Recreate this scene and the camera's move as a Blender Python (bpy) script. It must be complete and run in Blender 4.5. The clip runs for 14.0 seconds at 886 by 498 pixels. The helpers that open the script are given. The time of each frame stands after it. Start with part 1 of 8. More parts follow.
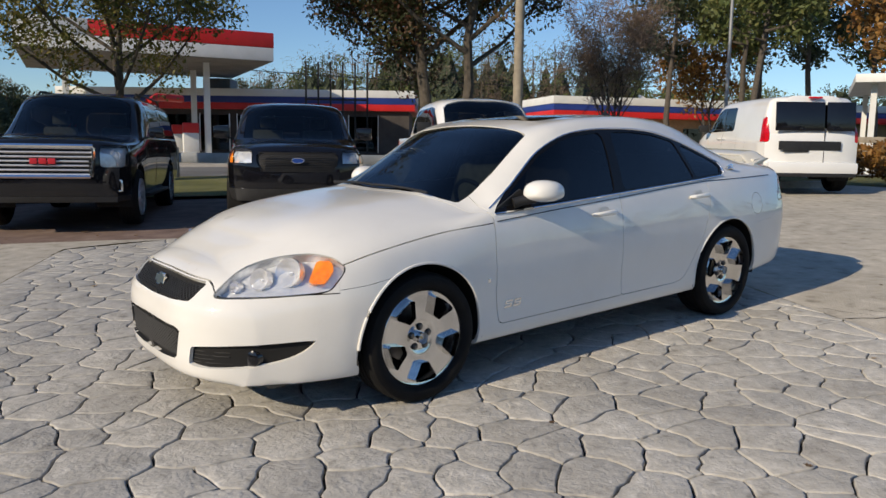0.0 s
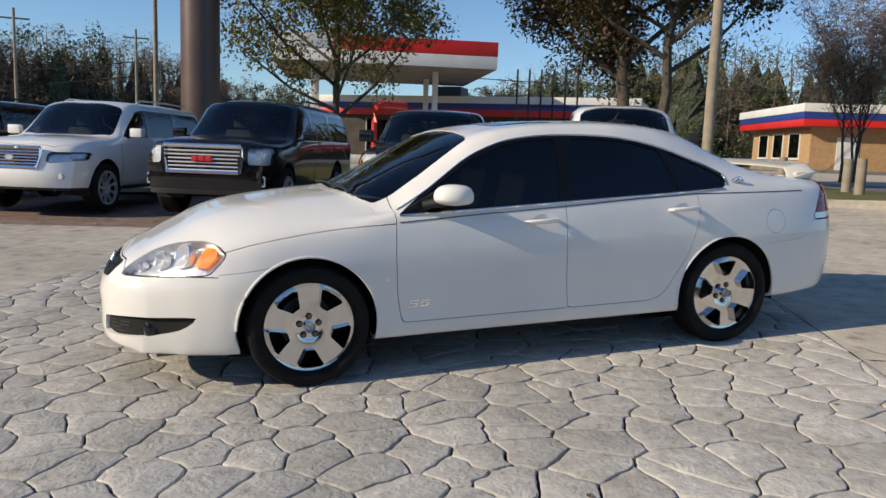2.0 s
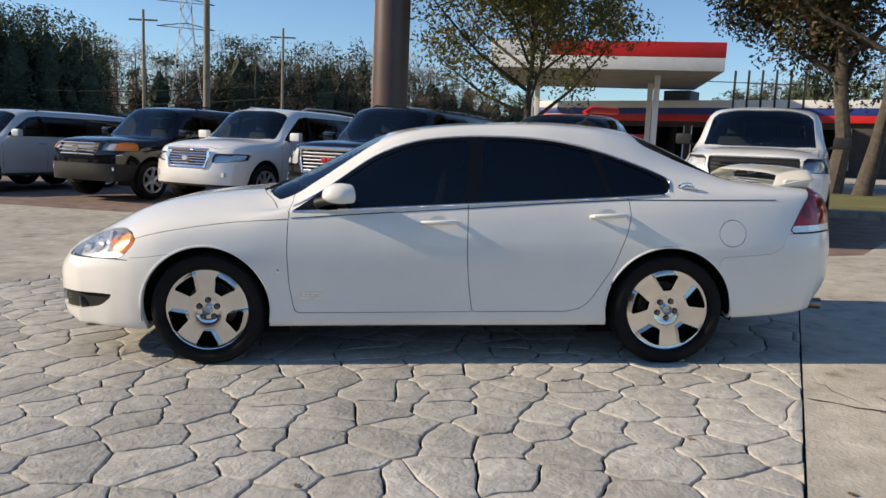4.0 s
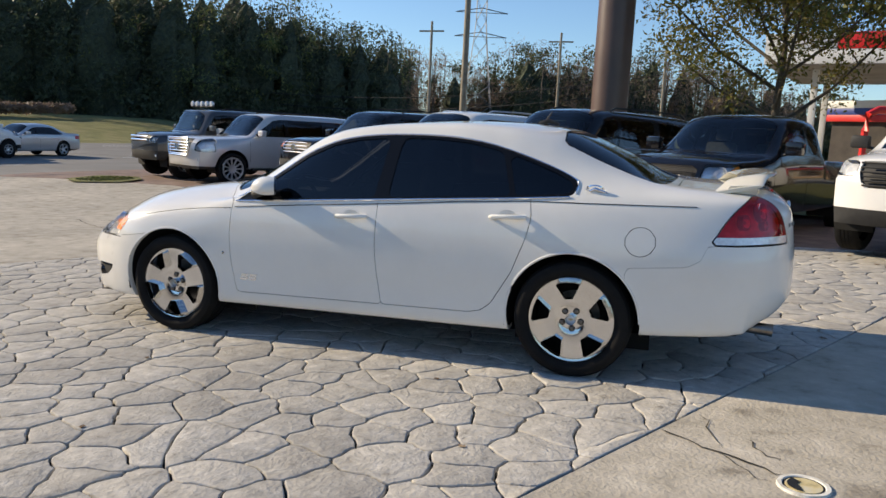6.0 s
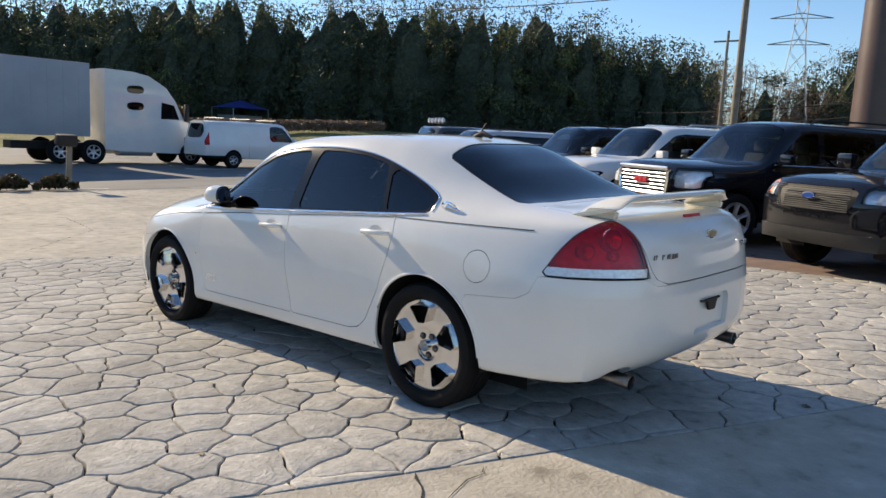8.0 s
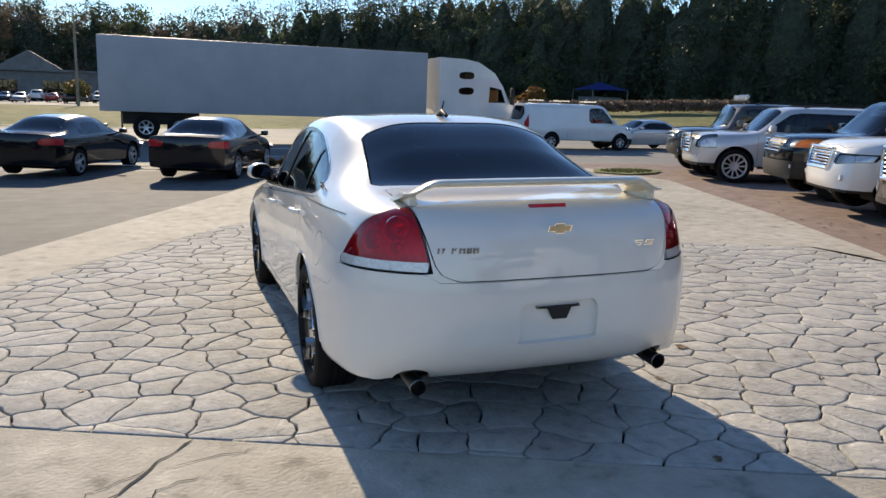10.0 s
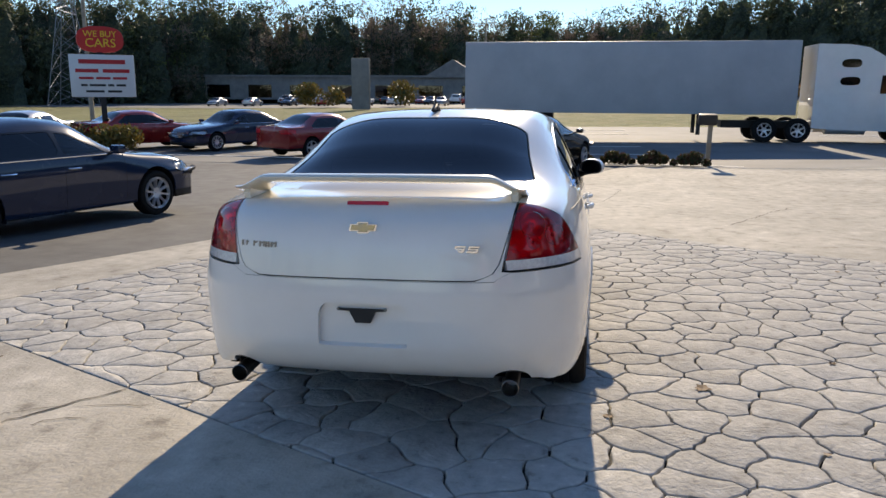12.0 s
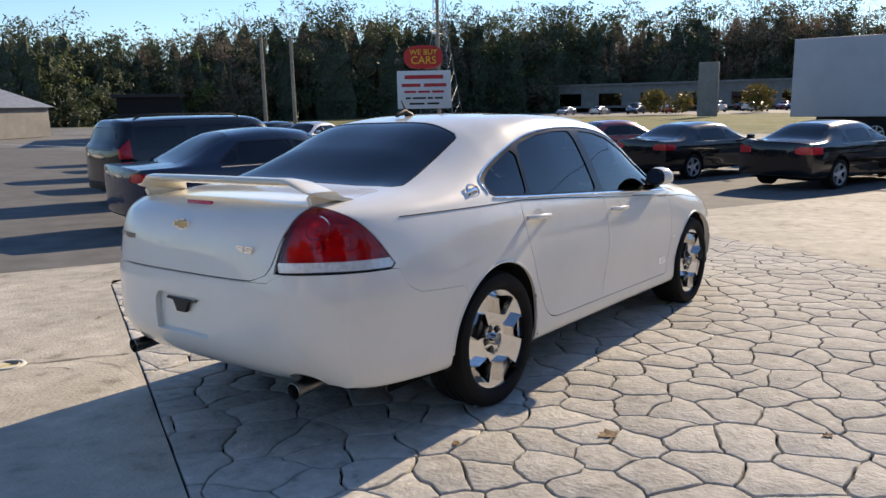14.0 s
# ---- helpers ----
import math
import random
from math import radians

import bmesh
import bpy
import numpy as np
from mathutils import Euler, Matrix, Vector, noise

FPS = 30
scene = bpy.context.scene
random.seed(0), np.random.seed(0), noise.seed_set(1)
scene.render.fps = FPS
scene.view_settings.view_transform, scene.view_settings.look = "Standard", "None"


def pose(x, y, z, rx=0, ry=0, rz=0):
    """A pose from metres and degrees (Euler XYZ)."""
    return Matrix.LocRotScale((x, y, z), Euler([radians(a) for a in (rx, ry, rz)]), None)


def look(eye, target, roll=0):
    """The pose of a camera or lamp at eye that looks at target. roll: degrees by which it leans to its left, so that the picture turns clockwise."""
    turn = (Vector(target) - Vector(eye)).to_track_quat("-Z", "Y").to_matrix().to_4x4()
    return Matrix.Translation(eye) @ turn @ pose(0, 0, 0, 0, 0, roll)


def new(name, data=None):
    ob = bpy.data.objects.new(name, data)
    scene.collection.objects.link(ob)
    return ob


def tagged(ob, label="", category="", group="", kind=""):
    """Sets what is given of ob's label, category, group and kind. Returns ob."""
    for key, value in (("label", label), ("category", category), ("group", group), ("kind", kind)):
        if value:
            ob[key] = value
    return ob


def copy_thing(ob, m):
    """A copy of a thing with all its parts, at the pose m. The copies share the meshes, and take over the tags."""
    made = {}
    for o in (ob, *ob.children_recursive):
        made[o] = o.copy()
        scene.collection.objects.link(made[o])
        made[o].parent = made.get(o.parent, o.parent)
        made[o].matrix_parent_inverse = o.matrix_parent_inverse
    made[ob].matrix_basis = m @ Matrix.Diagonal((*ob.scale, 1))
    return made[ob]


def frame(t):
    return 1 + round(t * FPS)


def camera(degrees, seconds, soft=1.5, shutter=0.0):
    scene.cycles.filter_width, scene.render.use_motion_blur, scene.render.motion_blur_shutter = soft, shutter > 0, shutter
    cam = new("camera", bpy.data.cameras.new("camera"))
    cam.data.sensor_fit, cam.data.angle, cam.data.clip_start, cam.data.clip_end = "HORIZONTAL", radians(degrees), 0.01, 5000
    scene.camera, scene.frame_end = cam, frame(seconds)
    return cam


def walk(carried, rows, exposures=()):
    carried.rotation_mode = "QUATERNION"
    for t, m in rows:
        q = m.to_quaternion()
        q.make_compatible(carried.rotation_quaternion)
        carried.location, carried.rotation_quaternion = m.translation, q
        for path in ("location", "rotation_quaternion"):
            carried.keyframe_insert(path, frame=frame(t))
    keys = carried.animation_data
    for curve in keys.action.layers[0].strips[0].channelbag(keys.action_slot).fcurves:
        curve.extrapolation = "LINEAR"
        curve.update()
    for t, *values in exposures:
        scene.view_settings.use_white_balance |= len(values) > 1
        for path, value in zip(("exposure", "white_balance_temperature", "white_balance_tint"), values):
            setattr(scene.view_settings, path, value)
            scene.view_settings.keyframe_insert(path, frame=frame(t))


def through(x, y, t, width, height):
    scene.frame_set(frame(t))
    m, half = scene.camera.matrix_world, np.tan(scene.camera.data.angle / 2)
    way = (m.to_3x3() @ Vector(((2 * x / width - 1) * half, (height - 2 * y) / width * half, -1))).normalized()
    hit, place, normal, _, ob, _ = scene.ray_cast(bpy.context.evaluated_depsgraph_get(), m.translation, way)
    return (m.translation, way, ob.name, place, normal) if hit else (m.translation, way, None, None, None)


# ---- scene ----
cam = camera(60.9, 14.0)
PATH = [
    (0, (-3.705, -3.896, 1.240), (-2.4664, -2.3484, 0.9762), 0.77),
    (0.5, (-3.365, -4.109, 1.243), (-2.2395, -2.4763, 0.9854), 1.00),
    (1, (-3.022, -4.420, 1.249), (-2.0330, -2.7009, 0.9925), 1.29),
    (1.5, (-2.605, -4.675, 1.241), (-1.7627, -2.8795, 0.9816), 1.67),
    (2, (-2.146, -4.923, 1.262), (-1.4586, -3.0632, 1.0021), 2.00),
    (2.5, (-1.676, -5.142, 1.266), (-1.1402, -3.2332, 1.0028), 2.31),
    (3, (-1.162, -5.305, 1.292), (-0.7851, -3.3581, 1.0291), 2.46),
    (3.2, (-0.962, -5.384, 1.288), (-0.6467, -3.4268, 1.0260), 2.39),
    (5.5, (1.532, -5.343, 1.365), (1.0561, -3.4219, 1.0747), 2.81),
    (6, (2.132, -5.128, 1.379), (1.4565, -3.2684, 1.0857), 2.83),
    (6.5, (2.683, -4.820, 1.434), (1.8200, -3.0422, 1.1259), 2.89),
    (7, (3.148, -4.499, 1.433), (2.1199, -2.8112, 1.1259), 3.02),
    (7.5, (3.626, -4.117, 1.484), (2.4414, -2.5366, 1.1714), 2.97),
    (7.7, (3.826, -3.971, 1.479), (2.5788, -2.4361, 1.1773), 3.06),
    (9.8, (5.275, -1.738, 1.569), (3.4558, -0.9937, 1.1975), 1.79),
    (10, (5.330, -1.533, 1.579), (3.4805, -0.8750, 1.1969), 2.09),
    (10.5, (5.416, -0.953, 1.596), (3.5005, -0.5408, 1.1945), 2.15),
    (11, (5.499, -0.358, 1.604), (3.5470, -0.2019, 1.1968), 1.73),
    (11.5, (5.468, 0.244, 1.593), (3.5135, 0.1319, 1.1855), 0.94),
    (12, (5.384, 0.835, 1.606), (3.4594, 0.4780, 1.1978), 0.35),
    (12.5, (5.189, 1.395, 1.588), (3.3216, 0.8010, 1.1867), -0.10),
    (13, (4.970, 1.942, 1.588), (3.1872, 1.1270, 1.1902), -0.59),
    (13.5, (4.723, 2.419, 1.566), (3.0449, 1.4039, 1.1743), -0.95),
    (14, (4.429, 2.844, 1.570), (2.8650, 1.6567, 1.1887), -1.11),
]
walk(cam, [(t, look(eye, target, roll)) for t, eye, target, roll in PATH], exposures=[(0.0, 0.19, 7250, 9), (2.5, 0.40, 7400, 9), (6.0, 0.64, 7800, 9), (7.5, 0.76, 7850, 9), (11.0, 0.76, 7600, 10), (14.0, 0.84, 7850, 12)])

from itertools import chain

# ---- world and sun ----
SUN_EL, SUN_AZ = 26.0, 90.0   # the sun stands in the direction of -x
world = bpy.data.worlds.new("sky")
scene.world = world
world.use_nodes = True
_wn = world.node_tree.nodes
_sky = _wn.new("ShaderNodeTexSky")
_sky.sky_type, _sky.sun_disc = "NISHITA", False
_sky.sun_elevation, _sky.sun_rotation = radians(SUN_EL), radians(-90)
_sky.air_density, _sky.dust_density, _sky.ozone_density = 1.0, 0.0, 4.0
_tint = _wn.new("ShaderNodeMix")
_tint.data_type, _tint.blend_type = "RGBA", "MULTIPLY"
_tint.inputs[0].default_value, _tint.inputs[7].default_value = 1.0, (0.77, 0.92, 1.12, 1)   # a clear, dry winter sky
world.node_tree.links.new(_sky.outputs[0], _tint.inputs[6])
world.node_tree.links.new(_tint.outputs[2], _wn["Background"].inputs[0])
_wn["Background"].inputs[1].default_value = 0.103
sun = new("sun", bpy.data.lights.new("sun", "SUN"))
sun.data.energy, sun.data.angle, sun.data.color = 3.75, radians(0.55), (1.0, 0.90, 0.76)
_el = radians(SUN_EL)
sun.matrix_world = look((-40 * math.cos(_el), -1.0, 40 * math.sin(_el)), (0, 0, 0))

# ---- shape helpers ----
UP = Vector((0.036, 0.018, 1.0)).normalized()
LEAN = UP.rotation_difference(Vector((0, 0, 1))).to_matrix().to_4x4()   # the car's floor to true level


def gz(x, y):
    """Height of the paved ground: a gentle fall towards the road and level beyond."""
    x = np.asarray(x, float)
    y = np.asarray(y, float)
    fx = np.where(x < -20, -13.0, np.where(x < -6, -6 - (1 - ((x + 20) / 14) ** 2) * 7.0, x))
    fx = np.where(x > 18, 15.0, np.where(x > 12, x - (x - 12) ** 2 / 12, fx))
    s = np.clip((y - 5) / 6, 0, 1) * np.clip((x + 24) / 10, 0, 1)
    fx = fx * (1 - 0.35 * s * s * (3 - 2 * s))
    fy = np.where(y > 11, 7.1, np.where(y > 5, 3.5 + 0.6 * (y - 5), np.where(y > 2, y - (y - 2) ** 2 / 6, y)))
    fy = np.where(y < -11, -7.5, np.where(y < -4, y + (y + 4) ** 2 / 14, fy))
    rise = np.clip((-46 - x) / 20, 0, 1) * np.interp(y, [-60, 0, 50, 70], [-0.4, 0.3, 1.9, 2.4])   # the field beyond the road
    return 0.036 * fx + 0.018 * fy + rise


def g1(x, y):
    return float(gz(x, y))


def spline(xs, ys):
    """Monotone-ish smooth curve through points (cubic Hermite with limited slopes)."""
    xs, ys = np.array(xs, float), np.array(ys, float)
    h = np.diff(xs)
    d = np.diff(ys) / h
    m = np.zeros(len(xs))
    m[0], m[-1] = d[0], d[-1]
    for i in range(1, len(xs) - 1):
        if d[i - 1] * d[i] > 0:
            w1, w2 = 2 * h[i] + h[i - 1], h[i] + 2 * h[i - 1]
            m[i] = (w1 + w2) / (w1 / d[i - 1] + w2 / d[i])

    def at(x):
        x = np.clip(np.asarray(x, float), xs[0], xs[-1])
        i = np.clip(np.searchsorted(xs, x) - 1, 0, len(xs) - 2)
        t = (x - xs[i]) / h[i]
        return ((1 + 2 * t) * (1 - t) ** 2 * ys[i] + t * (1 - t) ** 2 * h[i] * m[i]
                + t * t * (3 - 2 * t) * ys[i + 1] + t * t * (t - 1) * h[i] * m[i + 1])
    return at


def smooth_loop(points, n=6):
    """A closed outline rounded through its points."""
    p = np.array(points, float)
    a, b, c, d = np.roll(p, 1, 0), p, np.roll(p, -1, 0), np.roll(p, -2, 0)
    out = []
    for i in range(len(p)):
        for k in range(n):
            t = k / n
            out.append(0.5 * (2 * b[i] + (c[i] - a[i]) * t + (2 * a[i] - 5 * b[i] + 4 * c[i] - d[i]) * t * t
                              + (3 * b[i] - a[i] - 3 * c[i] + d[i]) * t ** 3))
    return np.array(out)


def inside(points):
    """Signed distance to a closed outline, positive within."""
    p = np.array(points, float)
    q = np.roll(p, -1, 0)

    lo, hi = p.min(0) - 0.1, p.max(0) + 0.1

    def at(u, v):
        u, v = np.asarray(u, float), np.asarray(v, float)
        near = (u > lo[0]) & (u < hi[0]) & (v > lo[1]) & (v < hi[1])
        out = np.full(len(u), -0.1)
        if near.any():
            out[near] = exact(u[near], v[near])
        return out

    def exact(u, v):
        w = np.stack([u, v], -1)[:, None, :]
        e = (q - p)[None]
        f = w - p[None]
        t = np.clip((f * e).sum(-1) / np.maximum((e * e).sum(-1), 1e-12), 0, 1)
        dist = np.sqrt(((f - e * t[..., None]) ** 2).sum(-1)).min(1)
        up = (p[None, :, 1] <= w[..., 1]) & (q[None, :, 1] > w[..., 1])
        dn = (p[None, :, 1] > w[..., 1]) & (q[None, :, 1] <= w[..., 1])
        side = e[..., 0] * f[..., 1] - e[..., 1] * f[..., 0]
        wn = (up & (side > 0)).sum(1) - (dn & (side < 0)).sum(1)
        return np.where(wn != 0, dist, -dist)
    return at


def pieces(skin):
    """A skin's separate pieces, the largest first."""
    up = list(range(len(skin.v)))

    def root(i):
        while up[i] != i:
            up[i] = up[up[i]]
            i = up[i]
        return i
    for q in skin.p:
        a = root(q[0])
        for i in q[1:]:
            up[root(i)] = a
    sets = {}
    for q in skin.p:
        sets.setdefault(root(q[0]), []).append(q)
    return [Skin(skin.v, s).tidy() for s in sorted(sets.values(), key=len, reverse=True)]


class Skin:
    """Vertices and polygons that can be cut along a signed field."""

    def __init__(self, v, polys):
        self.v, self.p = np.array(v, float).reshape(-1, 3), polys

    def flat(self):
        """All corners in one row, where each polygon starts in it, and its number of corners."""
        n = np.fromiter(map(len, self.p), int, len(self.p))
        return np.fromiter(chain.from_iterable(self.p), int, int(n.sum())), np.concatenate([[0], np.cumsum(n)[:-1]]).astype(int), n

    def cut(self, s, which=None):
        """Two skins: where s is positive, and the rest. which: flags of the polygons that may be cut."""
        if not self.p:
            return Skin(self.v, []), Skin(self.v, [])
        v, extra, cache, base, polys = self.v, [], {}, len(self.v), self.p
        row, at, n = self.flat()
        pos = np.add.reduceat((s[row] > 0).astype(int), at)
        state = np.where(pos == n, 1, np.where(pos == 0, 0, 2))
        if which is not None:
            state = np.where(which, state, 0)
        ins = [polys[i] for i in np.nonzero(state == 1)[0].tolist()]
        outs = [polys[i] for i in np.nonzero(state == 0)[0].tolist()]
        sl = s.tolist()

        def cross(a, b):
            k = (a, b) if a < b else (b, a)
            if k not in cache:
                t = sl[k[0]] / (sl[k[0]] - sl[k[1]])
                cache[k] = base + len(extra)
                extra.append(v[k[0]] * (1 - t) + v[k[1]] * t)
            return cache[k]
        for m in np.nonzero(state == 2)[0].tolist():
            poly, a, b = polys[m], [], []
            for k, i in enumerate(poly):
                j = poly[(k + 1) % len(poly)]
                (a if sl[i] > 0 else b).append(i)
                if (sl[i] > 0) != (sl[j] > 0):
                    c = cross(i, j)
                    a.append(c)
                    b.append(c)
            if len(a) > 2:
                ins.append(a)
            if len(b) > 2:
                outs.append(b)
        allv = np.concatenate([v, np.array(extra).reshape(-1, 3)]) if extra else v
        return Skin(allv, ins).tidy(), Skin(allv, outs).tidy()

    def tidy(self):
        if not self.p:
            return Skin(np.zeros((0, 3)), [])
        row, at, n = self.flat()
        used = np.unique(row)
        if len(used) == len(self.v):
            return self
        to = np.full(len(self.v), -1)
        to[used] = np.arange(len(used))
        r = to[row].tolist()
        return Skin(self.v[used], [r[a:b] for a, b in zip(at.tolist(), (at + n).tolist())])

    def centres(self):
        if not self.p:
            return np.zeros((0, 3))
        row, at, n = self.flat()
        return np.add.reduceat(self.v[row], at, axis=0) / n[:, None]

    def normals(self):
        """Vertex normals."""
        out = np.zeros_like(self.v)
        if not self.p:
            return out
        row, at, n = self.flat()
        a, b, c = self.v[row[at]], self.v[row[at + 1]], self.v[row[at + 2]]
        d = self.v[row[at + np.minimum(3, n - 1)]]
        w = np.cross(b - a, c - a) + np.where((n > 3)[:, None], np.cross(c - a, d - a), 0)
        np.add.at(out, row, np.repeat(w, n, axis=0))
        return out / np.maximum(np.linalg.norm(out, axis=1, keepdims=True), 1e-9)

    def thick(self, depth):
        """The skin with a rim turned inwards along its edges."""
        nv = self.normals()
        edges = {}
        for p in self.p:
            for k, i in enumerate(p):
                j = p[(k + 1) % len(p)]
                edges[(i, j)] = 1
        rim = [(i, j) for i, j in edges if (j, i) not in edges]
        to, v = {}, list(self.v)
        polys = list(self.p)
        for i in {k for e in rim for k in e}:
            to[i] = (len(v), len(v) + 1)
            v.append(self.v[i])
            v.append(self.v[i] - depth * nv[i])
        for i, j in rim:
            polys.append([to[j][0], to[i][0], to[i][1], to[j][1]])
        return Skin(np.array(v), polys)

    def shifted(self, d):
        return Skin(self.v + d * self.normals(), self.p)

    def mirrored(self):
        return Skin(self.v * (1, -1, 1), [p[::-1] for p in self.p])


def join(*skins):
    v, p, n = [], [], 0
    for s in skins:
        v.append(s.v)
        p += [[i + n for i in q] for q in s.p]
        n += len(s.v)
    return Skin(np.concatenate(v), p)


def mesh_of(name, skin, material, smooth=True, angle=None):
    me = bpy.data.meshes.new(name)
    me.from_pydata(skin.v.tolist(), [], skin.p)
    me.materials.append(material)
    if smooth:
        me.polygons.foreach_set("use_smooth", [True] * len(me.polygons))
        if angle:
            me.set_sharp_from_angle(angle=radians(angle))
    me.update()
    return me


def thing(name, label, category, group="", kind="", m=None):
    """An empty at a thing's base that carries its parts."""
    ob = new(name)
    ob.empty_display_size = 0.1
    tagged(ob, label, category, group, kind)
    if m is not None:
        ob.matrix_basis = m
    return ob


def part(name, skin, material, parent, label="", smooth=True, angle=40, m=None):
    ob = new(name, mesh_of(name, skin, material, smooth, angle))
    ob.parent = parent
    if m is not None:
        ob.matrix_basis = m
    if label:
        ob["label"] = label
    return ob


def solo(name, skin, material, label, category, group="", kind="", smooth=True, angle=40, m=None):
    ob = new(name, mesh_of(name, skin, material, smooth, angle))
    if m is not None:
        ob.matrix_basis = m
    return tagged(ob, label, category, group, kind)


def box(x0, x1, y0, y1, z0, z1, bevel=0.0):
    """A block, its edges chamfered."""
    if bevel <= 0:
        v = [(x, y, z) for x in (x0, x1) for y in (y0, y1) for z in (z0, z1)]
        return Skin(v, [[0, 1, 3, 2], [4, 6, 7, 5], [0, 4, 5, 1], [2, 3, 7, 6], [0, 2, 6, 4], [1, 5, 7, 3]])
    bm = bmesh.new()
    bmesh.ops.create_cube(bm, size=1)
    for w in bm.verts:
        w.co = ((x0 + x1) / 2 + w.co.x * (x1 - x0), (y0 + y1) / 2 + w.co.y * (y1 - y0), (z0 + z1) / 2 + w.co.z * (z1 - z0))
    bmesh.ops.bevel(bm, geom=bm.edges[:], offset=bevel, segments=2, profile=0.6, affect="EDGES")
    return from_bm(bm)


def from_bm(bm):
    bm.verts.ensure_lookup_table()
    bm.verts.index_update()
    s = Skin([w.co[:] for w in bm.verts], [[w.index for w in f.verts] for f in bm.faces])
    bm.free()
    return s


def moved(skin, m):
    a = np.array(m)
    return Skin(skin.v @ a[:3, :3].T + a[:3, 3], skin.p)


def tube(points, radii, sides=10, caps=True):
    """A round rod along points, with a radius at each."""
    pts = [Vector(p) for p in points]
    radii = [radii] * len(pts) if isinstance(radii, (int, float)) else radii
    v, p = [], []
    for i, c in enumerate(pts):
        d = (pts[min(i + 1, len(pts) - 1)] - pts[max(i - 1, 0)]).normalized()
        a = d.cross(Vector((0, 0, 1)) if abs(d.z) < 0.9 else Vector((1, 0, 0))).normalized()
        b = d.cross(a)
        for k in range(sides):
            t = 2 * math.pi * k / sides
            v.append(c + radii[i] * (math.cos(t) * a + math.sin(t) * b))
    for i in range(len(pts) - 1):
        for k in range(sides):
            q = (k + 1) % sides
            p.append([i * sides + k, i * sides + q, (i + 1) * sides + q, (i + 1) * sides + k])
    if caps:
        p.append(list(range(sides))[::-1])
        p.append([(len(pts) - 1) * sides + k for k in range(sides)])
    return Skin([w[:] for w in v], [q[::-1] for q in p])


def lathe(profile, sides=48, axis="y"):
    """A profile of (radius, along) turned about an axis through the origin."""
    v, p = [], []
    for r, a in profile:
        for k in range(sides):
            t = 2 * math.pi * k / sides
            c, s = r * math.cos(t), r * math.sin(t)
            v.append((c, a, s) if axis == "y" else (c, s, a) if axis == "z" else (a, c, s))
    for i in range(len(profile) - 1):
        for k in range(sides):
            q = (k + 1) % sides
            p.append([i * sides + k, i * sides + q, (i + 1) * sides + q, (i + 1) * sides + k])
    return Skin(v, p)


def plate(outline, depth, axis="y", at=0.0, chamfer=0.0):
    """A flat outline given thickness. axis y: outline in (x, z), its face towards -y at `at`."""
    o = np.array(outline, float)
    area = 0.5 * np.sum(o[:, 0] * np.roll(o[:, 1], -1) - np.roll(o[:, 0], -1) * o[:, 1])
    if area < 0:
        o = o[::-1]
    n = len(o)

    def put(q, d):
        return [(a, d, b) if axis == "y" else (d, a, b) if axis == "x" else (a, b, d) for a, b in q]
    if chamfer:
        c = o.mean(0)
        k = o + (c - o) / np.maximum(np.linalg.norm(c - o, axis=1, keepdims=True), 1e-6) * chamfer
        v = put(k, at) + put(o, at + math.copysign(chamfer, depth)) + put(o, at + depth)
    else:
        v = put(o, at) + put(o, at + depth)
    p = [list(range(n))]
    for r in range(len(v) // n - 1):
        p += [[r * n + (i + 1) % n, r * n + i, (r + 1) * n + i, (r + 1) * n + (i + 1) % n] for i in range(n)]
    p.append([len(v) - n + i for i in range(n)][::-1])
    flip = (axis == "y") == (depth < 0)
    if axis == "x":
        flip = depth > 0
    if axis == "z":
        flip = depth > 0
    return Skin(v, [q[::-1] for q in p] if flip else p)


def grid(us, vs, fn):
    """A sheet fn(u, v) over two lists of steps."""
    v = [fn(a, b) for a in us for b in vs]
    m = len(vs)
    return Skin(v, [[i * m + j, (i + 1) * m + j, (i + 1) * m + j + 1, i * m + j + 1] for i in range(len(us) - 1) for j in range(m - 1)])

# ---- materials ----


def material(name, colour, rough=0.5, metal=0.0, **more):
    """A principled material. Returns it with its nodes and its shader."""
    m = bpy.data.materials.new(name)
    m.use_nodes = True
    s = m.node_tree.nodes["Principled BSDF"]
    s.inputs["Base Color"].default_value = (*colour, 1)
    s.inputs["Roughness"].default_value = rough
    s.inputs["Metallic"].default_value = metal
    for k, val in more.items():
        s.inputs[k.replace("_", " ")].default_value = val
    return m


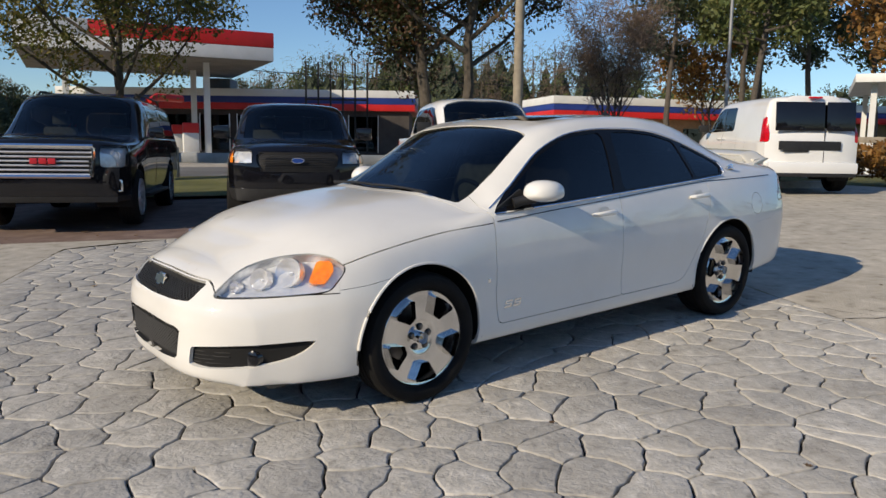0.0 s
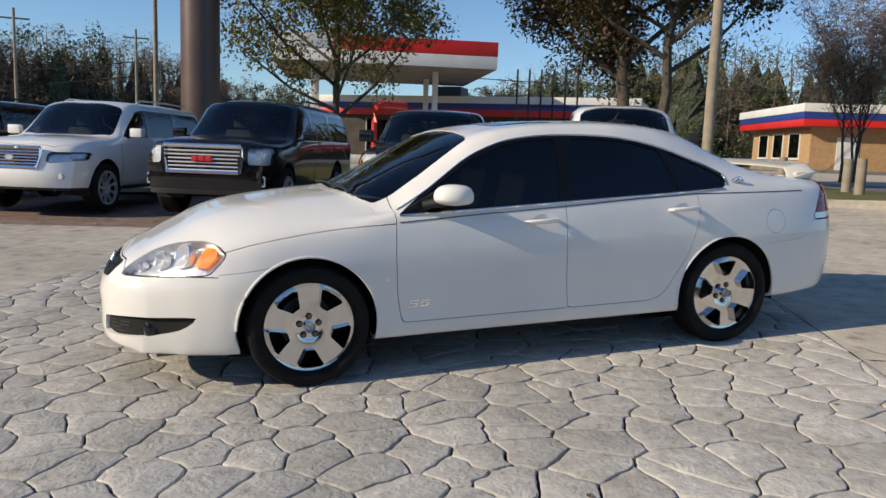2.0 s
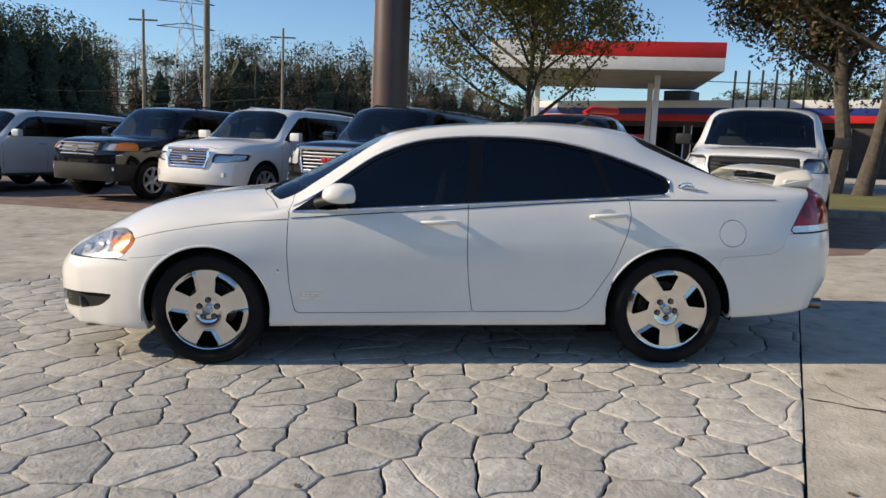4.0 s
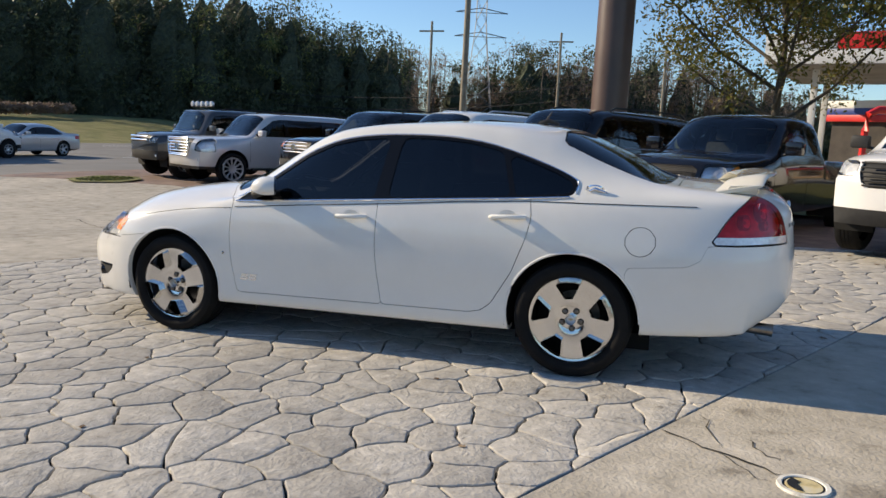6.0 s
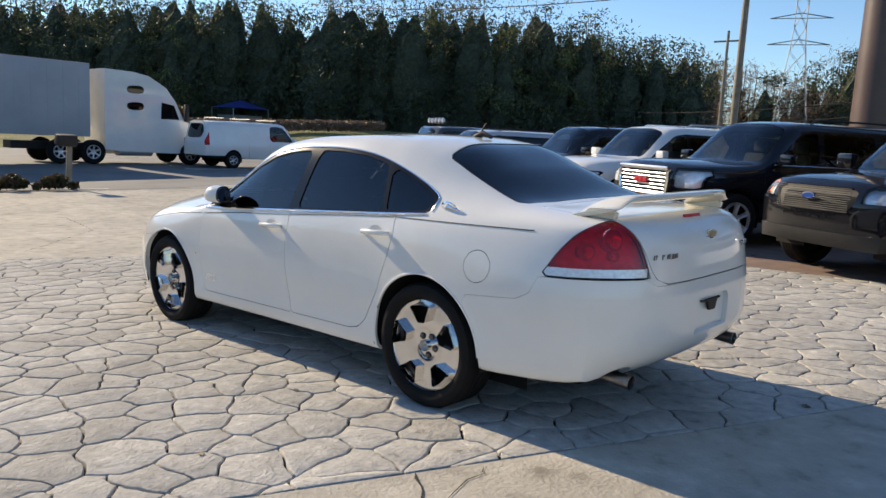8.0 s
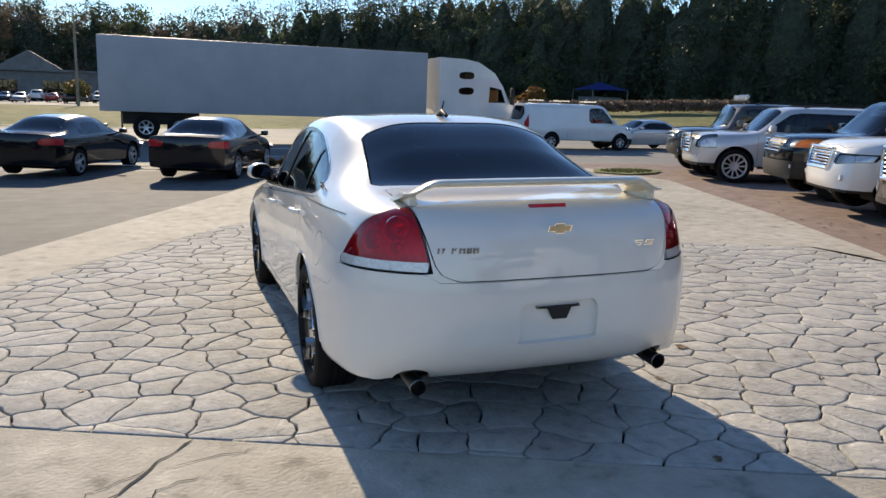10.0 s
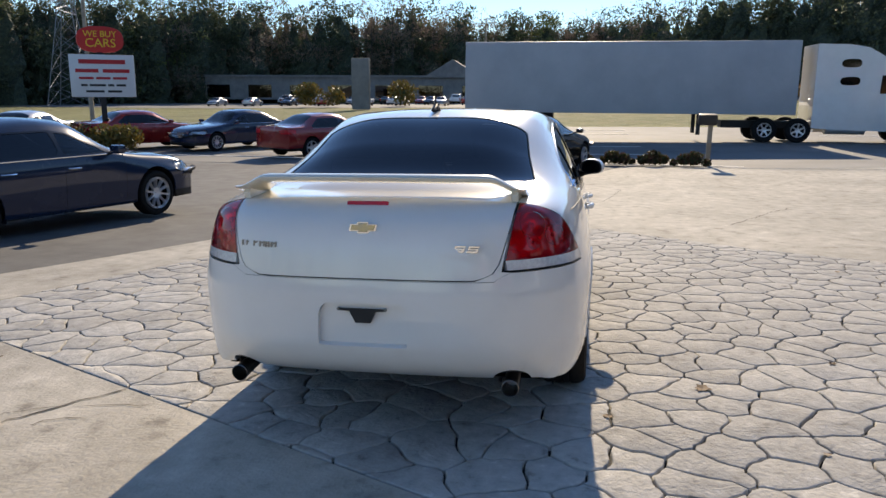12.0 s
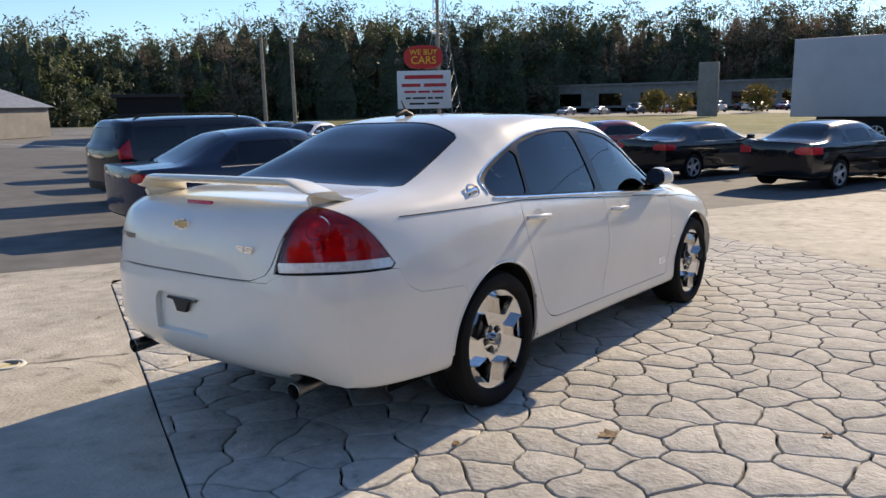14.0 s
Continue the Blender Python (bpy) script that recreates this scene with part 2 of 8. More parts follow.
def varied(m, colours, scale=4.0, detail=6.0, bump=0.0, bump_scale=40.0, rough=None, coord="Object", random_tint=0.0, second=None, bump_dist=0.004):
    """Noise between colours (light to dark stops), an optional second coarser noise that darkens, bump, and gloss variation."""
    t = m.node_tree
    s = t.nodes["Principled BSDF"]
    tc = t.nodes.new("ShaderNodeTexCoord")
    n = t.nodes.new("ShaderNodeTexNoise")
    n.inputs["Scale"].default_value, n.inputs["Detail"].default_value, n.inputs["Roughness"].default_value = scale, detail, 0.62
    t.links.new(tc.outputs[coord], n.inputs["Vector"])
    r = t.nodes.new("ShaderNodeValToRGB")
    r.color_ramp.elements.remove(r.color_ramp.elements[1])
    for i, c in enumerate(colours):
        pos = 0.28 + 0.44 * i / max(1, len(colours) - 1)
        e = r.color_ramp.elements[0] if i == 0 else r.color_ramp.elements.new(pos)
        e.position, e.color = pos, (*c, 1)
    t.links.new(n.outputs[0], r.inputs[0])
    out = r.outputs[0]
    if second:
        sc, dark = second
        k = t.nodes.new("ShaderNodeTexNoise")
        k.inputs["Scale"].default_value, k.inputs["Detail"].default_value = sc, 3.0
        t.links.new(tc.outputs[coord], k.inputs["Vector"])
        mp = t.nodes.new("ShaderNodeMapRange")
        mp.inputs[1].default_value, mp.inputs[2].default_value, mp.inputs[3].default_value, mp.inputs[4].default_value = 0.35, 0.65, dark, 1.0
        t.links.new(k.outputs[0], mp.inputs[0])
        mx = t.nodes.new("ShaderNodeMix")
        mx.data_type, mx.blend_type = "RGBA", "MULTIPLY"
        mx.inputs[0].default_value = 1.0
        t.links.new(out, mx.inputs[6])
        t.links.new(mp.outputs[0], mx.inputs[7])
        out = mx.outputs[2]
    if random_tint:
        oi = t.nodes.new("ShaderNodeObjectInfo")
        mp = t.nodes.new("ShaderNodeMapRange")
        mp.inputs[3].default_value, mp.inputs[4].default_value = 1 - random_tint, 1 + random_tint
        t.links.new(oi.outputs["Random"], mp.inputs[0])
        mx = t.nodes.new("ShaderNodeMix")
        mx.data_type, mx.blend_type = "RGBA", "MULTIPLY"
        mx.inputs[0].default_value = 1.0
        t.links.new(out, mx.inputs[6])
        t.links.new(mp.outputs[0], mx.inputs[7])
        out = mx.outputs[2]
    t.links.new(out, s.inputs["Base Color"])
    if bump:
        b = t.nodes.new("ShaderNodeBump")
        b.inputs["Strength"].default_value, b.inputs["Distance"].default_value = bump, bump_dist
        k = t.nodes.new("ShaderNodeTexNoise")
        k.inputs["Scale"].default_value, k.inputs["Detail"].default_value = bump_scale, 8.0
        t.links.new(tc.outputs[coord], k.inputs["Vector"])
        t.links.new(k.outputs[0], b.inputs["Height"])
        t.links.new(b.outputs[0], s.inputs["Normal"])
    if rough:
        mp = t.nodes.new("ShaderNodeMapRange")
        mp.inputs[3].default_value, mp.inputs[4].default_value = rough
        t.links.new(n.outputs[0], mp.inputs[0])
        t.links.new(mp.outputs[0], s.inputs["Roughness"])
    return m


def chiselled(m, scale, strength, dist):
    """Adds cleft ledges, as of split slate, under a material's fine bump."""
    t = m.node_tree
    fine = next(n for n in t.nodes if n.type == "BUMP")
    tc, n = t.nodes.new("ShaderNodeTexCoord"), t.nodes.new("ShaderNodeTexNoise")
    n.inputs["Scale"].default_value, n.inputs["Detail"].default_value, n.inputs["Distortion"].default_value = scale, 5.0, 1.2
    mul, saw = t.nodes.new("ShaderNodeMath"), t.nodes.new("ShaderNodeMath")
    mul.operation, saw.operation = "MULTIPLY", "PINGPONG"
    mul.inputs[1].default_value, saw.inputs[1].default_value = 3.6, 0.5
    b = t.nodes.new("ShaderNodeBump")
    b.inputs["Strength"].default_value, b.inputs["Distance"].default_value = strength, dist
    t.links.new(tc.outputs["Object"], n.inputs["Vector"])
    t.links.new(n.outputs[0], mul.inputs[0])
    t.links.new(mul.outputs[0], saw.inputs[0])
    t.links.new(saw.outputs[0], b.inputs["Height"])
    t.links.new(b.outputs[0], fine.inputs["Normal"])
    return m


def paint(name, colour, flake=0.0, rough=0.32, coat=1.0):
    """Car paint: a dull coat under clear lacquer, with faint road dust."""
    m = material(name, colour, rough, flake, Coat_Weight=coat, Coat_Roughness=0.03, Coat_IOR=1.65 if min(colour) > 0.3 else 1.5)
    c = np.array(colour)
    varied(m, [tuple(c * 0.94), tuple(c), tuple(np.minimum(c * 1.04 + 0.002, 1))], scale=1.7, rough=(rough - 0.05, rough + 0.08))
    return m


def tinted(name, colour, through=0.1):
    """Window glass: a clear sheet with a tint, glossy by the angle of sight."""
    m = bpy.data.materials.new(name)
    m.use_nodes = True
    t = m.node_tree
    t.nodes.remove(t.nodes["Principled BSDF"])
    tr, gl, mix, fr = (t.nodes.new(k) for k in ("ShaderNodeBsdfTransparent", "ShaderNodeBsdfGlossy", "ShaderNodeMixShader", "ShaderNodeFresnel"))
    tr.inputs[0].default_value = (*[c * through for c in colour], 1)
    gl.inputs["Roughness"].default_value = 0.015
    gl.inputs[0].default_value = (0.95, 0.97, 1, 1)
    fr.inputs[0].default_value = 1.55
    t.links.new(fr.outputs[0], mix.inputs[0])
    t.links.new(tr.outputs[0], mix.inputs[1])
    t.links.new(gl.outputs[0], mix.inputs[2])
    t.links.new(mix.outputs[0], t.nodes["Material Output"].inputs[0])
    return m


PEARL = paint("pearl white paint", (0.80, 0.78, 0.73), 0.0, 0.28)
PEARL.node_tree.nodes["Principled BSDF"].inputs["Specular IOR Level"].default_value = 0.08
PEARL.node_tree.nodes["Principled BSDF"].inputs["Coat IOR"].default_value = 1.55
WHITE = paint("white paint", (0.80, 0.79, 0.76))
SILVER = paint("silver paint", (0.55, 0.55, 0.55), 0.6, 0.35)
BLACK = paint("black paint", (0.006, 0.006, 0.008), 0.0, 0.2)
BLACK.node_tree.nodes["Principled BSDF"].inputs["Specular IOR Level"].default_value = 0.1
NAVY = paint("navy blue paint", (0.008, 0.02, 0.05), 0.0, 0.25)
NAVY.node_tree.nodes["Principled BSDF"].inputs["Specular IOR Level"].default_value = 0.12
GREY = paint("dark grey paint", (0.05, 0.055, 0.06), 0.3, 0.3)
RED = paint("red paint", (0.30, 0.012, 0.012), 0.2, 0.25)
CREAM = paint("cream white paint", (0.76, 0.71, 0.58), 0.0, 0.3)
CHROME = material("chrome", (0.88, 0.88, 0.89), 0.10, 1.0)
ALLOY = varied(material("bright alloy", (0.7, 0.7, 0.71), 0.32, 0.6), [(0.62, 0.62, 0.63), (0.78, 0.78, 0.79)], 3.0)
WHEEL_CHROME = varied(material("road-worn chrome", (0.8, 0.79, 0.77), 0.2, 1.0), [(0.66, 0.655, 0.64), (0.80, 0.79, 0.78)], 9.0, rough=(0.07, 0.2))
RUBBER = varied(material("tyre rubber", (0.02, 0.02, 0.02), 0.75, 0.0, Specular_IOR_Level=0.18), [(0.006, 0.006, 0.0065), (0.013, 0.0125, 0.012)], 9.0, bump=0.25, bump_scale=120)
TRIM = varied(material("black plastic", (0.015, 0.015, 0.016), 0.62), [(0.008, 0.008, 0.009), (0.018, 0.018, 0.018)], 12.0)
PILLAR = material("satin black pillar", (0.006, 0.006, 0.007), 0.16, 0.0, Specular_IOR_Level=0.28)
DARK = material("dark underside", (0.006, 0.006, 0.006), 0.9)
CLOTH = varied(material("grey seat cloth", (0.12, 0.115, 0.11), 0.9), [(0.09, 0.088, 0.085), (0.15, 0.145, 0.14)], 20.0)
GLASS = tinted("dark tinted glass", (0.75, 0.85, 1.0), 0.07)
GLASS_LIGHT = tinted("light tinted glass", (0.9, 1.0, 0.97), 0.45)
SCREEN = tinted("green-tinted windscreen glass", (0.85, 1.0, 0.98), 0.32)
LENS = tinted("clear lamp lens", (1, 1, 1), 0.97)
RED_LENS = varied(material("red lamp lens", (0.5, 0.004, 0.012), 0.25, 0.0, Coat_Weight=0.35, Coat_Roughness=0.05), [(0.38, 0.0, 0.006), (0.70, 0.002, 0.012)], 14.0, bump=0.3, bump_scale=90.0, bump_dist=0.002)
RED_GLASS = tinted("red lamp glass", (1.0, 0.012, 0.035), 1.0)
TAIL_BOWL = varied(material("red-lit faceted bowl", (0.8, 0.7, 0.7), 0.3, 0.25), [(0.62, 0.5, 0.5), (0.95, 0.85, 0.85)], 26.0, bump=0.7, bump_scale=60.0, bump_dist=0.006)
AMBER = varied(material("amber lens", (0.95, 0.30, 0.02), 0.3, 0.0, Coat_Weight=0.3), [(0.85, 0.2, 0.012), (1.0, 0.36, 0.03)], 40.0, bump=0.5, bump_scale=150, bump_dist=0.003)
REFLECTOR = varied(material("lamp reflector", (0.7, 0.72, 0.75), 0.22, 0.5), [(0.62, 0.65, 0.69), (0.94, 0.95, 0.96)], 16.0, bump=0.5, bump_scale=46, bump_dist=0.006)
LAMP_CHROME = varied(material("bright lamp bowl", (0.9, 0.9, 0.92), 0.16, 0.7), [(0.82, 0.83, 0.86), (0.95, 0.95, 0.96)], 20.0, bump=0.3, bump_scale=70, bump_dist=0.003)
LAMP_CLEAR = varied(material("clear ribbed lens", (0.75, 0.76, 0.79), 0.25, 0.4, Coat_Weight=0.6), [(0.55, 0.56, 0.58), (0.85, 0.86, 0.88)], 60.0, bump=0.5, bump_scale=120, bump_dist=0.003)
STEEL = varied(material("stained steel", (0.25, 0.24, 0.23), 0.35, 1.0), [(0.12, 0.11, 0.1), (0.3, 0.29, 0.28)], 14.0)
GOLD = varied(material("gold emblem", (0.5, 0.42, 0.24), 0.28, 1.0), [(0.36, 0.36, 0.32), (0.52, 0.43, 0.24)], 30.0)
BADGE_RED = material("red badge", (0.5, 0.02, 0.03), 0.3)
BADGE_BLUE = material("blue badge", (0.02, 0.06, 0.25), 0.25)
PAPER = varied(material("paper", (0.75, 0.74, 0.7), 0.8), [(0.6, 0.6, 0.57), (0.8, 0.79, 0.75)], 8.0)

STONE = varied(material("stamped concrete stone", (0.36, 0.335, 0.30), 0.72),
               [(0.25, 0.236, 0.21), (0.42, 0.399, 0.36), (0.48, 0.456, 0.413), (0.53, 0.504, 0.458), (0.68, 0.65, 0.595)], 13.0, 15.0, bump=0.75, bump_scale=42.0,
               rough=(0.8, 0.98), coord="Object", random_tint=0.11, second=(1.3, 0.80), bump_dist=0.009)
chiselled(STONE, 5.0, 0.5, 0.009)
STONE.node_tree.nodes["Principled BSDF"].inputs["Specular IOR Level"].default_value = 0.2
STONE.node_tree.nodes["Principled BSDF"].inputs["Diffuse Roughness"].default_value = 0.12
MORTAR = varied(material("dark joint", (0.07, 0.065, 0.055), 0.95), [(0.014, 0.013, 0.011), (0.045, 0.041, 0.034)], 9.0)
CONCRETE = varied(material("worn concrete", (0.42, 0.395, 0.35), 0.85),
                  [(0.26, 0.232, 0.19), (0.45, 0.41, 0.34), (0.52, 0.475, 0.40), (0.64, 0.59, 0.50)], 5.0, 15.0, bump=0.9, bump_scale=45.0, second=(0.6, 0.80), bump_dist=0.008)
CONCRETE.node_tree.nodes["Principled BSDF"].inputs["Specular IOR Level"].default_value = 0.2
CONCRETE.node_tree.nodes["Principled BSDF"].inputs["Diffuse Roughness"].default_value = 0.12
ASPHALT = varied(material("worn asphalt", (0.09, 0.088, 0.085), 0.9),
                 [(0.07, 0.068, 0.066), (0.11, 0.108, 0.104), (0.15, 0.147, 0.14)], 2.2, 12.0, bump=0.5, bump_scale=90.0, second=(0.3, 0.8))
ROAD = varied(material("road asphalt", (0.16, 0.157, 0.15), 0.85),
              [(0.13, 0.128, 0.122), (0.17, 0.167, 0.16), (0.21, 0.205, 0.195)], 0.5, 12.0, bump=0.4, bump_scale=60.0, second=(0.08, 0.85))
LINE = varied(material("road paint", (0.6, 0.6, 0.57), 0.7), [(0.4, 0.4, 0.38), (0.68, 0.68, 0.65)], 6.0)
GRASS = varied(material("grass", (0.13, 0.15, 0.04), 0.95), [(0.09, 0.10, 0.025), (0.17, 0.17, 0.05), (0.25, 0.21, 0.09)], 0.5, 12.0, bump=0.8, bump_scale=30.0, second=(0.05, 0.8), bump_dist=0.05)
BRICKS = varied(material("red paving brick", (0.25, 0.12, 0.08), 0.85), [(0.13, 0.085, 0.07), (0.20, 0.135, 0.11), (0.27, 0.2, 0.165)], 3.0, 10.0, bump=0.4)
BARK = varied(material("bark", (0.1, 0.08, 0.06), 0.95), [(0.05, 0.042, 0.034), (0.12, 0.1, 0.08)], 6.0, bump=0.8, bump_scale=18.0, bump_dist=0.03)
WOOD = varied(material("weathered pole wood", (0.3, 0.25, 0.19), 0.9), [(0.2, 0.17, 0.13), (0.36, 0.31, 0.24)], 3.0, bump=0.5, bump_scale=20.0)
BROWN = varied(material("brown painted steel", (0.10, 0.06, 0.05), 0.4), [(0.08, 0.05, 0.042), (0.12, 0.075, 0.062)], 0.8, rough=(0.3, 0.5))
WHITE_PANEL = varied(material("white metal panel", (0.72, 0.72, 0.70), 0.5), [(0.62, 0.62, 0.6), (0.76, 0.76, 0.74)], 0.6)
RED_PANEL = varied(material("red metal panel", (0.6, 0.02, 0.02), 0.4), [(0.5, 0.015, 0.015), (0.66, 0.025, 0.022)], 0.6)
BLUE_PANEL = varied(material("blue metal panel", (0.02, 0.045, 0.22), 0.4), [(0.015, 0.035, 0.17), (0.025, 0.05, 0.25)], 0.6)
SHOP_WALL = varied(material("dark brown shop wall", (0.05, 0.04, 0.035), 0.8), [(0.03, 0.026, 0.024), (0.07, 0.058, 0.05)], 1.0)
# Dark greens put the crowns' inner shade, lifted for haze, into the colour.
CROWN = varied(material("pine crown cores coloured as shade", (0.02, 0.028, 0.012), 0.95), [(0.025, 0.034, 0.024), (0.05, 0.064, 0.038), (0.085, 0.1, 0.055)], 1.6, 10.0, bump=1.0, bump_scale=2.2, bump_dist=0.7)
TAN_WALL = varied(material("tan painted brick", (0.45, 0.28, 0.14), 0.9), [(0.36, 0.22, 0.11), (0.5, 0.32, 0.17)], 3.0, bump=0.3)
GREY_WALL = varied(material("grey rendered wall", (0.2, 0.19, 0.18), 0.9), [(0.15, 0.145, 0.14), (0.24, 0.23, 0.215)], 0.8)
GALV = varied(material("galvanised steel", (0.28, 0.29, 0.3), 0.55, 0.5), [(0.2, 0.21, 0.22), (0.34, 0.35, 0.36)], 2.0)
TRAILER = varied(material("grey-white trailer skin", (0.40, 0.41, 0.42), 0.5), [(0.35, 0.36, 0.375), (0.44, 0.45, 0.46)], 0.7)


def leaf_material(name, colours):
    m = material(name, colours[0], 0.6)
    t = m.node_tree
    g = t.nodes.new("ShaderNodeNewGeometry")
    r = t.nodes.new("ShaderNodeValToRGB")
    r.color_ramp.elements.remove(r.color_ramp.elements[1])
    for i, c in enumerate(colours):
        e = r.color_ramp.elements[0] if i == 0 else r.color_ramp.elements.new(i / max(1, len(colours) - 1))
        e.position, e.color = i / max(1, len(colours) - 1), (*c, 1)
    t.links.new(g.outputs["Random Per Island"], r.inputs[0])
    s = t.nodes["Principled BSDF"]
    t.links.new(r.outputs[0], s.inputs["Base Color"])
    d = t.nodes.new("ShaderNodeBsdfTranslucent")
    t.links.new(r.outputs[0], d.inputs[0])
    mix = t.nodes.new("ShaderNodeMixShader")
    mix.inputs[0].default_value = 0.3
    t.links.new(s.outputs[0], mix.inputs[1])
    t.links.new(d.outputs[0], mix.inputs[2])
    t.links.new(mix.outputs[0], t.nodes["Material Output"].inputs[0])
    return m


# Same needles twice: the first lifted for haze, the second tinted as sunlit.
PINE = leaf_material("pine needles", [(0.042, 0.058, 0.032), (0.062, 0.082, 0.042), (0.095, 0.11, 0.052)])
PINE_SUN_TINT = leaf_material("sun-tinted pine needles", [(0.07, 0.095, 0.025), (0.12, 0.15, 0.045), (0.18, 0.18, 0.06)])
AUTUMN = leaf_material("thinning autumn leaves", [(0.07, 0.09, 0.02), (0.13, 0.14, 0.03), (0.20, 0.15, 0.035), (0.09, 0.10, 0.025)])
OAK = leaf_material("dark green and russet leaves", [(0.04, 0.055, 0.015), (0.07, 0.08, 0.025), (0.13, 0.05, 0.03), (0.06, 0.065, 0.02)])
TWIG = leaf_material("bare brown twigs", [(0.17, 0.125, 0.095), (0.26, 0.18, 0.135), (0.22, 0.16, 0.10)])
BUSH = leaf_material("shrub leaves", [(0.06, 0.08, 0.02), (0.2, 0.12, 0.02), (0.10, 0.11, 0.03)])
RUSSET = leaf_material("russet leaves", [(0.25, 0.11, 0.03), (0.33, 0.17, 0.04), (0.16, 0.09, 0.03)])

# ---- ground ----
PAVE = [(0.78, -3.92), (-1.83, -3.05), (-5.70, -0.75), (-4.75, 0.85), (-3.2, 2.8), (-1.75, 5.7), (5.49, 5.7)]


def sheet(name, x0, x1, y0, y1, step, dz, mat, label, category, keep=(), drop=(), thick=0.0):
    nx, ny = max(2, int((x1 - x0) / step) + 1), max(2, int((y1 - y0) / step) + 1)
    s = grid(np.linspace(x0, x1, nx), np.linspace(y0, y1, ny), lambda x, y: (x, y, 0.0))
    for o in keep:
        s = s.cut(inside(o)(s.v[:, 0], s.v[:, 1]))[0]
    for o in drop:
        s = s.cut(inside(o)(s.v[:, 0], s.v[:, 1]))[1]
    s.v[:, 2] = gz(s.v[:, 0], s.v[:, 1]) + dz
    return solo(name, s, mat, label, category, kind="structure")


def far_ground():
    rs = np.concatenate([np.linspace(0, 40, 30), np.geomspace(44, 2500, 24)])
    an = np.linspace(0, 2 * math.pi, 97)
    s = grid(rs, an, lambda r, a: (r * math.cos(a) - 10, r * math.sin(a), 0.0))
    s.v[:, 2] = gz(s.v[:, 0], s.v[:, 1]) - 0.07
    return solo("ground", Skin(s.v, s.p), GRASS, "flat ground with short yellow-green grass", "ground", kind="structure")


LOT_EDGE = [(9.0, -8.6), (1.2, -5.3), (-0.25, -4.75), (-1.8, -4.05), (-6.6, -2.16), (-10.9, -0.36), (-16.2, 1.9)]
CONC = LOT_EDGE + [(-16.2, 9.6), (-11.0, 10.2), (-8.6, 9.3), (-4.6, 7.8), (-1.2, 6.2), (1.6, 4.6), (5.0, 3.2), (7.0, 5.6), (14.0, 9.5), (14.0, -8.6)]
far_ground()
sheet("pavement", -17, 14, -9, 10, 0.4, -0.003, CONCRETE, "worn tan concrete forecourt with stains", "pavement", keep=[CONC], drop=[PAVE])
sheet("paving_bed", -6, 6, -4.2, 6, 0.4, -0.024, MORTAR, "dark recessed joints of stamped paving", "pavement", keep=[PAVE])
sheet("brick_parking_strip", -17, 9, 0, 20, 0.5, -0.012, BRICKS, "red brick parking strip strewn with leaves", "pavement",
      keep=[[(-16.2, 9.4), (-11.0, 10.1), (-8.6, 9.2), (-4.6, 7.7), (-1.2, 6.1), (1.6, 4.5), (5.0, 3.1), (9.0, 3.0), (8, 10), (2, 13), (-8, 17), (-16.2, 19)]])
sheet("asphalt_lot", -16.2, 30, -60, 3, 0.7, -0.010, ASPHALT, "grey asphalt sales lot", "pavement", keep=[[(30, -60), (30, -8.7), (9.0, -8.7)] + [(x, y + 0.02) for x, y in LOT_EDGE] + [(-16.2, -60)]])
s = grid(np.linspace(-43, -16.2, 22), np.linspace(-300, 300, 121), lambda x, y: (x, y, g1(x, y) - 0.02))
solo("road", s, ROAD, "grey asphalt highway with faded lane lines", "road", kind="structure")


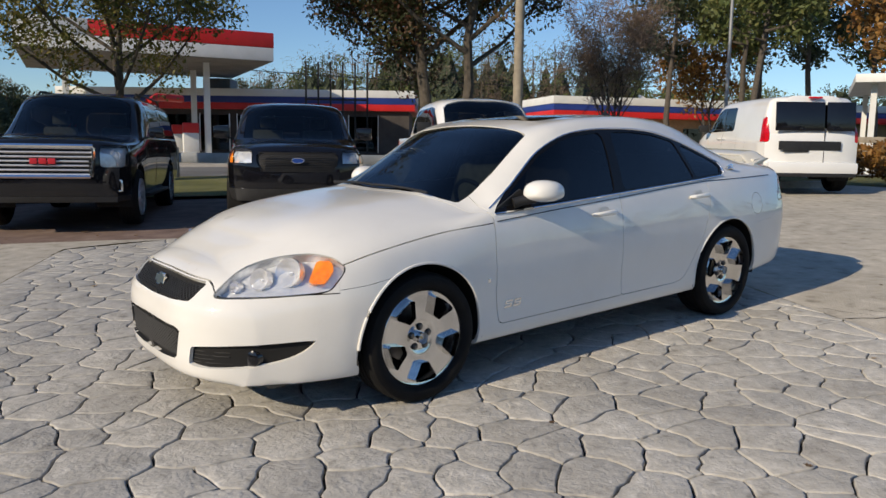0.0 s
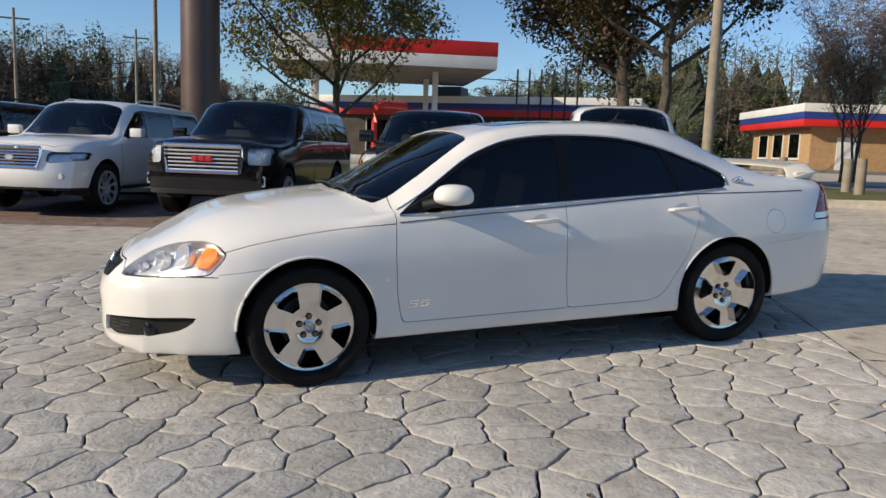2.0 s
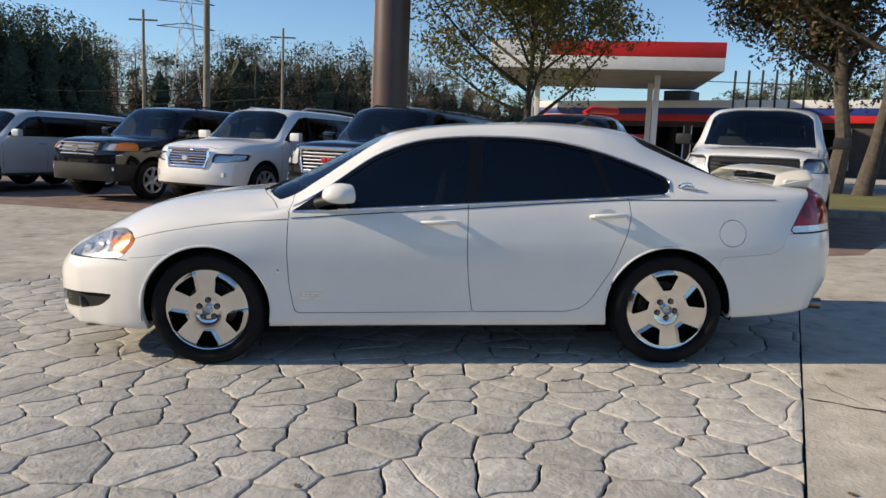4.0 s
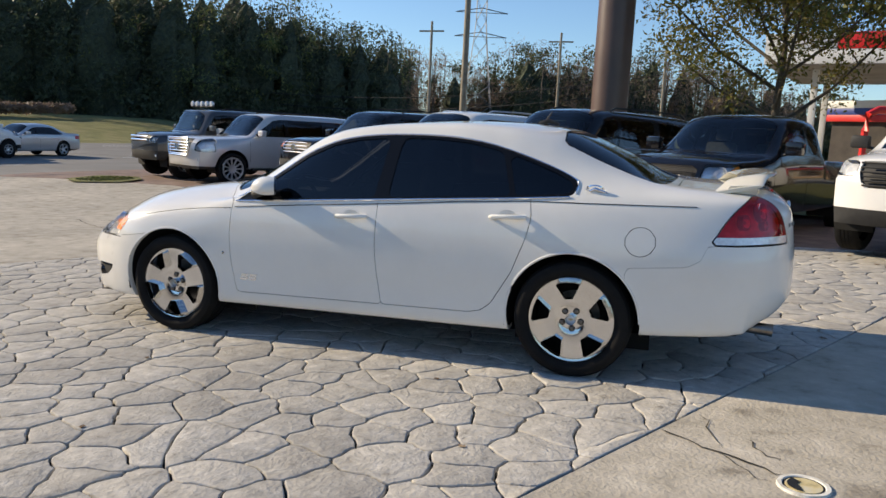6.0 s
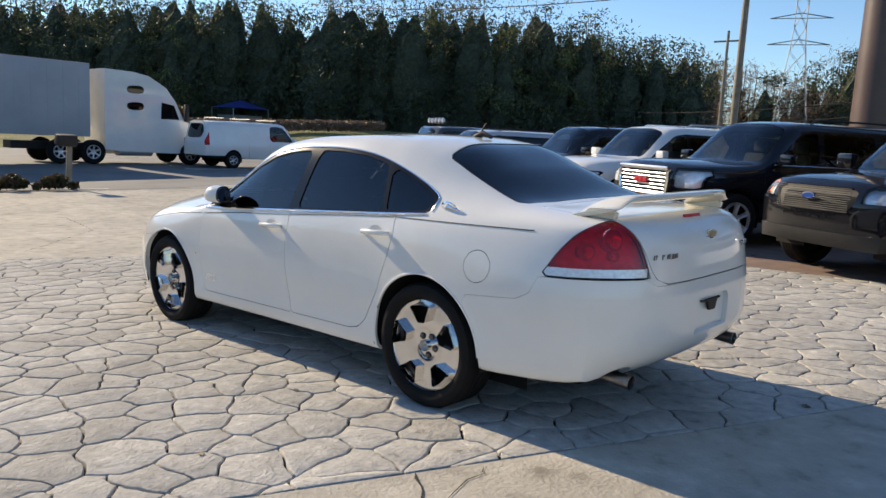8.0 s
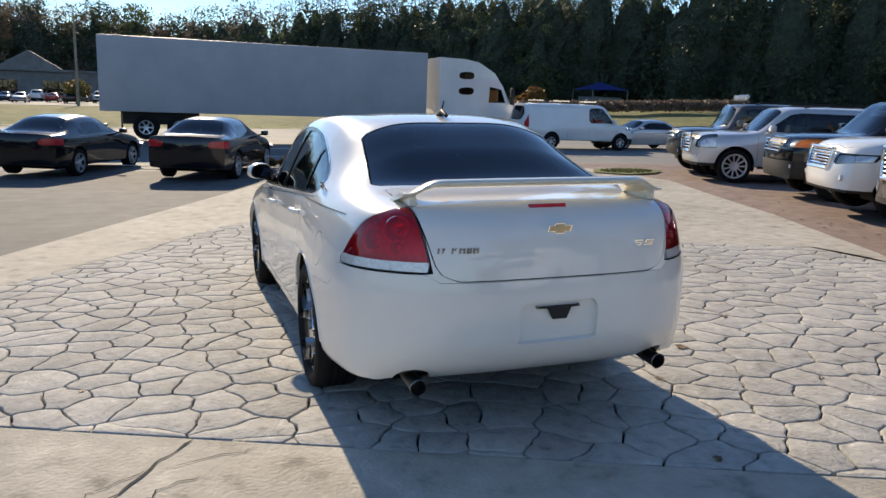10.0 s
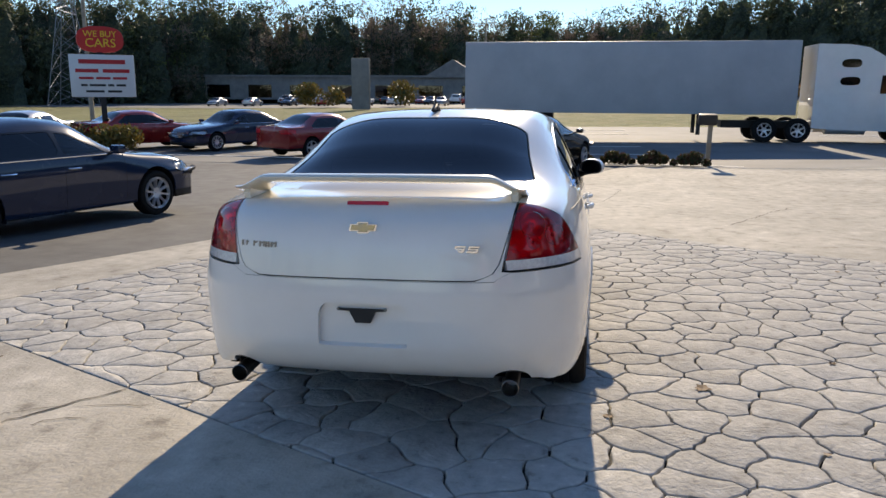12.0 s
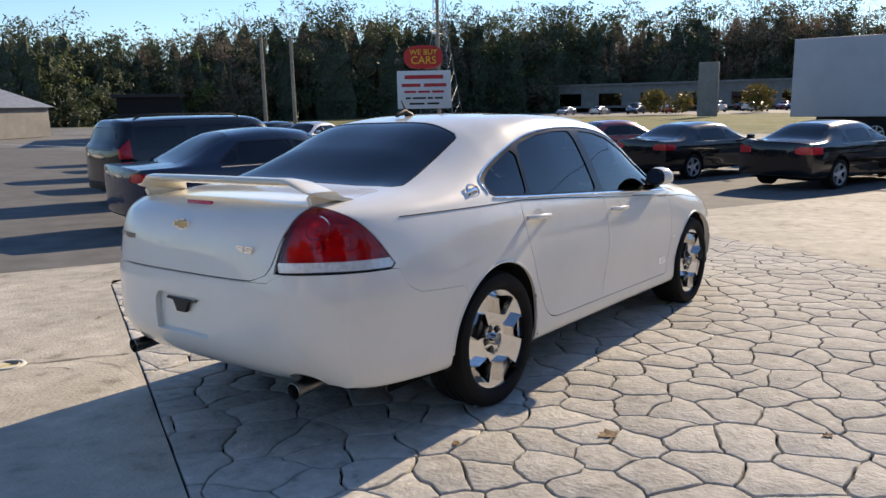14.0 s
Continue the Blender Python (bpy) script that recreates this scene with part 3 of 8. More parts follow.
def paving():
    """Irregular many-sided stones, packed like cells, each a low block with a worn edge."""
    rng = np.random.default_rng(5)
    d = 0.262
    pts = []
    for i, x in enumerate(np.arange(-6.4, 6.4, d * 0.88)):
        for y in np.arange(-4.6, 6.4, d):
            pts.append((x + rng.normal(0, 0.058), y + (i % 2) * d / 2 + rng.normal(0, 0.06)))
    pts = np.array(pts)
    pts = pts[rng.random(len(pts)) > 0.13]
    f = inside(PAVE)
    keep = f(pts[:, 0], pts[:, 1]) > -0.35
    stones = []
    for n in np.nonzero(keep)[0]:
        c = pts[n]
        dist = np.linalg.norm(pts - c, axis=1)
        poly = [c + 0.7 * np.array((math.cos(a), math.sin(a))) for a in np.linspace(0, 2 * math.pi, 13)[:-1]]
        for k in np.argsort(dist)[1:18]:
            mid, nrm = (c + pts[k]) / 2, pts[k] - c
            out = []
            for i, a in enumerate(poly):
                b = poly[(i + 1) % len(poly)]
                da, db = (a - mid) @ nrm, (b - mid) @ nrm
                if da <= 0:
                    out.append(a)
                if (da < 0) != (db < 0) and da != db:
                    out.append(a + (b - a) * da / (da - db))
            poly = out
            if len(poly) < 3:
                break
        if len(poly) < 3:
            continue
        # wavy sides, shared by neighbours because they hang on the end points alone
        wav = []
        for i, a in enumerate(poly):
            b = poly[(i + 1) % len(poly)]
            ln = np.linalg.norm(b - a)
            if ln < 0.03:
                wav.append((a + b) / 2)
                continue
            wav.append(a)
            lo, hi = (a, b) if (round(a[0], 4), round(a[1], 4)) < (round(b[0], 4), round(b[1], 4)) else (b, a)
            nr = np.array((-(hi - lo)[1], (hi - lo)[0])) / ln
            for t in (0.2, 0.4, 0.6, 0.8):
                tt = t if lo is a else 1 - t
                q = lo + (hi - lo) * tt
                w = (noise.noise(Vector((q[0] * 6.1, q[1] * 6.1, 3.7))) * 0.036 + noise.noise(Vector((q[0] * 21.0, q[1] * 21.0, 8.2))) * 0.013) * min(1, ln / 0.2)
                wav.append(a + (b - a) * t + nr * w)
        w = np.array(wav)
        if f(w[:, 0], w[:, 1]).max() < 0.02:
            continue
        stones.append((c, w))
    rng2 = np.random.default_rng(9)
    made, rest = 0, []
    near = lambda c: abs(c[0] - 1.0) * 0.55 + abs(c[1] + 0.8) * 0.9
    order = sorted(range(len(stones)), key=lambda k: near(stones[k][0]))
    bed = bpy.data.objects["paving_bed"]
    for rank, k in enumerate(order):
        c, w = stones[k]
        fw = f(w[:, 0], w[:, 1])
        if fw.min() < 0.01:      # draw corners that overhang back to the edge of the paving
            sk = Skin(np.column_stack([w, np.zeros(len(w))]), [list(range(len(w)))])
            sk = sk.cut(fw - 0.008)[0]
            if not sk.p:
                continue
            w = sk.v[sk.p[0], :2]
        c = w.mean(0)
        m = len(w)
        inn = lambda q, g: c + (q - c) * np.maximum(0.2, 1 - g / np.maximum(np.linalg.norm(q - c, axis=1, keepdims=True), 0.05))
        gap = 0.0046 + 0.004 * rng2.random()
        lift, tx, ty = rng2.normal(0, 0.0008), rng2.normal(0, 0.0015), rng2.normal(0, 0.0015)
        rings = [(inn(w, gap * 0.8), -0.024), (inn(w, gap), -0.007), (inn(w, gap + 0.0025), -0.0012), (inn(w, gap + 0.008), 0.0)]
        v, p = [], []
        for q, h in rings:
            z = gz(q[:, 0], q[:, 1]) + h + (lift + tx * (q[:, 0] - c[0]) + ty * (q[:, 1] - c[1]) if h > -0.01 else 0)
            v += np.column_stack([q, z]).tolist()
        for r in range(3):
            p += [[r * m + i, r * m + (i + 1) % m, (r + 1) * m + (i + 1) % m, (r + 1) * m + i] for i in range(m)]
        p.append([3 * m + i for i in range(m)])
        sk = Skin(v, p)
        if rank < 300:
            o = part("paving_stone", sk, STONE, bed, angle=None)
        else:
            rest.append(sk)
    if rest:
        o = part("far_paving_stones", join(*rest), STONE, bed, "stamped paving stones further out", angle=None)
        o["kind"] = "stuff"

# ---- vehicle bodies ----


def catmull(k, n):
    """Points on a smooth curve through the rows of k (rows, points, 2), n steps a span."""
    a = np.concatenate([k[:, :1] * (-1, 1) * (k[:, 1:2] != 0) + k[:, :1] * 0, k], 1)
    a[:, 0] = k[:, 1] * (-1, 1)
    a = np.concatenate([a, 2 * k[:, -1:] - k[:, -2:-1]], 1)
    out = []
    for i in range(1, a.shape[1] - 2):
        p0, p1, p2, p3 = a[:, i - 1], a[:, i], a[:, i + 1], a[:, i + 2]
        m1, m2 = (p2 - p0) / 2, (p3 - p1) / 2
        ln = np.linalg.norm(p2 - p1, axis=-1, keepdims=True)
        for m in (m1, m2):
            q = np.linalg.norm(m, axis=-1, keepdims=True)
            m *= np.minimum(1, ln / np.maximum(q, 1e-9))
        for s in range(n):
            t = s / n
            out.append((2 * t ** 3 - 3 * t * t + 1) * p1 + (t ** 3 - 2 * t * t + t) * m1 + (3 * t * t - 2 * t ** 3) * p2 + (t ** 3 - t * t) * m2)
    out.append(a[:, -2])
    return np.stack(out, 1)


def hull(xs, keys, sweep, bulge, n=6, rings=10, power=((2.8, 3.2), (2.8, 4.0)), floor=14):
    """A body's outer skin: cross-sections along xs, swept back at both ends and closed by domed ends.
    keys: for each key point of a half section its y(x) and z(x), from the top's middle down. sweep(x, y, z): x shift."""
    k = np.stack([np.stack([fy(xs), fz(xs)], -1) for fy, fz in keys], 1)
    half = catmull(k, n)
    half[:, 0, 0] = 0
    row = np.concatenate([half[:, :0:-1] * (-1, 1), half], 1)
    m = row.shape[1]
    x = np.repeat(xs[:, None], m, 1)
    x = x + sweep(x, row[..., 0], row[..., 1])
    v = np.stack([x, row[..., 0], row[..., 1]], -1).reshape(-1, 3)
    p = [[i * m + j, i * m + j + 1, (i + 1) * m + j + 1, (i + 1) * m + j] for i in range(len(xs) - 1) for j in range(m - 1)]
    verts = list(v)
    for end, sign in ((0, -1), (len(xs) - 1, 1)):
        edge = [end * m + j for j in range(m)]
        a, b = row[end, -1], row[end, 0]
        for t in np.linspace(0, 1, floor)[1:-1]:
            y, z = a * (1 - t) + b * t
            edge.append(len(verts))
            verts.append(np.array([xs[end] + sweep(np.array(xs[end]), np.array(y), np.array(z)), y, z]))
        loop = np.array([verts[i] for i in edge])
        zlo, zhi = loop[:, 2].min(), loop[:, 2].max()
        zc = 0.5 * (zlo + zhi)
        side = row[end, m // 2:]
        wide = lambda z: float(np.interp(-z, -side[:, 1], side[:, 0])) + 1e-6
        pu, pw, pl = (*power[0 if sign < 0 else 1], power[0 if sign < 0 else 1][-1])[:3]

        def dome(y, z):
            u, w = min(1.0, abs(y) / wide(z)), min(1.0, abs(2 * (z - zlo) / (zhi - zlo) - 1))
            return sign * bulge[0 if sign < 0 else 1] * (1 - u ** pu) * (1 - w ** (pw if z > zc else pl))
        last = edge
        for r in range(1, rings + 1):
            s = 1 - (r / rings) ** 1.6 if r < rings else 0
            if s > 0:
                cur = []
                for q in loop:
                    y, z = q[1] * s, zc + (q[2] - zc) * s
                    xx = xs[end] + float(sweep(np.array(xs[end]), np.array(y), np.array(z))) + dome(y, z)
                    cur.append(len(verts))
                    verts.append(np.array([xx, y, z]))
                for j in range(len(last)):
                    q = (j + 1) % len(last)
                    f = [last[j], last[q], cur[q], cur[j]]
                    p.append(f[::-1] if sign < 0 else f)
                last = cur
            else:
                xx = xs[end] + float(sweep(np.array(xs[end]), np.array(0.0), np.array(zc))) + sign * bulge[0 if sign < 0 else 1]
                verts.append(np.array([xx, 0, zc]))
                c = len(verts) - 1
                for j in range(len(last)):
                    q = (j + 1) % len(last)
                    f = [last[j], last[q], c]
                    p.append(f[::-1] if sign < 0 else f)
    s = Skin(np.array(verts), [q[::-1] for q in p])
    return s


def take(skin, field, gap=0.0, where=None):
    """Cut a region out of a skin: the region drawn in by gap, and the rest drawn back by gap."""
    s = field(skin.v)
    which = None if where is None else where(skin.centres())
    if gap <= 0:
        return skin.cut(s, which)
    got, _ = skin.cut(s - gap, which)
    _, rest = skin.cut(s + gap, which)
    return got, rest


def side_field(outline, smooth=0):
    f = inside(smooth_loop(outline, smooth) if smooth else outline)
    return lambda v: f(v[:, 0], v[:, 2])


def top_field(outline, smooth=0):
    f = inside(smooth_loop(outline, smooth) if smooth else outline)
    return lambda v: f(v[:, 0], v[:, 1])


def face_field(outline, smooth=0):
    f = inside(smooth_loop(outline, smooth) if smooth else outline)
    return lambda v: f(v[:, 1], v[:, 2])


def both(outline):
    """A half outline (y >= 0), mirrored to a whole one in (x, y)."""
    return list(outline) + [(x, -y) for x, y in outline[::-1] if abs(y) > 1e-9]


def tyre(radius, rim, width, sides=64):
    w, s = width / 2, radius - rim
    prof = [(rim, -w * 0.82), (rim + 0.012, -w * 0.98), (rim + 0.35 * s, -w * 1.06), (rim + 0.62 * s, -w * 1.05), (rim + 0.84 * s, -w * 0.97),
            (radius - 0.008, -w * 0.84), (radius, -w * 0.68)]
    for g in (-0.42, -0.08, 0.26):   # tread grooves
        prof += [(radius, w * g), (radius - 0.007, w * g + 0.003), (radius - 0.007, w * (g + 0.1)), (radius, w * (g + 0.1) + 0.003)]
    prof += [(radius, w * 0.68), (radius - 0.01, w * 0.86), (rim + 0.6 * s, w * 1.04), (rim, w * 0.8)]
    return lathe(prof, sides)


def pierced_disc(r0, r1, holes, depth, dish, nr=26, na=200):
    """A wheel face in the plane y: rings from r0 to r1 pierced by holes (fields over x, z), dished by dish(r), with edges of that depth."""
    rs = np.linspace(r0, r1, nr)
    an = np.linspace(0, 2 * math.pi, na + 1)[:-1]
    v = [(r * math.cos(a), dish(r), r * math.sin(a)) for r in rs for a in an]
    p = [[i * na + j, i * na + (j + 1) % na, (i + 1) * na + (j + 1) % na, (i + 1) * na + j] for i in range(nr - 1) for j in range(na)]
    s = Skin(v, p)
    for h in holes:
        _, s = s.cut(h(s.v[:, 0], s.v[:, 2]))
    return s.thick(depth)


def sector_hole(mid, r0, r1, half0, half1):
    """A rounded opening about the angle mid, between two radii, its half widths in metres at each."""
    c, s = math.cos(mid), math.sin(mid)
    pts = []
    for r, w in ((r0, half0 * 0.8), (r0 + 0.012, half0), ((r0 + r1) / 2, (half0 + half1) / 2), (r1 - 0.014, half1), (r1, half1 * 0.86)):
        pts.append((r, w))
    pts.append((r1 + 0.004, 0))
    loop = pts + [(r, -w) for r, w in pts[-2::-1]]
    loop = [(r * c - w * s, r * s + w * c) for r, w in loop]
    return inside(loop[::-1])


def car_wheel(parent, x, y, z, radius, turn=0.0):
    """The sedan's wheel: five broad chromed spokes, lug nuts and a cap. Faces -y."""
    flip = 180 if y > 0 else 0
    ob = new("wheel")
    ob.parent = parent
    ob.matrix_basis = pose(x, y, z, 0, turn, flip)
    part("tyre", tyre(radius, 0.252, 0.235), RUBBER, ob)
    dish = spline([0.0, 0.06, 0.088, 0.125, 0.20, 0.238, 0.249, 0.256], [-0.072, -0.072, -0.079, -0.083, -0.089, -0.093, -0.096, -0.090])
    holes = [sector_hole(math.pi / 2 + 2 * math.pi * k / 5, 0.128, 0.223, 0.031, 0.070) for k in range(5)]
    rim = part("rim", pierced_disc(0.03, 0.256, holes, 0.035, lambda r: float(dish(r))), WHEEL_CHROME, ob, "chromed five-spoke rim", angle=35)
    part("barrel", lathe([(0.257, -0.090), (0.252, -0.077), (0.238, -0.05), (0.228, 0.06), (0.25, 0.1)], 48), CHROME, ob, "chromed rim barrel")
    part("brake_disc", lathe([(0.0, 0.02), (0.15, 0.02), (0.15, 0.045)], 32), STEEL, ob)
    part("back", lathe([(0.0, 0.085), (0.248, 0.085)], 32), DARK, ob)
    part("centre_cap", lathe([(0.0, -0.086), (0.02, -0.085), (0.029, -0.079), (0.031, -0.065)], 24), ALLOY, rim)
    part("cap_emblem", plate([(-0.014, -0.004), (-0.005, -0.004), (-0.005, -0.007), (0.005, -0.007), (0.005, -0.004), (0.014, -0.004),
                              (0.014, 0.004), (0.005, 0.004), (0.005, 0.007), (-0.005, 0.007), (-0.005, 0.004), (-0.014, 0.004)], 0.004, "y", -0.0885), GOLD, rim)
    for k in range(5):
        a = -math.pi / 2 + 2 * math.pi * k / 5
        q = part("lug_nut", lathe([(0.0, -0.080), (0.010, -0.079), (0.0125, -0.072), (0.0135, -0.054)], 12), STEEL, rim, m=pose(0.056 * math.cos(a), -0.008, 0.056 * math.sin(a)))
        part("lug_well", lathe([(0.0135, -0.0745), (0.0185, -0.0755), (0.0185, -0.06)], 16), DARK, rim, m=pose(0.056 * math.cos(a), 0, 0.056 * math.sin(a)))
    return ob


def sedan_curves():
    s = spline
    z0 = s([-2.40, -2.3, -2.1, -1.9, -1.6, -1.3, -1.12, -0.95, -0.6, -0.34, -0.1, 0.25, 0.6, 0.9, 1.22, 1.55, 1.88, 2.0, 2.25, 2.42],
           [0.765, 0.825, 0.905, 0.95, 0.992, 1.022, 1.036, 1.112, 1.288, 1.405, 1.45, 1.476, 1.482, 1.472, 1.428, 1.30, 1.135, 1.112, 1.10, 1.088])
    zm = s([-2.40, -2.3, -2.1, -1.9, -1.6, -1.3, -1.12, -0.95, -0.6, -0.34, -0.1, 0.25, 0.6, 0.9, 1.22, 1.55, 1.88, 2.0, 2.25, 2.42],
           [0.75, 0.812, 0.89, 0.938, 0.98, 1.012, 1.028, 1.09, 1.268, 1.388, 1.436, 1.463, 1.47, 1.459, 1.415, 1.282, 1.125, 1.106, 1.094, 1.082])
    y1 = s([-2.40, -2.2, -1.9, -1.6, -1.2, -0.9, -0.54, -0.3, 0.2, 0.6, 1.0, 1.36, 1.6, 1.9, 2.15, 2.42], [0.56, 0.64, 0.70, 0.715, 0.725, 0.72, 0.675, 0.645, 0.628, 0.622, 0.615, 0.622, 0.64, 0.672, 0.67, 0.63])
    z1 = s([-2.40, -2.2, -1.9, -1.6, -1.2, -1.0, -0.9, -0.75, -0.54, -0.32, -0.18, 0.19, 0.56, 0.95, 1.19, 1.36, 1.57, 1.86, 2.1, 2.42],
           [0.69, 0.78, 0.86, 0.905, 0.94, 0.95, 0.975, 1.065, 1.20, 1.33, 1.375, 1.415, 1.42, 1.388, 1.328, 1.268, 1.19, 1.112, 1.086, 1.06])
    y2 = s([-2.40, -2.2, -1.95, -1.6, -1.2, -0.9, 0.2, 1.1, 1.5, 1.9, 2.2, 2.34, 2.42], [0.64, 0.765, 0.83, 0.85, 0.852, 0.848, 0.85, 0.845, 0.838, 0.815, 0.79, 0.768, 0.73])
    z2 = s([-2.40, -2.2, -1.95, -1.6, -1.2, -0.9, -0.4, 0.2, 0.6, 1.1, 1.5, 1.9, 2.2, 2.42], [0.62, 0.70, 0.765, 0.82, 0.868, 0.925, 0.95, 0.975, 0.99, 1.01, 1.03, 1.03, 1.02, 1.0])
    y3 = s([-2.40, -2.2, -2.0, -1.7, -1.4, -0.9, 0.2, 1.0, 1.4, 1.8, 2.05, 2.25, 2.34, 2.42], [0.70, 0.83, 0.88, 0.905, 0.908, 0.895, 0.90, 0.9, 0.908, 0.9, 0.885, 0.86, 0.838, 0.795])
    z3 = s([-2.40, -1.9, -1.4, 0.0, 1.4, 2.0, 2.42], [0.52, 0.60, 0.66, 0.70, 0.74, 0.76, 0.74])
    y4 = s([-2.40, -2.2, -2.0, -1.7, -1.4, -0.9, 0.2, 1.0, 1.4, 1.8, 2.05, 2.25, 2.34, 2.42], [0.69, 0.82, 0.873, 0.9, 0.902, 0.878, 0.878, 0.882, 0.902, 0.896, 0.881, 0.856, 0.833, 0.79])
    z4 = s([-2.40, -1.4, 0.0, 1.4, 1.9, 2.42], [0.36, 0.42, 0.43, 0.44, 0.52, 0.56])
    y5 = s([-2.40, -2.2, -1.9, -1.4, 0.0, 1.4, 1.8, 2.1, 2.34, 2.42], [0.64, 0.77, 0.84, 0.865, 0.86, 0.865, 0.87, 0.85, 0.81, 0.77])
    z5 = s([-2.40, -1.7, -1.0, 1.0, 1.72, 2.0, 2.3, 2.42], [0.215, 0.222, 0.245, 0.252, 0.295, 0.305, 0.32, 0.335])
    y6 = s([-2.40, -2.2, -1.9, 1.9, 2.42], [0.60, 0.70, 0.75, 0.76, 0.68])
    z6 = s([-2.40, -1.7, -1.0, 1.0, 1.72, 2.42], [0.208, 0.212, 0.235, 0.24, 0.285, 0.325])
    zero = lambda x: np.zeros_like(x)
    ym = lambda x: 0.6 * y1(x)
    return [(zero, z0), (ym, zm), (y1, z1), (y2, z2), (y3, z3), (y4, z4), (y5, z5), (y6, z6)]


def sedan_sweep(x, y, z):
    a = np.abs(y)
    wf = np.clip((-1.5 - x) / 0.9, 0, 1) ** 1.5
    wr = np.clip((x - 1.7) / 0.72, 0, 1) ** 1.5
    back = 0.215 * (a / 0.75) ** 4.0 + 0.30 * np.clip(z - 0.58, 0, 1) + 0.12 * np.clip(0.32 - z, 0, 1)
    back = back + 0.80 * np.clip(z - 0.5, 0, 0.35) ** 1.5 * np.clip(1 - (a / 0.8) ** 3, 0, 1)   # the grille leans back between the lamps
    fwd = 0.02 - 0.09 * (a / 0.82) ** 3 - 0.10 * np.clip(z - 0.72, 0, 1) - 0.2 * np.clip(0.5 - z, 0, 1)
    return wf * back + wr * fwd


def build_sedan():
    car = thing("sedan", "pearl white four-door sedan with chrome wheels parked on stamped paving", "car", m=LEAN)
    xs = np.concatenate([np.arange(-2.40, 2.42, 0.021), [2.42]])
    curves = sedan_curves()
    body = hull(xs, curves, sedan_sweep, (0.10, 0.165), n=7, rings=24, power=((4.0, 6.0, 18.0), (5.0, 7.5, 5.0)), floor=44)
    lower = lambda c: (np.abs(c[:, 1]) > 0.45)
    # wheel openings
    for ax in (-1.407, 1.402):
        arch = smooth_loop([(ax + 0.392 * math.cos(a), 0.344 + 0.392 * math.sin(a)) for a in np.linspace(-0.35, math.pi + 0.35, 16)] + [(ax - 0.37, 0.0), (ax + 0.37, 0.0)], 2)
        _, body = take(body, side_field(arch), 0, lower)
    shellv = body
    rear_v, front_v = body.v[body.v[:, 0] > 2.2], body.v[body.v[:, 0] < -1.9]

    def rear_x(y, z):
        return float(rear_v[np.argmin((rear_v[:, 1] - y) ** 2 + (rear_v[:, 2] - z) ** 2), 0])

    def front_x(y, z):
        return float(front_v[np.argmin((front_v[:, 1] - y) ** 2 + (front_v[:, 2] - z) ** 2), 0])
    # window openings
    dlo = [(-0.885, 0.937), (-0.73, 1.04), (-0.56, 1.155), (-0.40, 1.262), (-0.21, 1.338), (-0.04, 1.372), (0.19, 1.388), (0.50, 1.384), (0.72, 1.362), (0.91, 1.322), (1.11, 1.258),
           (1.27, 1.198), (1.385, 1.145), (1.41, 1.115), (1.40, 1.072), (1.37, 1.047), (1.08, 1.03), (0.51, 1.005), (0.20, 0.99), (-0.39, 0.962)]
    upper = lambda c: (np.abs(c[:, 1]) > 0.5) & (c[:, 2] > 0.8)
    panes, body = take(body, side_field(dlo), 0.0, upper)
    screen = both([(-1.115, 0.0), (-1.10, 0.35), (-1.045, 0.56), (-0.985, 0.64), (-0.70, 0.615), (-0.375, 0.555), (-0.345, 0.45), (-0.325, 0.0)])
    ws, body = take(body, top_field(screen), 0.004, lambda c: c[:, 2] > 0.98)
    backl = both([(1.245, 0.0), (1.25, 0.35), (1.275, 0.535), (1.30, 0.553), (1.55, 0.585), (1.83, 0.632), (1.872, 0.60), (1.895, 0.4), (1.905, 0.0)])
    rw, body = take(body, top_field(backl), 0.004, lambda c: c[:, 2] > 1.0)
    # lamps
    def tail(v):
        z = v[:, 2]
        xf = np.interp(z, [0.80, 0.86, 0.93, 1.0, 1.06, 1.10], [2.125, 2.165, 2.205, 2.26, 2.325, 2.385])
        yi = np.interp(z, [0.80, 0.95, 1.09], [0.552, 0.578, 0.602])
        return np.minimum(np.minimum(v[:, 0] - xf, np.abs(v[:, 1]) - yi), np.minimum(z - 0.812, 1.085 - z))
    tails, body = take(body, tail, 0.003, lambda c: c[:, 0] > 2.0)
    head_outline = smooth_loop([(-1.285, 0.634), (-1.17, 0.631), (-1.05, 0.633), (-0.90, 0.640), (-0.77, 0.652), (-0.728, 0.692), (-0.697, 0.748), (-0.722, 0.775), (-0.775, 0.80), (-0.89, 0.812), (-1.06, 0.790), (-1.19, 0.745), (-1.255, 0.685)], 5)
    hf = inside(head_outline[::-1])
    hf2 = inside(head_outline)
    diag = lambda v: np.maximum(hf(0.7 * (v[:, 0] + np.abs(v[:, 1])), v[:, 2]), hf2(0.7 * (v[:, 0] + np.abs(v[:, 1])), v[:, 2]))
    heads, body = take(body, diag, 0.003, lambda c: (c[:, 0] < -1.7) & (np.abs(c[:, 1]) > 0.3))
    # bonnet and boot
    # the mouth of the upper grille, under the bonnet's lip
    upper_g = [(-0.43, 0.688), (-0.40, 0.691), (-0.2, 0.694), (0.0, 0.695), (0.2, 0.694), (0.40, 0.691), (0.43, 0.688), (0.434, 0.676), (0.414, 0.612), (0.40, 0.603), (0.25, 0.594), (0.0, 0.588), (-0.25, 0.594), (-0.40, 0.603), (-0.414, 0.612), (-0.434, 0.676)][::-1]
    front_only = lambda c: c[:, 0] < -1.9
    gl_u, body = take(body, face_field(upper_g), 0, front_only)
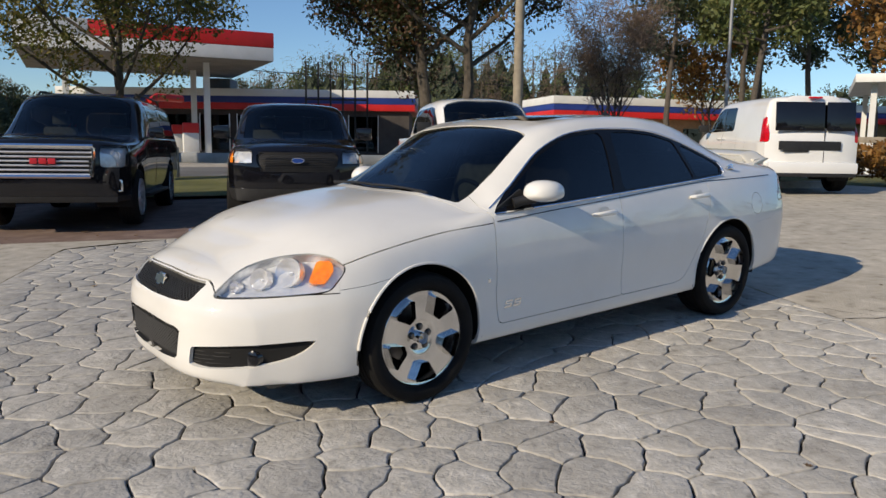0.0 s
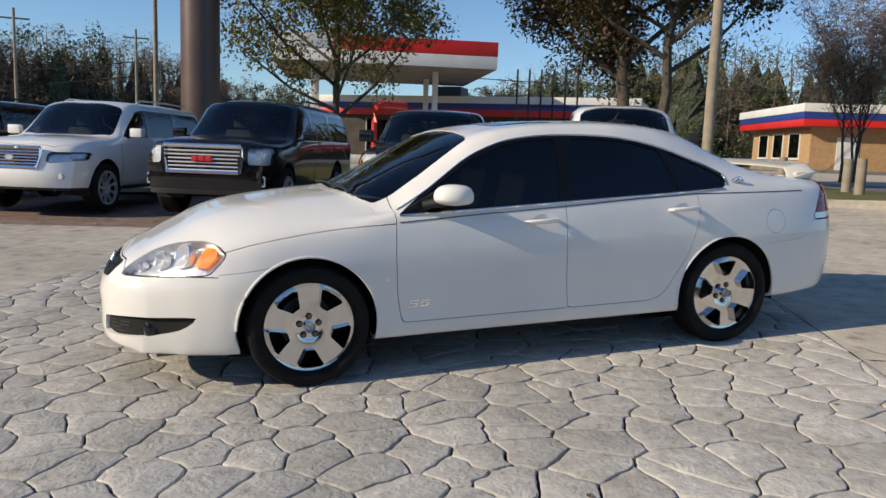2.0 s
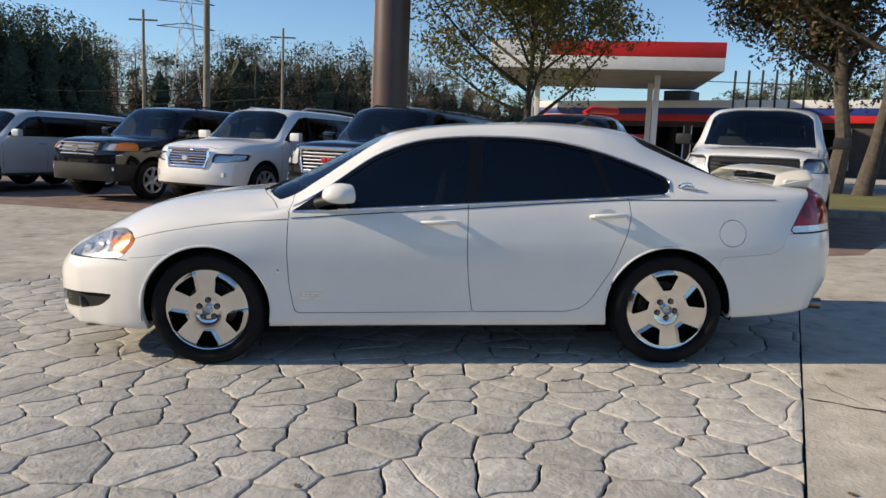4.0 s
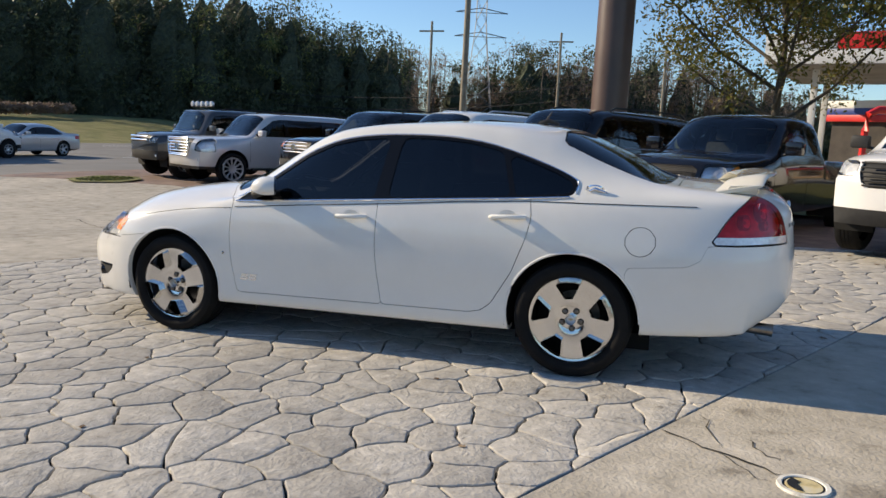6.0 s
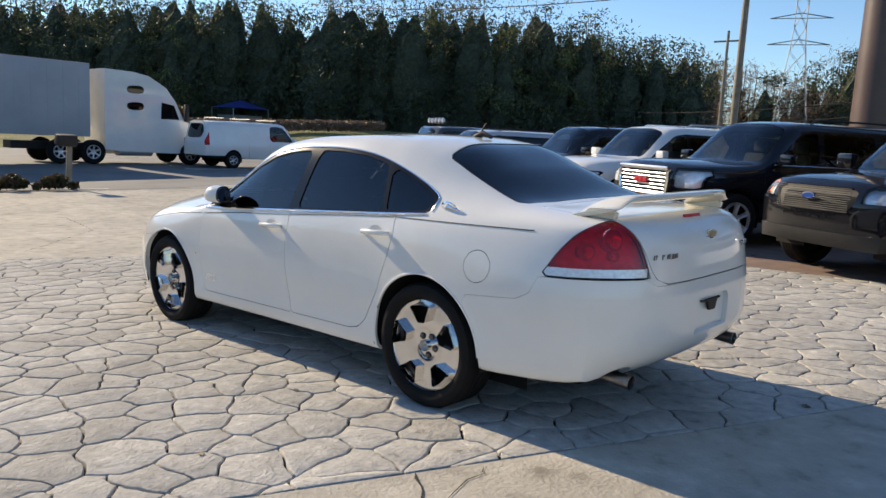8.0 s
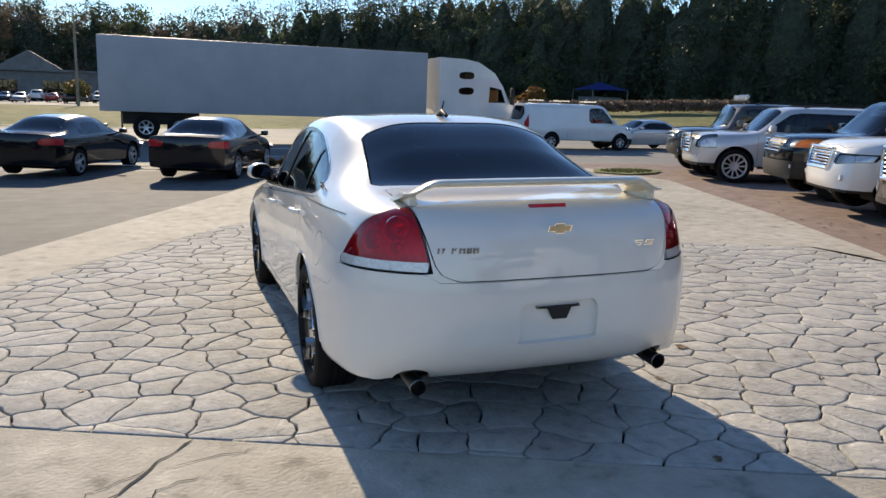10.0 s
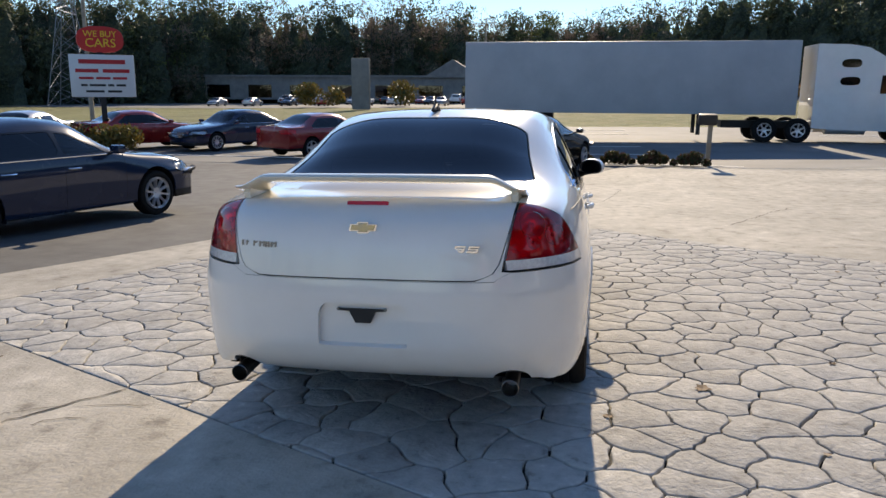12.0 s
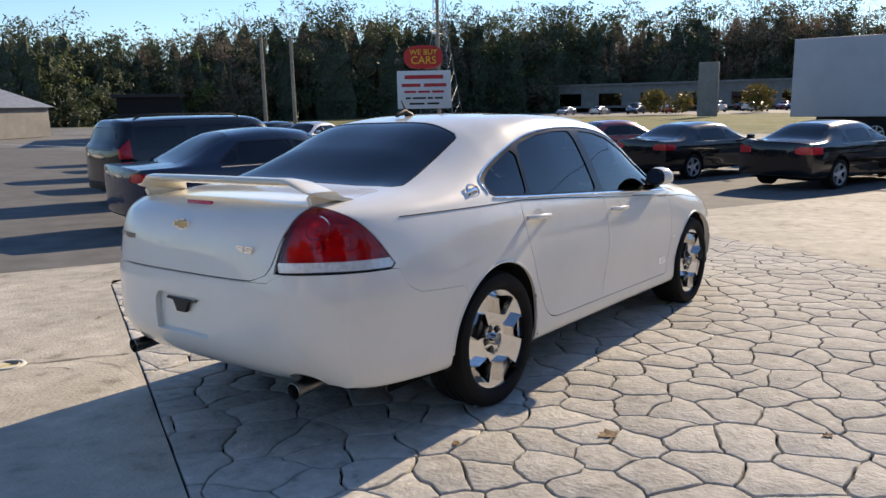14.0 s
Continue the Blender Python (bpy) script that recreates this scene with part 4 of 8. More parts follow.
    # bonnet: a clamshell down to the shoulder, its lip over the grille and the lamps
    rear_edge = both([(-2.7, 0.0), (-2.7, 1.0), (-0.895, 1.0), (-0.90, 0.84), (-0.985, 0.74), (-1.02, 0.655), (-1.10, 0.50), (-1.15, 0.30), (-1.165, 0.0)])
    rear_f = top_field(rear_edge)
    lip_z = lambda y: np.interp(np.abs(y), [0.0, 0.2, 0.42, 0.47, 0.52, 0.9], [0.703, 0.702, 0.697, 0.680, 0.645, 0.640])
    fender_z = spline([-1.95, -1.83, -1.686, -1.47, -1.171, -0.88], [0.735, 0.768, 0.805, 0.842, 0.876, 0.892])

    def bonnet(v):
        zb = np.where(v[:, 0] > -1.87, fender_z(v[:, 0]), lip_z(v[:, 1]))
        return np.minimum(rear_f(v), v[:, 2] - zb)
    hood, body = take(body, bonnet, 0.0026, lambda c: c[:, 2] > 0.55)
    def boot(v):
        z, a = v[:, 2], np.abs(v[:, 1])
        yt = np.interp(z, [0.778, 0.79, 0.815, 0.85, 1.0, 1.09], [0.44, 0.495, 0.53, 0.545, 0.585, 0.60])
        return np.minimum(np.minimum(yt - a, z - 0.779), v[:, 0] - 1.945)
    lid, body = take(body, boot, 0.0025, lambda c: c[:, 0] > 1.85)
    # doors
    fd = [(-0.888, 1.2), (-0.905, 0.85), (-0.912, 0.71), (-0.905, 0.5), (-0.88, 0.345), (-0.86, 0.322), (0.2, 0.328), (0.178, 0.51), (0.168, 0.69), (0.18, 1.2)]
    rd = [(0.2, 0.328), (0.78, 0.332), (0.86, 0.35), (0.92, 0.395), (1.05, 0.60), (1.13, 0.80), (1.158, 0.92), (1.148, 0.99), (1.115, 1.2), (0.18, 1.2), (0.168, 0.69), (0.178, 0.51)]
    doors_f, body = take(body, side_field(fd), 0.0022, lambda c: (np.abs(c[:, 1]) > 0.6) & (c[:, 2] < 1.02))
    doors_r, body = take(body, side_field(rd), 0.0022, lambda c: (np.abs(c[:, 1]) > 0.6) & (c[:, 2] < 1.045))
    # bumpers
    def rear_b(v):
        a = np.abs(v[:, 1])
        zt = np.where(a < 0.556, 0.774, np.interp(v[:, 0], [1.7, 2.02, 2.09, 2.13], [0.668, 0.69, 0.725, 0.808]))
        return np.minimum(v[:, 0] - 1.70, zt - v[:, 2])
    bump_r, body = take(body, rear_b, 0.0009, lambda c: c[:, 0] > 1.6)
    def front_b(v):
        zt = np.where(v[:, 0] > -1.90, np.interp(v[:, 0], [-1.9, -1.75, -1.5], [0.652, 0.664, 0.70]), lip_z(v[:, 1]))
        return np.minimum(-1.50 - v[:, 0], zt - v[:, 2])
    bump_f, body = take(body, front_b, 0.0012, lambda c: c[:, 0] < -1.4)
    # openings of the front bumper
    lower_g = [(-0.355, 0.475), (-0.18, 0.480), (0.0, 0.483), (0.18, 0.480), (0.355, 0.475), (0.374, 0.462), (0.336, 0.328), (0.318, 0.314), (0.17, 0.303), (0.0, 0.298), (-0.17, 0.303), (-0.318, 0.314), (-0.336, 0.328), (-0.374, 0.462)][::-1]
    gl_l, bump_f = take(bump_f, face_field(lower_g), 0, front_only)
    fog_o = smooth_loop([(0.462, 0.398), (0.60, 0.413), (0.72, 0.419), (0.822, 0.424), (0.812, 0.395), (0.786, 0.36), (0.75, 0.333), (0.68, 0.309), (0.577, 0.299), (0.445, 0.302), (0.432, 0.325), (0.448, 0.388)], 4)
    fo, fo2 = inside(fog_o), inside(fog_o[::-1])
    fogs, bump_f = take(bump_f, lambda v: np.maximum(fo(np.abs(v[:, 1]), v[:, 2]), fo2(np.abs(v[:, 1]), v[:, 2])), 0, front_only)
    # number plate recess and exhaust cut-outs of the rear bumper
    rear_only = lambda c: c[:, 0] > 2.1
    recess, bump_r = take(bump_r, face_field([(-0.192, 0.498), (0.178, 0.498), (0.183, 0.678), (-0.187, 0.678)]), 0, rear_only)
    for yc in (-0.60, 0.585):
        notch = [(yc + 0.078 * math.cos(a), 0.325 + 0.062 * math.sin(a)) for a in np.linspace(0, math.pi, 14)] + [(yc - 0.08, 0.2), (yc + 0.08, 0.2)]
        _, bump_r = take(bump_r, face_field(notch), 0, rear_only)
    sun_o = both([(-0.13, 0.0), (-0.125, 0.33), (-0.08, 0.38), (0.30, 0.375), (0.34, 0.33), (0.345, 0.0)])
    roofglass, body = take(body, top_field(sun_o), 0.003, lambda c: c[:, 2] > 1.3)
    left = lambda s: s.cut(-s.v[:, 1] - 0.0)[0]
    right = lambda s: s.cut(s.v[:, 1])[0]
    fuel = inside([(1.775 + 0.084 * math.cos(a), 0.815 + 0.08 * math.sin(a)) for a in np.linspace(0, 2 * math.pi, 40)[:-1]])
    cap, body = take(body, lambda v: fuel(v[:, 0], v[:, 2]), 0.0018, lambda c: c[:, 1] < -0.5)
    part("body", body.thick(0.02), PEARL, car, "pearl white body shell")
    part("fuel_door", cap.thick(0.006), PEARL, car)
    part("sunroof", roofglass.thick(0.006), GLASS, car, "dark glass sunroof")
    part("bonnet", hood.thick(0.014), PEARL, car)
    lid_ob = part("boot_lid", lid.thick(0.014), PEARL, car)
    bf = part("front_bumper", bump_f.thick(0.032), PEARL, car)
    br = part("rear_bumper", bump_r.thick(0.02), PEARL, car)
    # black inner skin behind all gaps
    inner = shellv.shifted(-0.022)
    for fld, wh in ((side_field([(x, z) for x, z in dlo]), upper), (top_field(screen), lambda c: c[:, 2] > 0.98), (top_field(backl), lambda c: c[:, 2] > 1.0)):
        _, inner = take(inner, fld, 0, wh)
    for fld, wh in ((tail, lambda c: c[:, 0] > 2.0), (diag, lambda c: (c[:, 0] < -1.7) & (np.abs(c[:, 1]) > 0.3)),
                    (face_field([(-0.192, 0.498), (0.178, 0.498), (0.183, 0.678), (-0.187, 0.678)]), rear_only)):
        _, inner = take(inner, fld, 0, wh)
    part("inner_structure", inner, DARK, car, "black inner body structure")
    part("underbody", grid(np.linspace(-2.2, 2.3, 12), np.linspace(-0.74, 0.74, 4), lambda x, y: (x, y, 0.21 + max(0, x - 1.0) * 0.07)), DARK, car)
    for ax in (-1.4, 1.4):
        for sy in (-1, 1):
            liner = [(0.405 * math.cos(a), 0.405 * math.sin(a)) for a in np.linspace(-0.2, math.pi + 0.2, 20)]
            part("wheel_arch_liner", grid(range(20), (0, 1), lambda i, k: (ax + liner[i][0], sy * (0.5 if k else 0.875), 0.35 + liner[i][1])), DARK, car)
            part("wheel_arch_back", grid((-0.42, 0.42), (0.1, 0.85), lambda a, z: (ax + a, sy * 0.5, z)), DARK, car)
    # doors with handles, glass and mirrors
    glass_f = [(-0.80, 0.975), (-0.555, 1.135), (-0.40, 1.237), (-0.21, 1.315), (-0.04, 1.35), (0.195, 1.366), (0.142, 0.995), (-0.39, 0.972)]
    glass_r = [(0.275, 1.367), (0.50, 1.362), (0.72, 1.34), (0.935, 1.292), (1.02, 1.037), (0.51, 1.017), (0.235, 1.003)]
    glass_q = [(0.975, 1.282), (1.11, 1.236), (1.27, 1.175), (1.365, 1.13), (1.385, 1.105), (1.375, 1.075), (1.35, 1.06), (1.05, 1.042)]
    for sy, half in ((-1, left), (1, right)):
        d1 = part("front_door", half(doors_f).thick(0.012), PEARL, car)
        d2 = part("rear_door", half(doors_r).thick(0.012), PEARL, car)
        pane = half(panes)
        gf, pane = take(pane, side_field(glass_f), 0.0)
        gr, pane = take(pane, side_field(glass_r), 0.0)
        gq, pane = take(pane, side_field(glass_q), 0.0)
        part("window_frame", pane.thick(0.02), PILLAR, car, "satin black window pillar and frame")
        part("front_window", gf.shifted(-0.006).thick(0.004), GLASS, d1, "dark tinted side window")
        part("rear_window", gr.shifted(-0.006).thick(0.004), GLASS, d2, "dark tinted side window")
        part("quarter_window", gq.shifted(-0.006).thick(0.004), GLASS, car, "dark tinted quarter window")
        # bright moulding under and round the glass
        low = [(-0.88, 0.937), (-0.39, 0.958), (0.20, 0.986), (0.51, 1.0), (1.08, 1.026), (1.37, 1.043)]
        fx, fz = [a for a, _ in low], [b for _, b in low]
        def on_skin(x, z):
            """The side's y at a place, from the body's own cross-section."""
            x = x - float(sedan_sweep(np.array(x), np.array(0.85), np.array(z)))
            c = catmull(np.stack([np.stack([fy(np.array([x])), fzz(np.array([x]))], -1) for fy, fzz in curves], 1), 7)[0][8:]
            return sy * float(np.interp(-z, -c[:, 1], c[:, 0]))
        pts = [(x, on_skin(x, float(np.interp(x, fx, fz))) + sy * 0.003, float(np.interp(x, fx, fz))) for x in np.linspace(-0.88, 1.37, 60)]
        part("chrome_moulding", tube(pts, 0.0065, 6), CHROME, car)
        edge = smooth_loop(dlo, 3)
        edge = [q for q in edge if q[1] > np.interp(q[0], fx, fz) + 0.012]
        pts = [(q[0], on_skin(q[0], q[1]) + sy * 0.002, q[1]) for q in edge]
        pts = [pts[0]] + [tuple(np.mean([pts[i - 1], pts[i], pts[i + 1]], 0)) for i in range(1, len(pts) - 1)] + [pts[-1]]
        part("upper_moulding", tube(pts, 0.005, 6), CHROME, car)
        # shoulder pinstripe
        st = [(-1.83, 0.765), (-1.54, 0.825), (-1.29, 0.858), (-1.03, 0.882), (-0.88, 0.898), (-0.40, 0.928), (0.19, 0.96), (0.66, 0.99), (1.14, 1.013), (2.07, 1.012)]
        sx, sz = [a for a, _ in st], [b for _, b in st]
        pts = [(x, on_skin(x, float(np.interp(x, sx, sz))) + sy * 0.0012, float(np.interp(x, sx, sz))) for x in np.linspace(-0.88, 2.06, 110)]
        pts = [pts[0]] + [tuple(np.mean([pts[i - 1], pts[i], pts[i + 1]], 0)) for i in range(1, len(pts) - 1)] + [pts[-1]]
        part("shoulder_groove", tube(pts, 0.0028, 5), TRIM, car, "thin dark pinstripe along the shoulder")
        for d, hx, hz in ((d1, -0.002, 0.876), (d2, 1.015, 0.918)):
            yy = on_skin(hx, hz)
            part("door_handle_recess", moved(lathe([(0.0, 0.0), (0.03, 0.0), (0.052, 0.0)], 24), pose(hx + 0.0, yy + sy * 0.0012, hz + 0.004) @ Matrix.Diagonal((1.05, 1, 0.72, 1))), PEARL, d)
            pts = [(hx - 0.105, yy + sy * 0.004, hz - 0.004), (hx - 0.085, yy + sy * 0.028, hz), (hx, yy + sy * 0.036, hz + 0.003), (hx + 0.075, yy + sy * 0.03, hz + 0.003), (hx + 0.11, yy + sy * 0.006, hz + 0.002)]
            part("door_handle", tube(pts, [0.011, 0.014, 0.0145, 0.015, 0.012], 10), PEARL, d)
        # rolled lip round each wheel opening
        for ax in (-1.407, 1.402):
            lip = []
            for a in (np.linspace(-0.2, math.pi - 0.02, 40) if ax < 0 else np.linspace(0.02, math.pi + 0.2, 40)):
                lx, lz = ax + 0.390 * math.cos(a), 0.344 + 0.390 * math.sin(a)
                lip.append((lx, on_skin(lx, lz) - sy * 0.002, lz))
            lip = [lip[0]] + [tuple(np.mean([lip[k - 1], lip[k], lip[k + 1]], 0)) for k in range(1, len(lip) - 1)] + [lip[-1]]
            part("arch_lip", tube(lip, 0.0075, 8), PEARL, car)
        # mirror
        shell, cap, glass = mirror_shell(sy)
        mir = part("door_mirror", shell, PEARL, d1, "white mirror shell")
        part("mirror_back", cap, TRIM, mir, "black mirror bezel")
        part("mirror_glass", glass, GLASS, mir, "mirror glass")
        part("mirror_foot", tube([(-0.735, sy * 0.835, 0.985), (-0.69, sy * 0.86, 1.0), (-0.63, sy * 0.90, 1.012)], [0.03, 0.028, 0.03], 10), TRIM, mir)
        part("sail_plate", plate([(-0.86, 0.955), (-0.60, 0.972), (-0.60, 1.02), (-0.67, 1.06)], 0.012, "y", sy * 0.815 - 0.006), TRIM, d1)
        # badges on door and pillar
        bx, bz = -0.775, 0.43
        bar_badge(d1, bx, on_skin(bx, bz) + sy * 0.001, bz, 0.13, 0.04, sy)
        ex, ez = 1.505, 1.085
        ey = on_skin(ex, ez)
        em = part("roundel", moved(lathe([(0.030, 0.0), (0.037, -0.006), (0.044, 0.0)], 28), pose(ex, ey + sy * 0.004, ez, -28 * sy, 0, 0 if sy < 0 else 180) @ Matrix.Diagonal((1.25, 1, 0.85, 1))), CHROME, car, "chrome pillar roundel")
        part("leaping_bar", tube([(ex - 0.03, ey + sy * 0.01, ez - 0.006), (ex, ey + sy * 0.013, ez + 0.008), (ex + 0.068, ey + sy * 0.008, ez - 0.012)], [0.006, 0.011, 0.004], 8), CHROME, em)
        # side repeater on the wing
        part("wing_badge", moved(box(-0.009, 0.009, -0.003, 0.003, -0.012, 0.012, 0.002), pose(-0.965, on_skin(-0.965, 0.585), 0.585)), CHROME, car)
        # lamps
        tl = half(tails)
        red, clear = tl.cut(tl.v[:, 2] - 0.857)
        lamp = part("tail_lamp", red, RED_GLASS, car, "red tail lamp with clear lower strip")
        lamp.visible_shadow = False
        part("reversing_lens", clear.thick(0.05), LAMP_CLEAR, lamp)
        deep = red.shifted(-0.042)
        part("lamp_bowl", deep, TAIL_BOWL, lamp, "faceted red reflector")
        part("lamp_wall", rim_of(red, 0.0, 0.044), TAIL_BOWL, lamp)
        tn = deep.normals()
        for dy, dz, r in ((0.655, 0.985, 0.052), (0.735, 0.945, 0.042), (0.665, 0.895, 0.026)):
            i = np.argmin((np.abs(deep.v[:, 1]) - dy) ** 2 + (deep.v[:, 2] - dz) ** 2)
            ax = (Vector(tn[i]) * 0.6 + Vector((0.5, 0, 0))).normalized()
            tw = Matrix.Translation(Vector(deep.v[i])) @ Vector((-1, 0, 0)).rotation_difference(ax).to_matrix().to_4x4()
            cup = part("lamp_cup", moved(lathe([(0.0, 0.002), (r * 0.5, -0.002), (r * 0.85, -0.012), (r, -0.022), (r * 1.05, -0.022), (r * 1.07, 0.01)], 28, "x"), tw), LAMP_CHROME, lamp)
            part("bulb", moved(lathe([(0.0, -0.016), (r * 0.2, -0.012), (r * 0.26, 0.004)], 12, "x"), tw), LAMP_CLEAR, cup)
        part("lamp_seal", tube_rim(tl, 0.004), TRIM, lamp)
        hl = half(heads)
        lens = part("head_lamp", hl.shifted(-0.002), LENS, car, "clear headlamp with amber corner")
        lens.visible_shadow = False
        bowl = hl.shifted(-0.05)
        q = 0.7 * (bowl.v[:, 0] + np.abs(bowl.v[:, 1]))
        part("reflector", bowl, REFLECTOR, lens, "chromed reflector")
        near = hl.shifted(-0.014)
        qa, za = 0.7 * (near.v[:, 0] + np.abs(near.v[:, 1])), near.v[:, 2]
        amber, _ = near.cut(np.minimum(np.minimum(qa + 0.852 - 0.25 * (za - 0.73), -0.75 - 0.55 * np.abs(za - 0.745) - qa), np.minimum(za - 0.684, 0.783 - za)))
        part("corner_lens", amber.thick(0.03), AMBER, lens, "amber corner lens")
        part("lamp_surround", rim_of(hl, 0.0, 0.05), REFLECTOR, lens)
        bn = bowl.normals()
        for cq, cz, r in ((-1.20, 0.668, 0.028), (-1.10, 0.694, 0.052), (-0.965, 0.722, 0.068)):
            k = np.argmin((q - cq) ** 2 + (bowl.v[:, 2] - cz) ** 2)
            ax = (Vector(bn[k]) * 0.55 + Vector((-0.75, sy * 0.3, 0.0))).normalized()
            tw = Vector((-1, 0, 0)).rotation_difference(ax).to_matrix().to_4x4()
            cup = lathe([(0.001, 0.010), (r * 0.45, 0.004), (r * 0.8, -0.012), (r * 0.97, -0.026), (r * 1.03, -0.027), (r * 1.05, -0.014), (r * 1.06, 0.01)], 30, "x")
            pj = part("projector", moved(cup, Matrix.Translation(Vector(bowl.v[k]) + ax * 0.006) @ tw), LAMP_CHROME, lens)
            part("bulb", moved(lathe([(0.0, -0.016), (r * 0.10, -0.014), (r * 0.14, 0.0), (r * 0.14, 0.012)], 14, "x"), Matrix.Translation(Vector(bowl.v[k]) + ax * 0.008) @ tw), LAMP_CLEAR, pj)
        fg = half(fogs)
        fb = part("fog_lamp_recess", fg.shifted(-0.024), TRIM, bf, "black fog lamp recess")
        part("fog_lamp", moved(lathe([(0.0, -0.012), (0.03, -0.01), (0.045, 0.0), (0.05, 0.03)], 24, "x"), pose(front_x(sy * 0.66, 0.35) + 0.036, sy * 0.655, 0.346, 0, 0, sy * -24)), BLACK, bf)
        mesh_bars(fb, fg.shifted(-0.022), 0.40, 0.60, sy)
        # exhaust tip
        yc = -0.60 if sy < 0 else 0.585
        tip = part("exhaust_tip", lathe([(0.030, 0.30), (0.034, 0.02), (0.037, 0.0), (0.034, -0.002), (0.031, 0.01), (0.028, 0.10), (0.0, 0.10)], 28, "x"), STEEL, car, m=pose(2.49, yc, 0.318, 0, 4, 0) @ Matrix.Diagonal((-1, 1, 1, 1)))
    # glass
    part("windscreen", ws.shifted(-0.003).thick(0.005), SCREEN, car, "green-tinted windscreen")
    rwo = part("rear_screen", rw.shifted(-0.003).thick(0.005), GLASS, car, "dark tinted rear screen")
    part("screen_seal", rim_of(rw, 0.0, 0.02), TRIM, rwo)
    part("cowl", grid(np.linspace(-0.66, 0.66, 24), (0, 1, 2), lambda y, k: (-1.165 + 0.13 * (abs(y) / 0.66) ** 2 + 0.035 * k, y, 1.012 - 0.05 * (abs(y) / 0.66) ** 2 + 0.012 * (k == 1))), TRIM, car)
    for y0, y1 in ((-0.52, 0.05), (0.02, 0.50)):
        pts = [(-1.10 + 0.02 * math.sin(t * 3), y0 + (y1 - y0) * t, 1.055 + 0.004 * math.sin(3.1 * t) - 0.02 * abs(y0 + (y1 - y0) * t)) for t in np.linspace(0, 1, 8)]
        part("wiper", tube(pts, 0.008, 6), TRIM, car)
    # grilles
    for s, nm in ((gl_u, "upper_grille"), (gl_l, "lower_grille")):
        g = part(nm, s.shifted(-0.042), TRIM, bf, "black mesh grille")
        part("grille_edge", rim_of(s, 0, 0.042), ALLOY if nm == "upper_grille" else TRIM, g)
        weave(g, s.shifted(-0.012))
    bow = [(-0.062, -0.016), (-0.022, -0.016), (-0.026, -0.027), (0.022, -0.027), (0.026, -0.016), (0.054, -0.016), (0.062, 0.016), (0.022, 0.016), (0.026, 0.027), (-0.022, 0.027), (-0.026, 0.016), (-0.054, 0.016)]
    eb = part("cross_emblem", plate(bow, 0.010, "x", 0.0, 0.002), GOLD, bf, "gold cross emblem with a chrome edge", m=pose(front_x(0, 0.652) - 0.004, 0, 0.652, 0, 24, 0))
    part("emblem_edge", plate([(a * 1.14, b * 1.2) for a, b in bow], 0.010, "x", 0.003), CHROME, eb)
    # boot furniture
    rb = part("cross_emblem", plate([(a * 0.86, b * 0.7) for a, b in bow], -0.010, "x", rear_x(0, 0.983) + 0.011, 0.004), GOLD, lid_ob, "gold cross emblem with a chrome edge", m=pose(0, 0, 0.983))
    part("emblem_edge", plate([(a * 0.95, b * 0.84) for a, b in bow], -0.012, "x", rear_x(0, 0.983) + 0.008), CHROME, rb)
    part("high_brake_lamp", moved(box(-0.006, 0.006, -0.088, 0.088, -0.016, 0.016, 0.004), pose(rear_x(0, 1.062) + 0.002, -0.008, 1.062, 0, -12, 0)), RED_LENS, lid_ob, "dark red high brake lamp")
    for i in range(6):
        yy = -0.535 + (0.0, 0.020, 0.056, 0.086, 0.116, 0.142)[i]
        w = (0.010, 0.028, 0.022, 0.024, 0.018, 0.024)[i]
        strokes = [[(0, 0), (0.007, 0), (0.009, 0.022), (0.002, 0.022)]]
        if i:
            strokes += [[(w - 0.007, 0), (w, 0), (w + 0.002, 0.022), (w - 0.005, 0.022)], [(0.008, 0.013), (w - 0.006, 0.013), (w - 0.005, 0.019), (0.009, 0.019)]]
        part("badge_bar", join(*[plate(q, -0.004, "x", rear_x(yy, 0.9) + 0.0065) for q in strokes]), STEEL, lid_ob, m=pose(0, yy, 0.895))
    bar_badge(lid_ob, rear_x(0.415, 0.905) + 0.010, 0.415, 0.905, 0.105, 0.026, 0)
    # spoiler: a wing blade on two end posts
    def blade(u, v):
        a = abs(u)
        e = min(1.0, max(0.0, (a - 0.47) / 0.15))
        zc = 1.154 + 0.010 * (1 - (a / 0.65) ** 2) - 0.058 * e * e * (3 - 2 * e)
        xc = 2.375 - 0.10 * (a / 0.62) ** 2.2 - 0.03 * e
        ch = 0.112 * (1 + 0.30 * e * e)
        t = v * 2 * math.pi
        return (xc + ch * math.cos(t), u, zc + 0.019 * (1 - 0.45 * e) * math.sin(t) * (1 + 0.3 * math.cos(t)) + (0.012 + 0.016 * e) * math.cos(t))
    us = np.linspace(-0.63, 0.63, 53)
    bl = grid(us, np.linspace(0, 1, 19), blade)
    ends = [Skin([blade(e, k / 18) for k in range(18)], [list(range(18)) if e > 0 else list(range(18))[::-1]]) for e in (-0.63, 0.63)]
    sp = part("spoiler", join(Skin(bl.v, [q[::-1] for q in bl.p]), *ends), CREAM, lid_ob, "cream white raised boot spoiler", angle=60)
    for sy in (-1, 1):
        foot = [(2.18, 1.082), (2.36, 1.072), (2.37, 1.10), (2.34, 1.128), (2.22, 1.122)]
        part("spoiler_foot", plate(foot, 0.03, "y", sy * 0.585 - 0.015, 0.005), CREAM, sp)
    # number plate recess
    rv = recess.shifted(-0.026)
    pr = part("plate_recess", rv.thick(-0.026), PEARL, br)
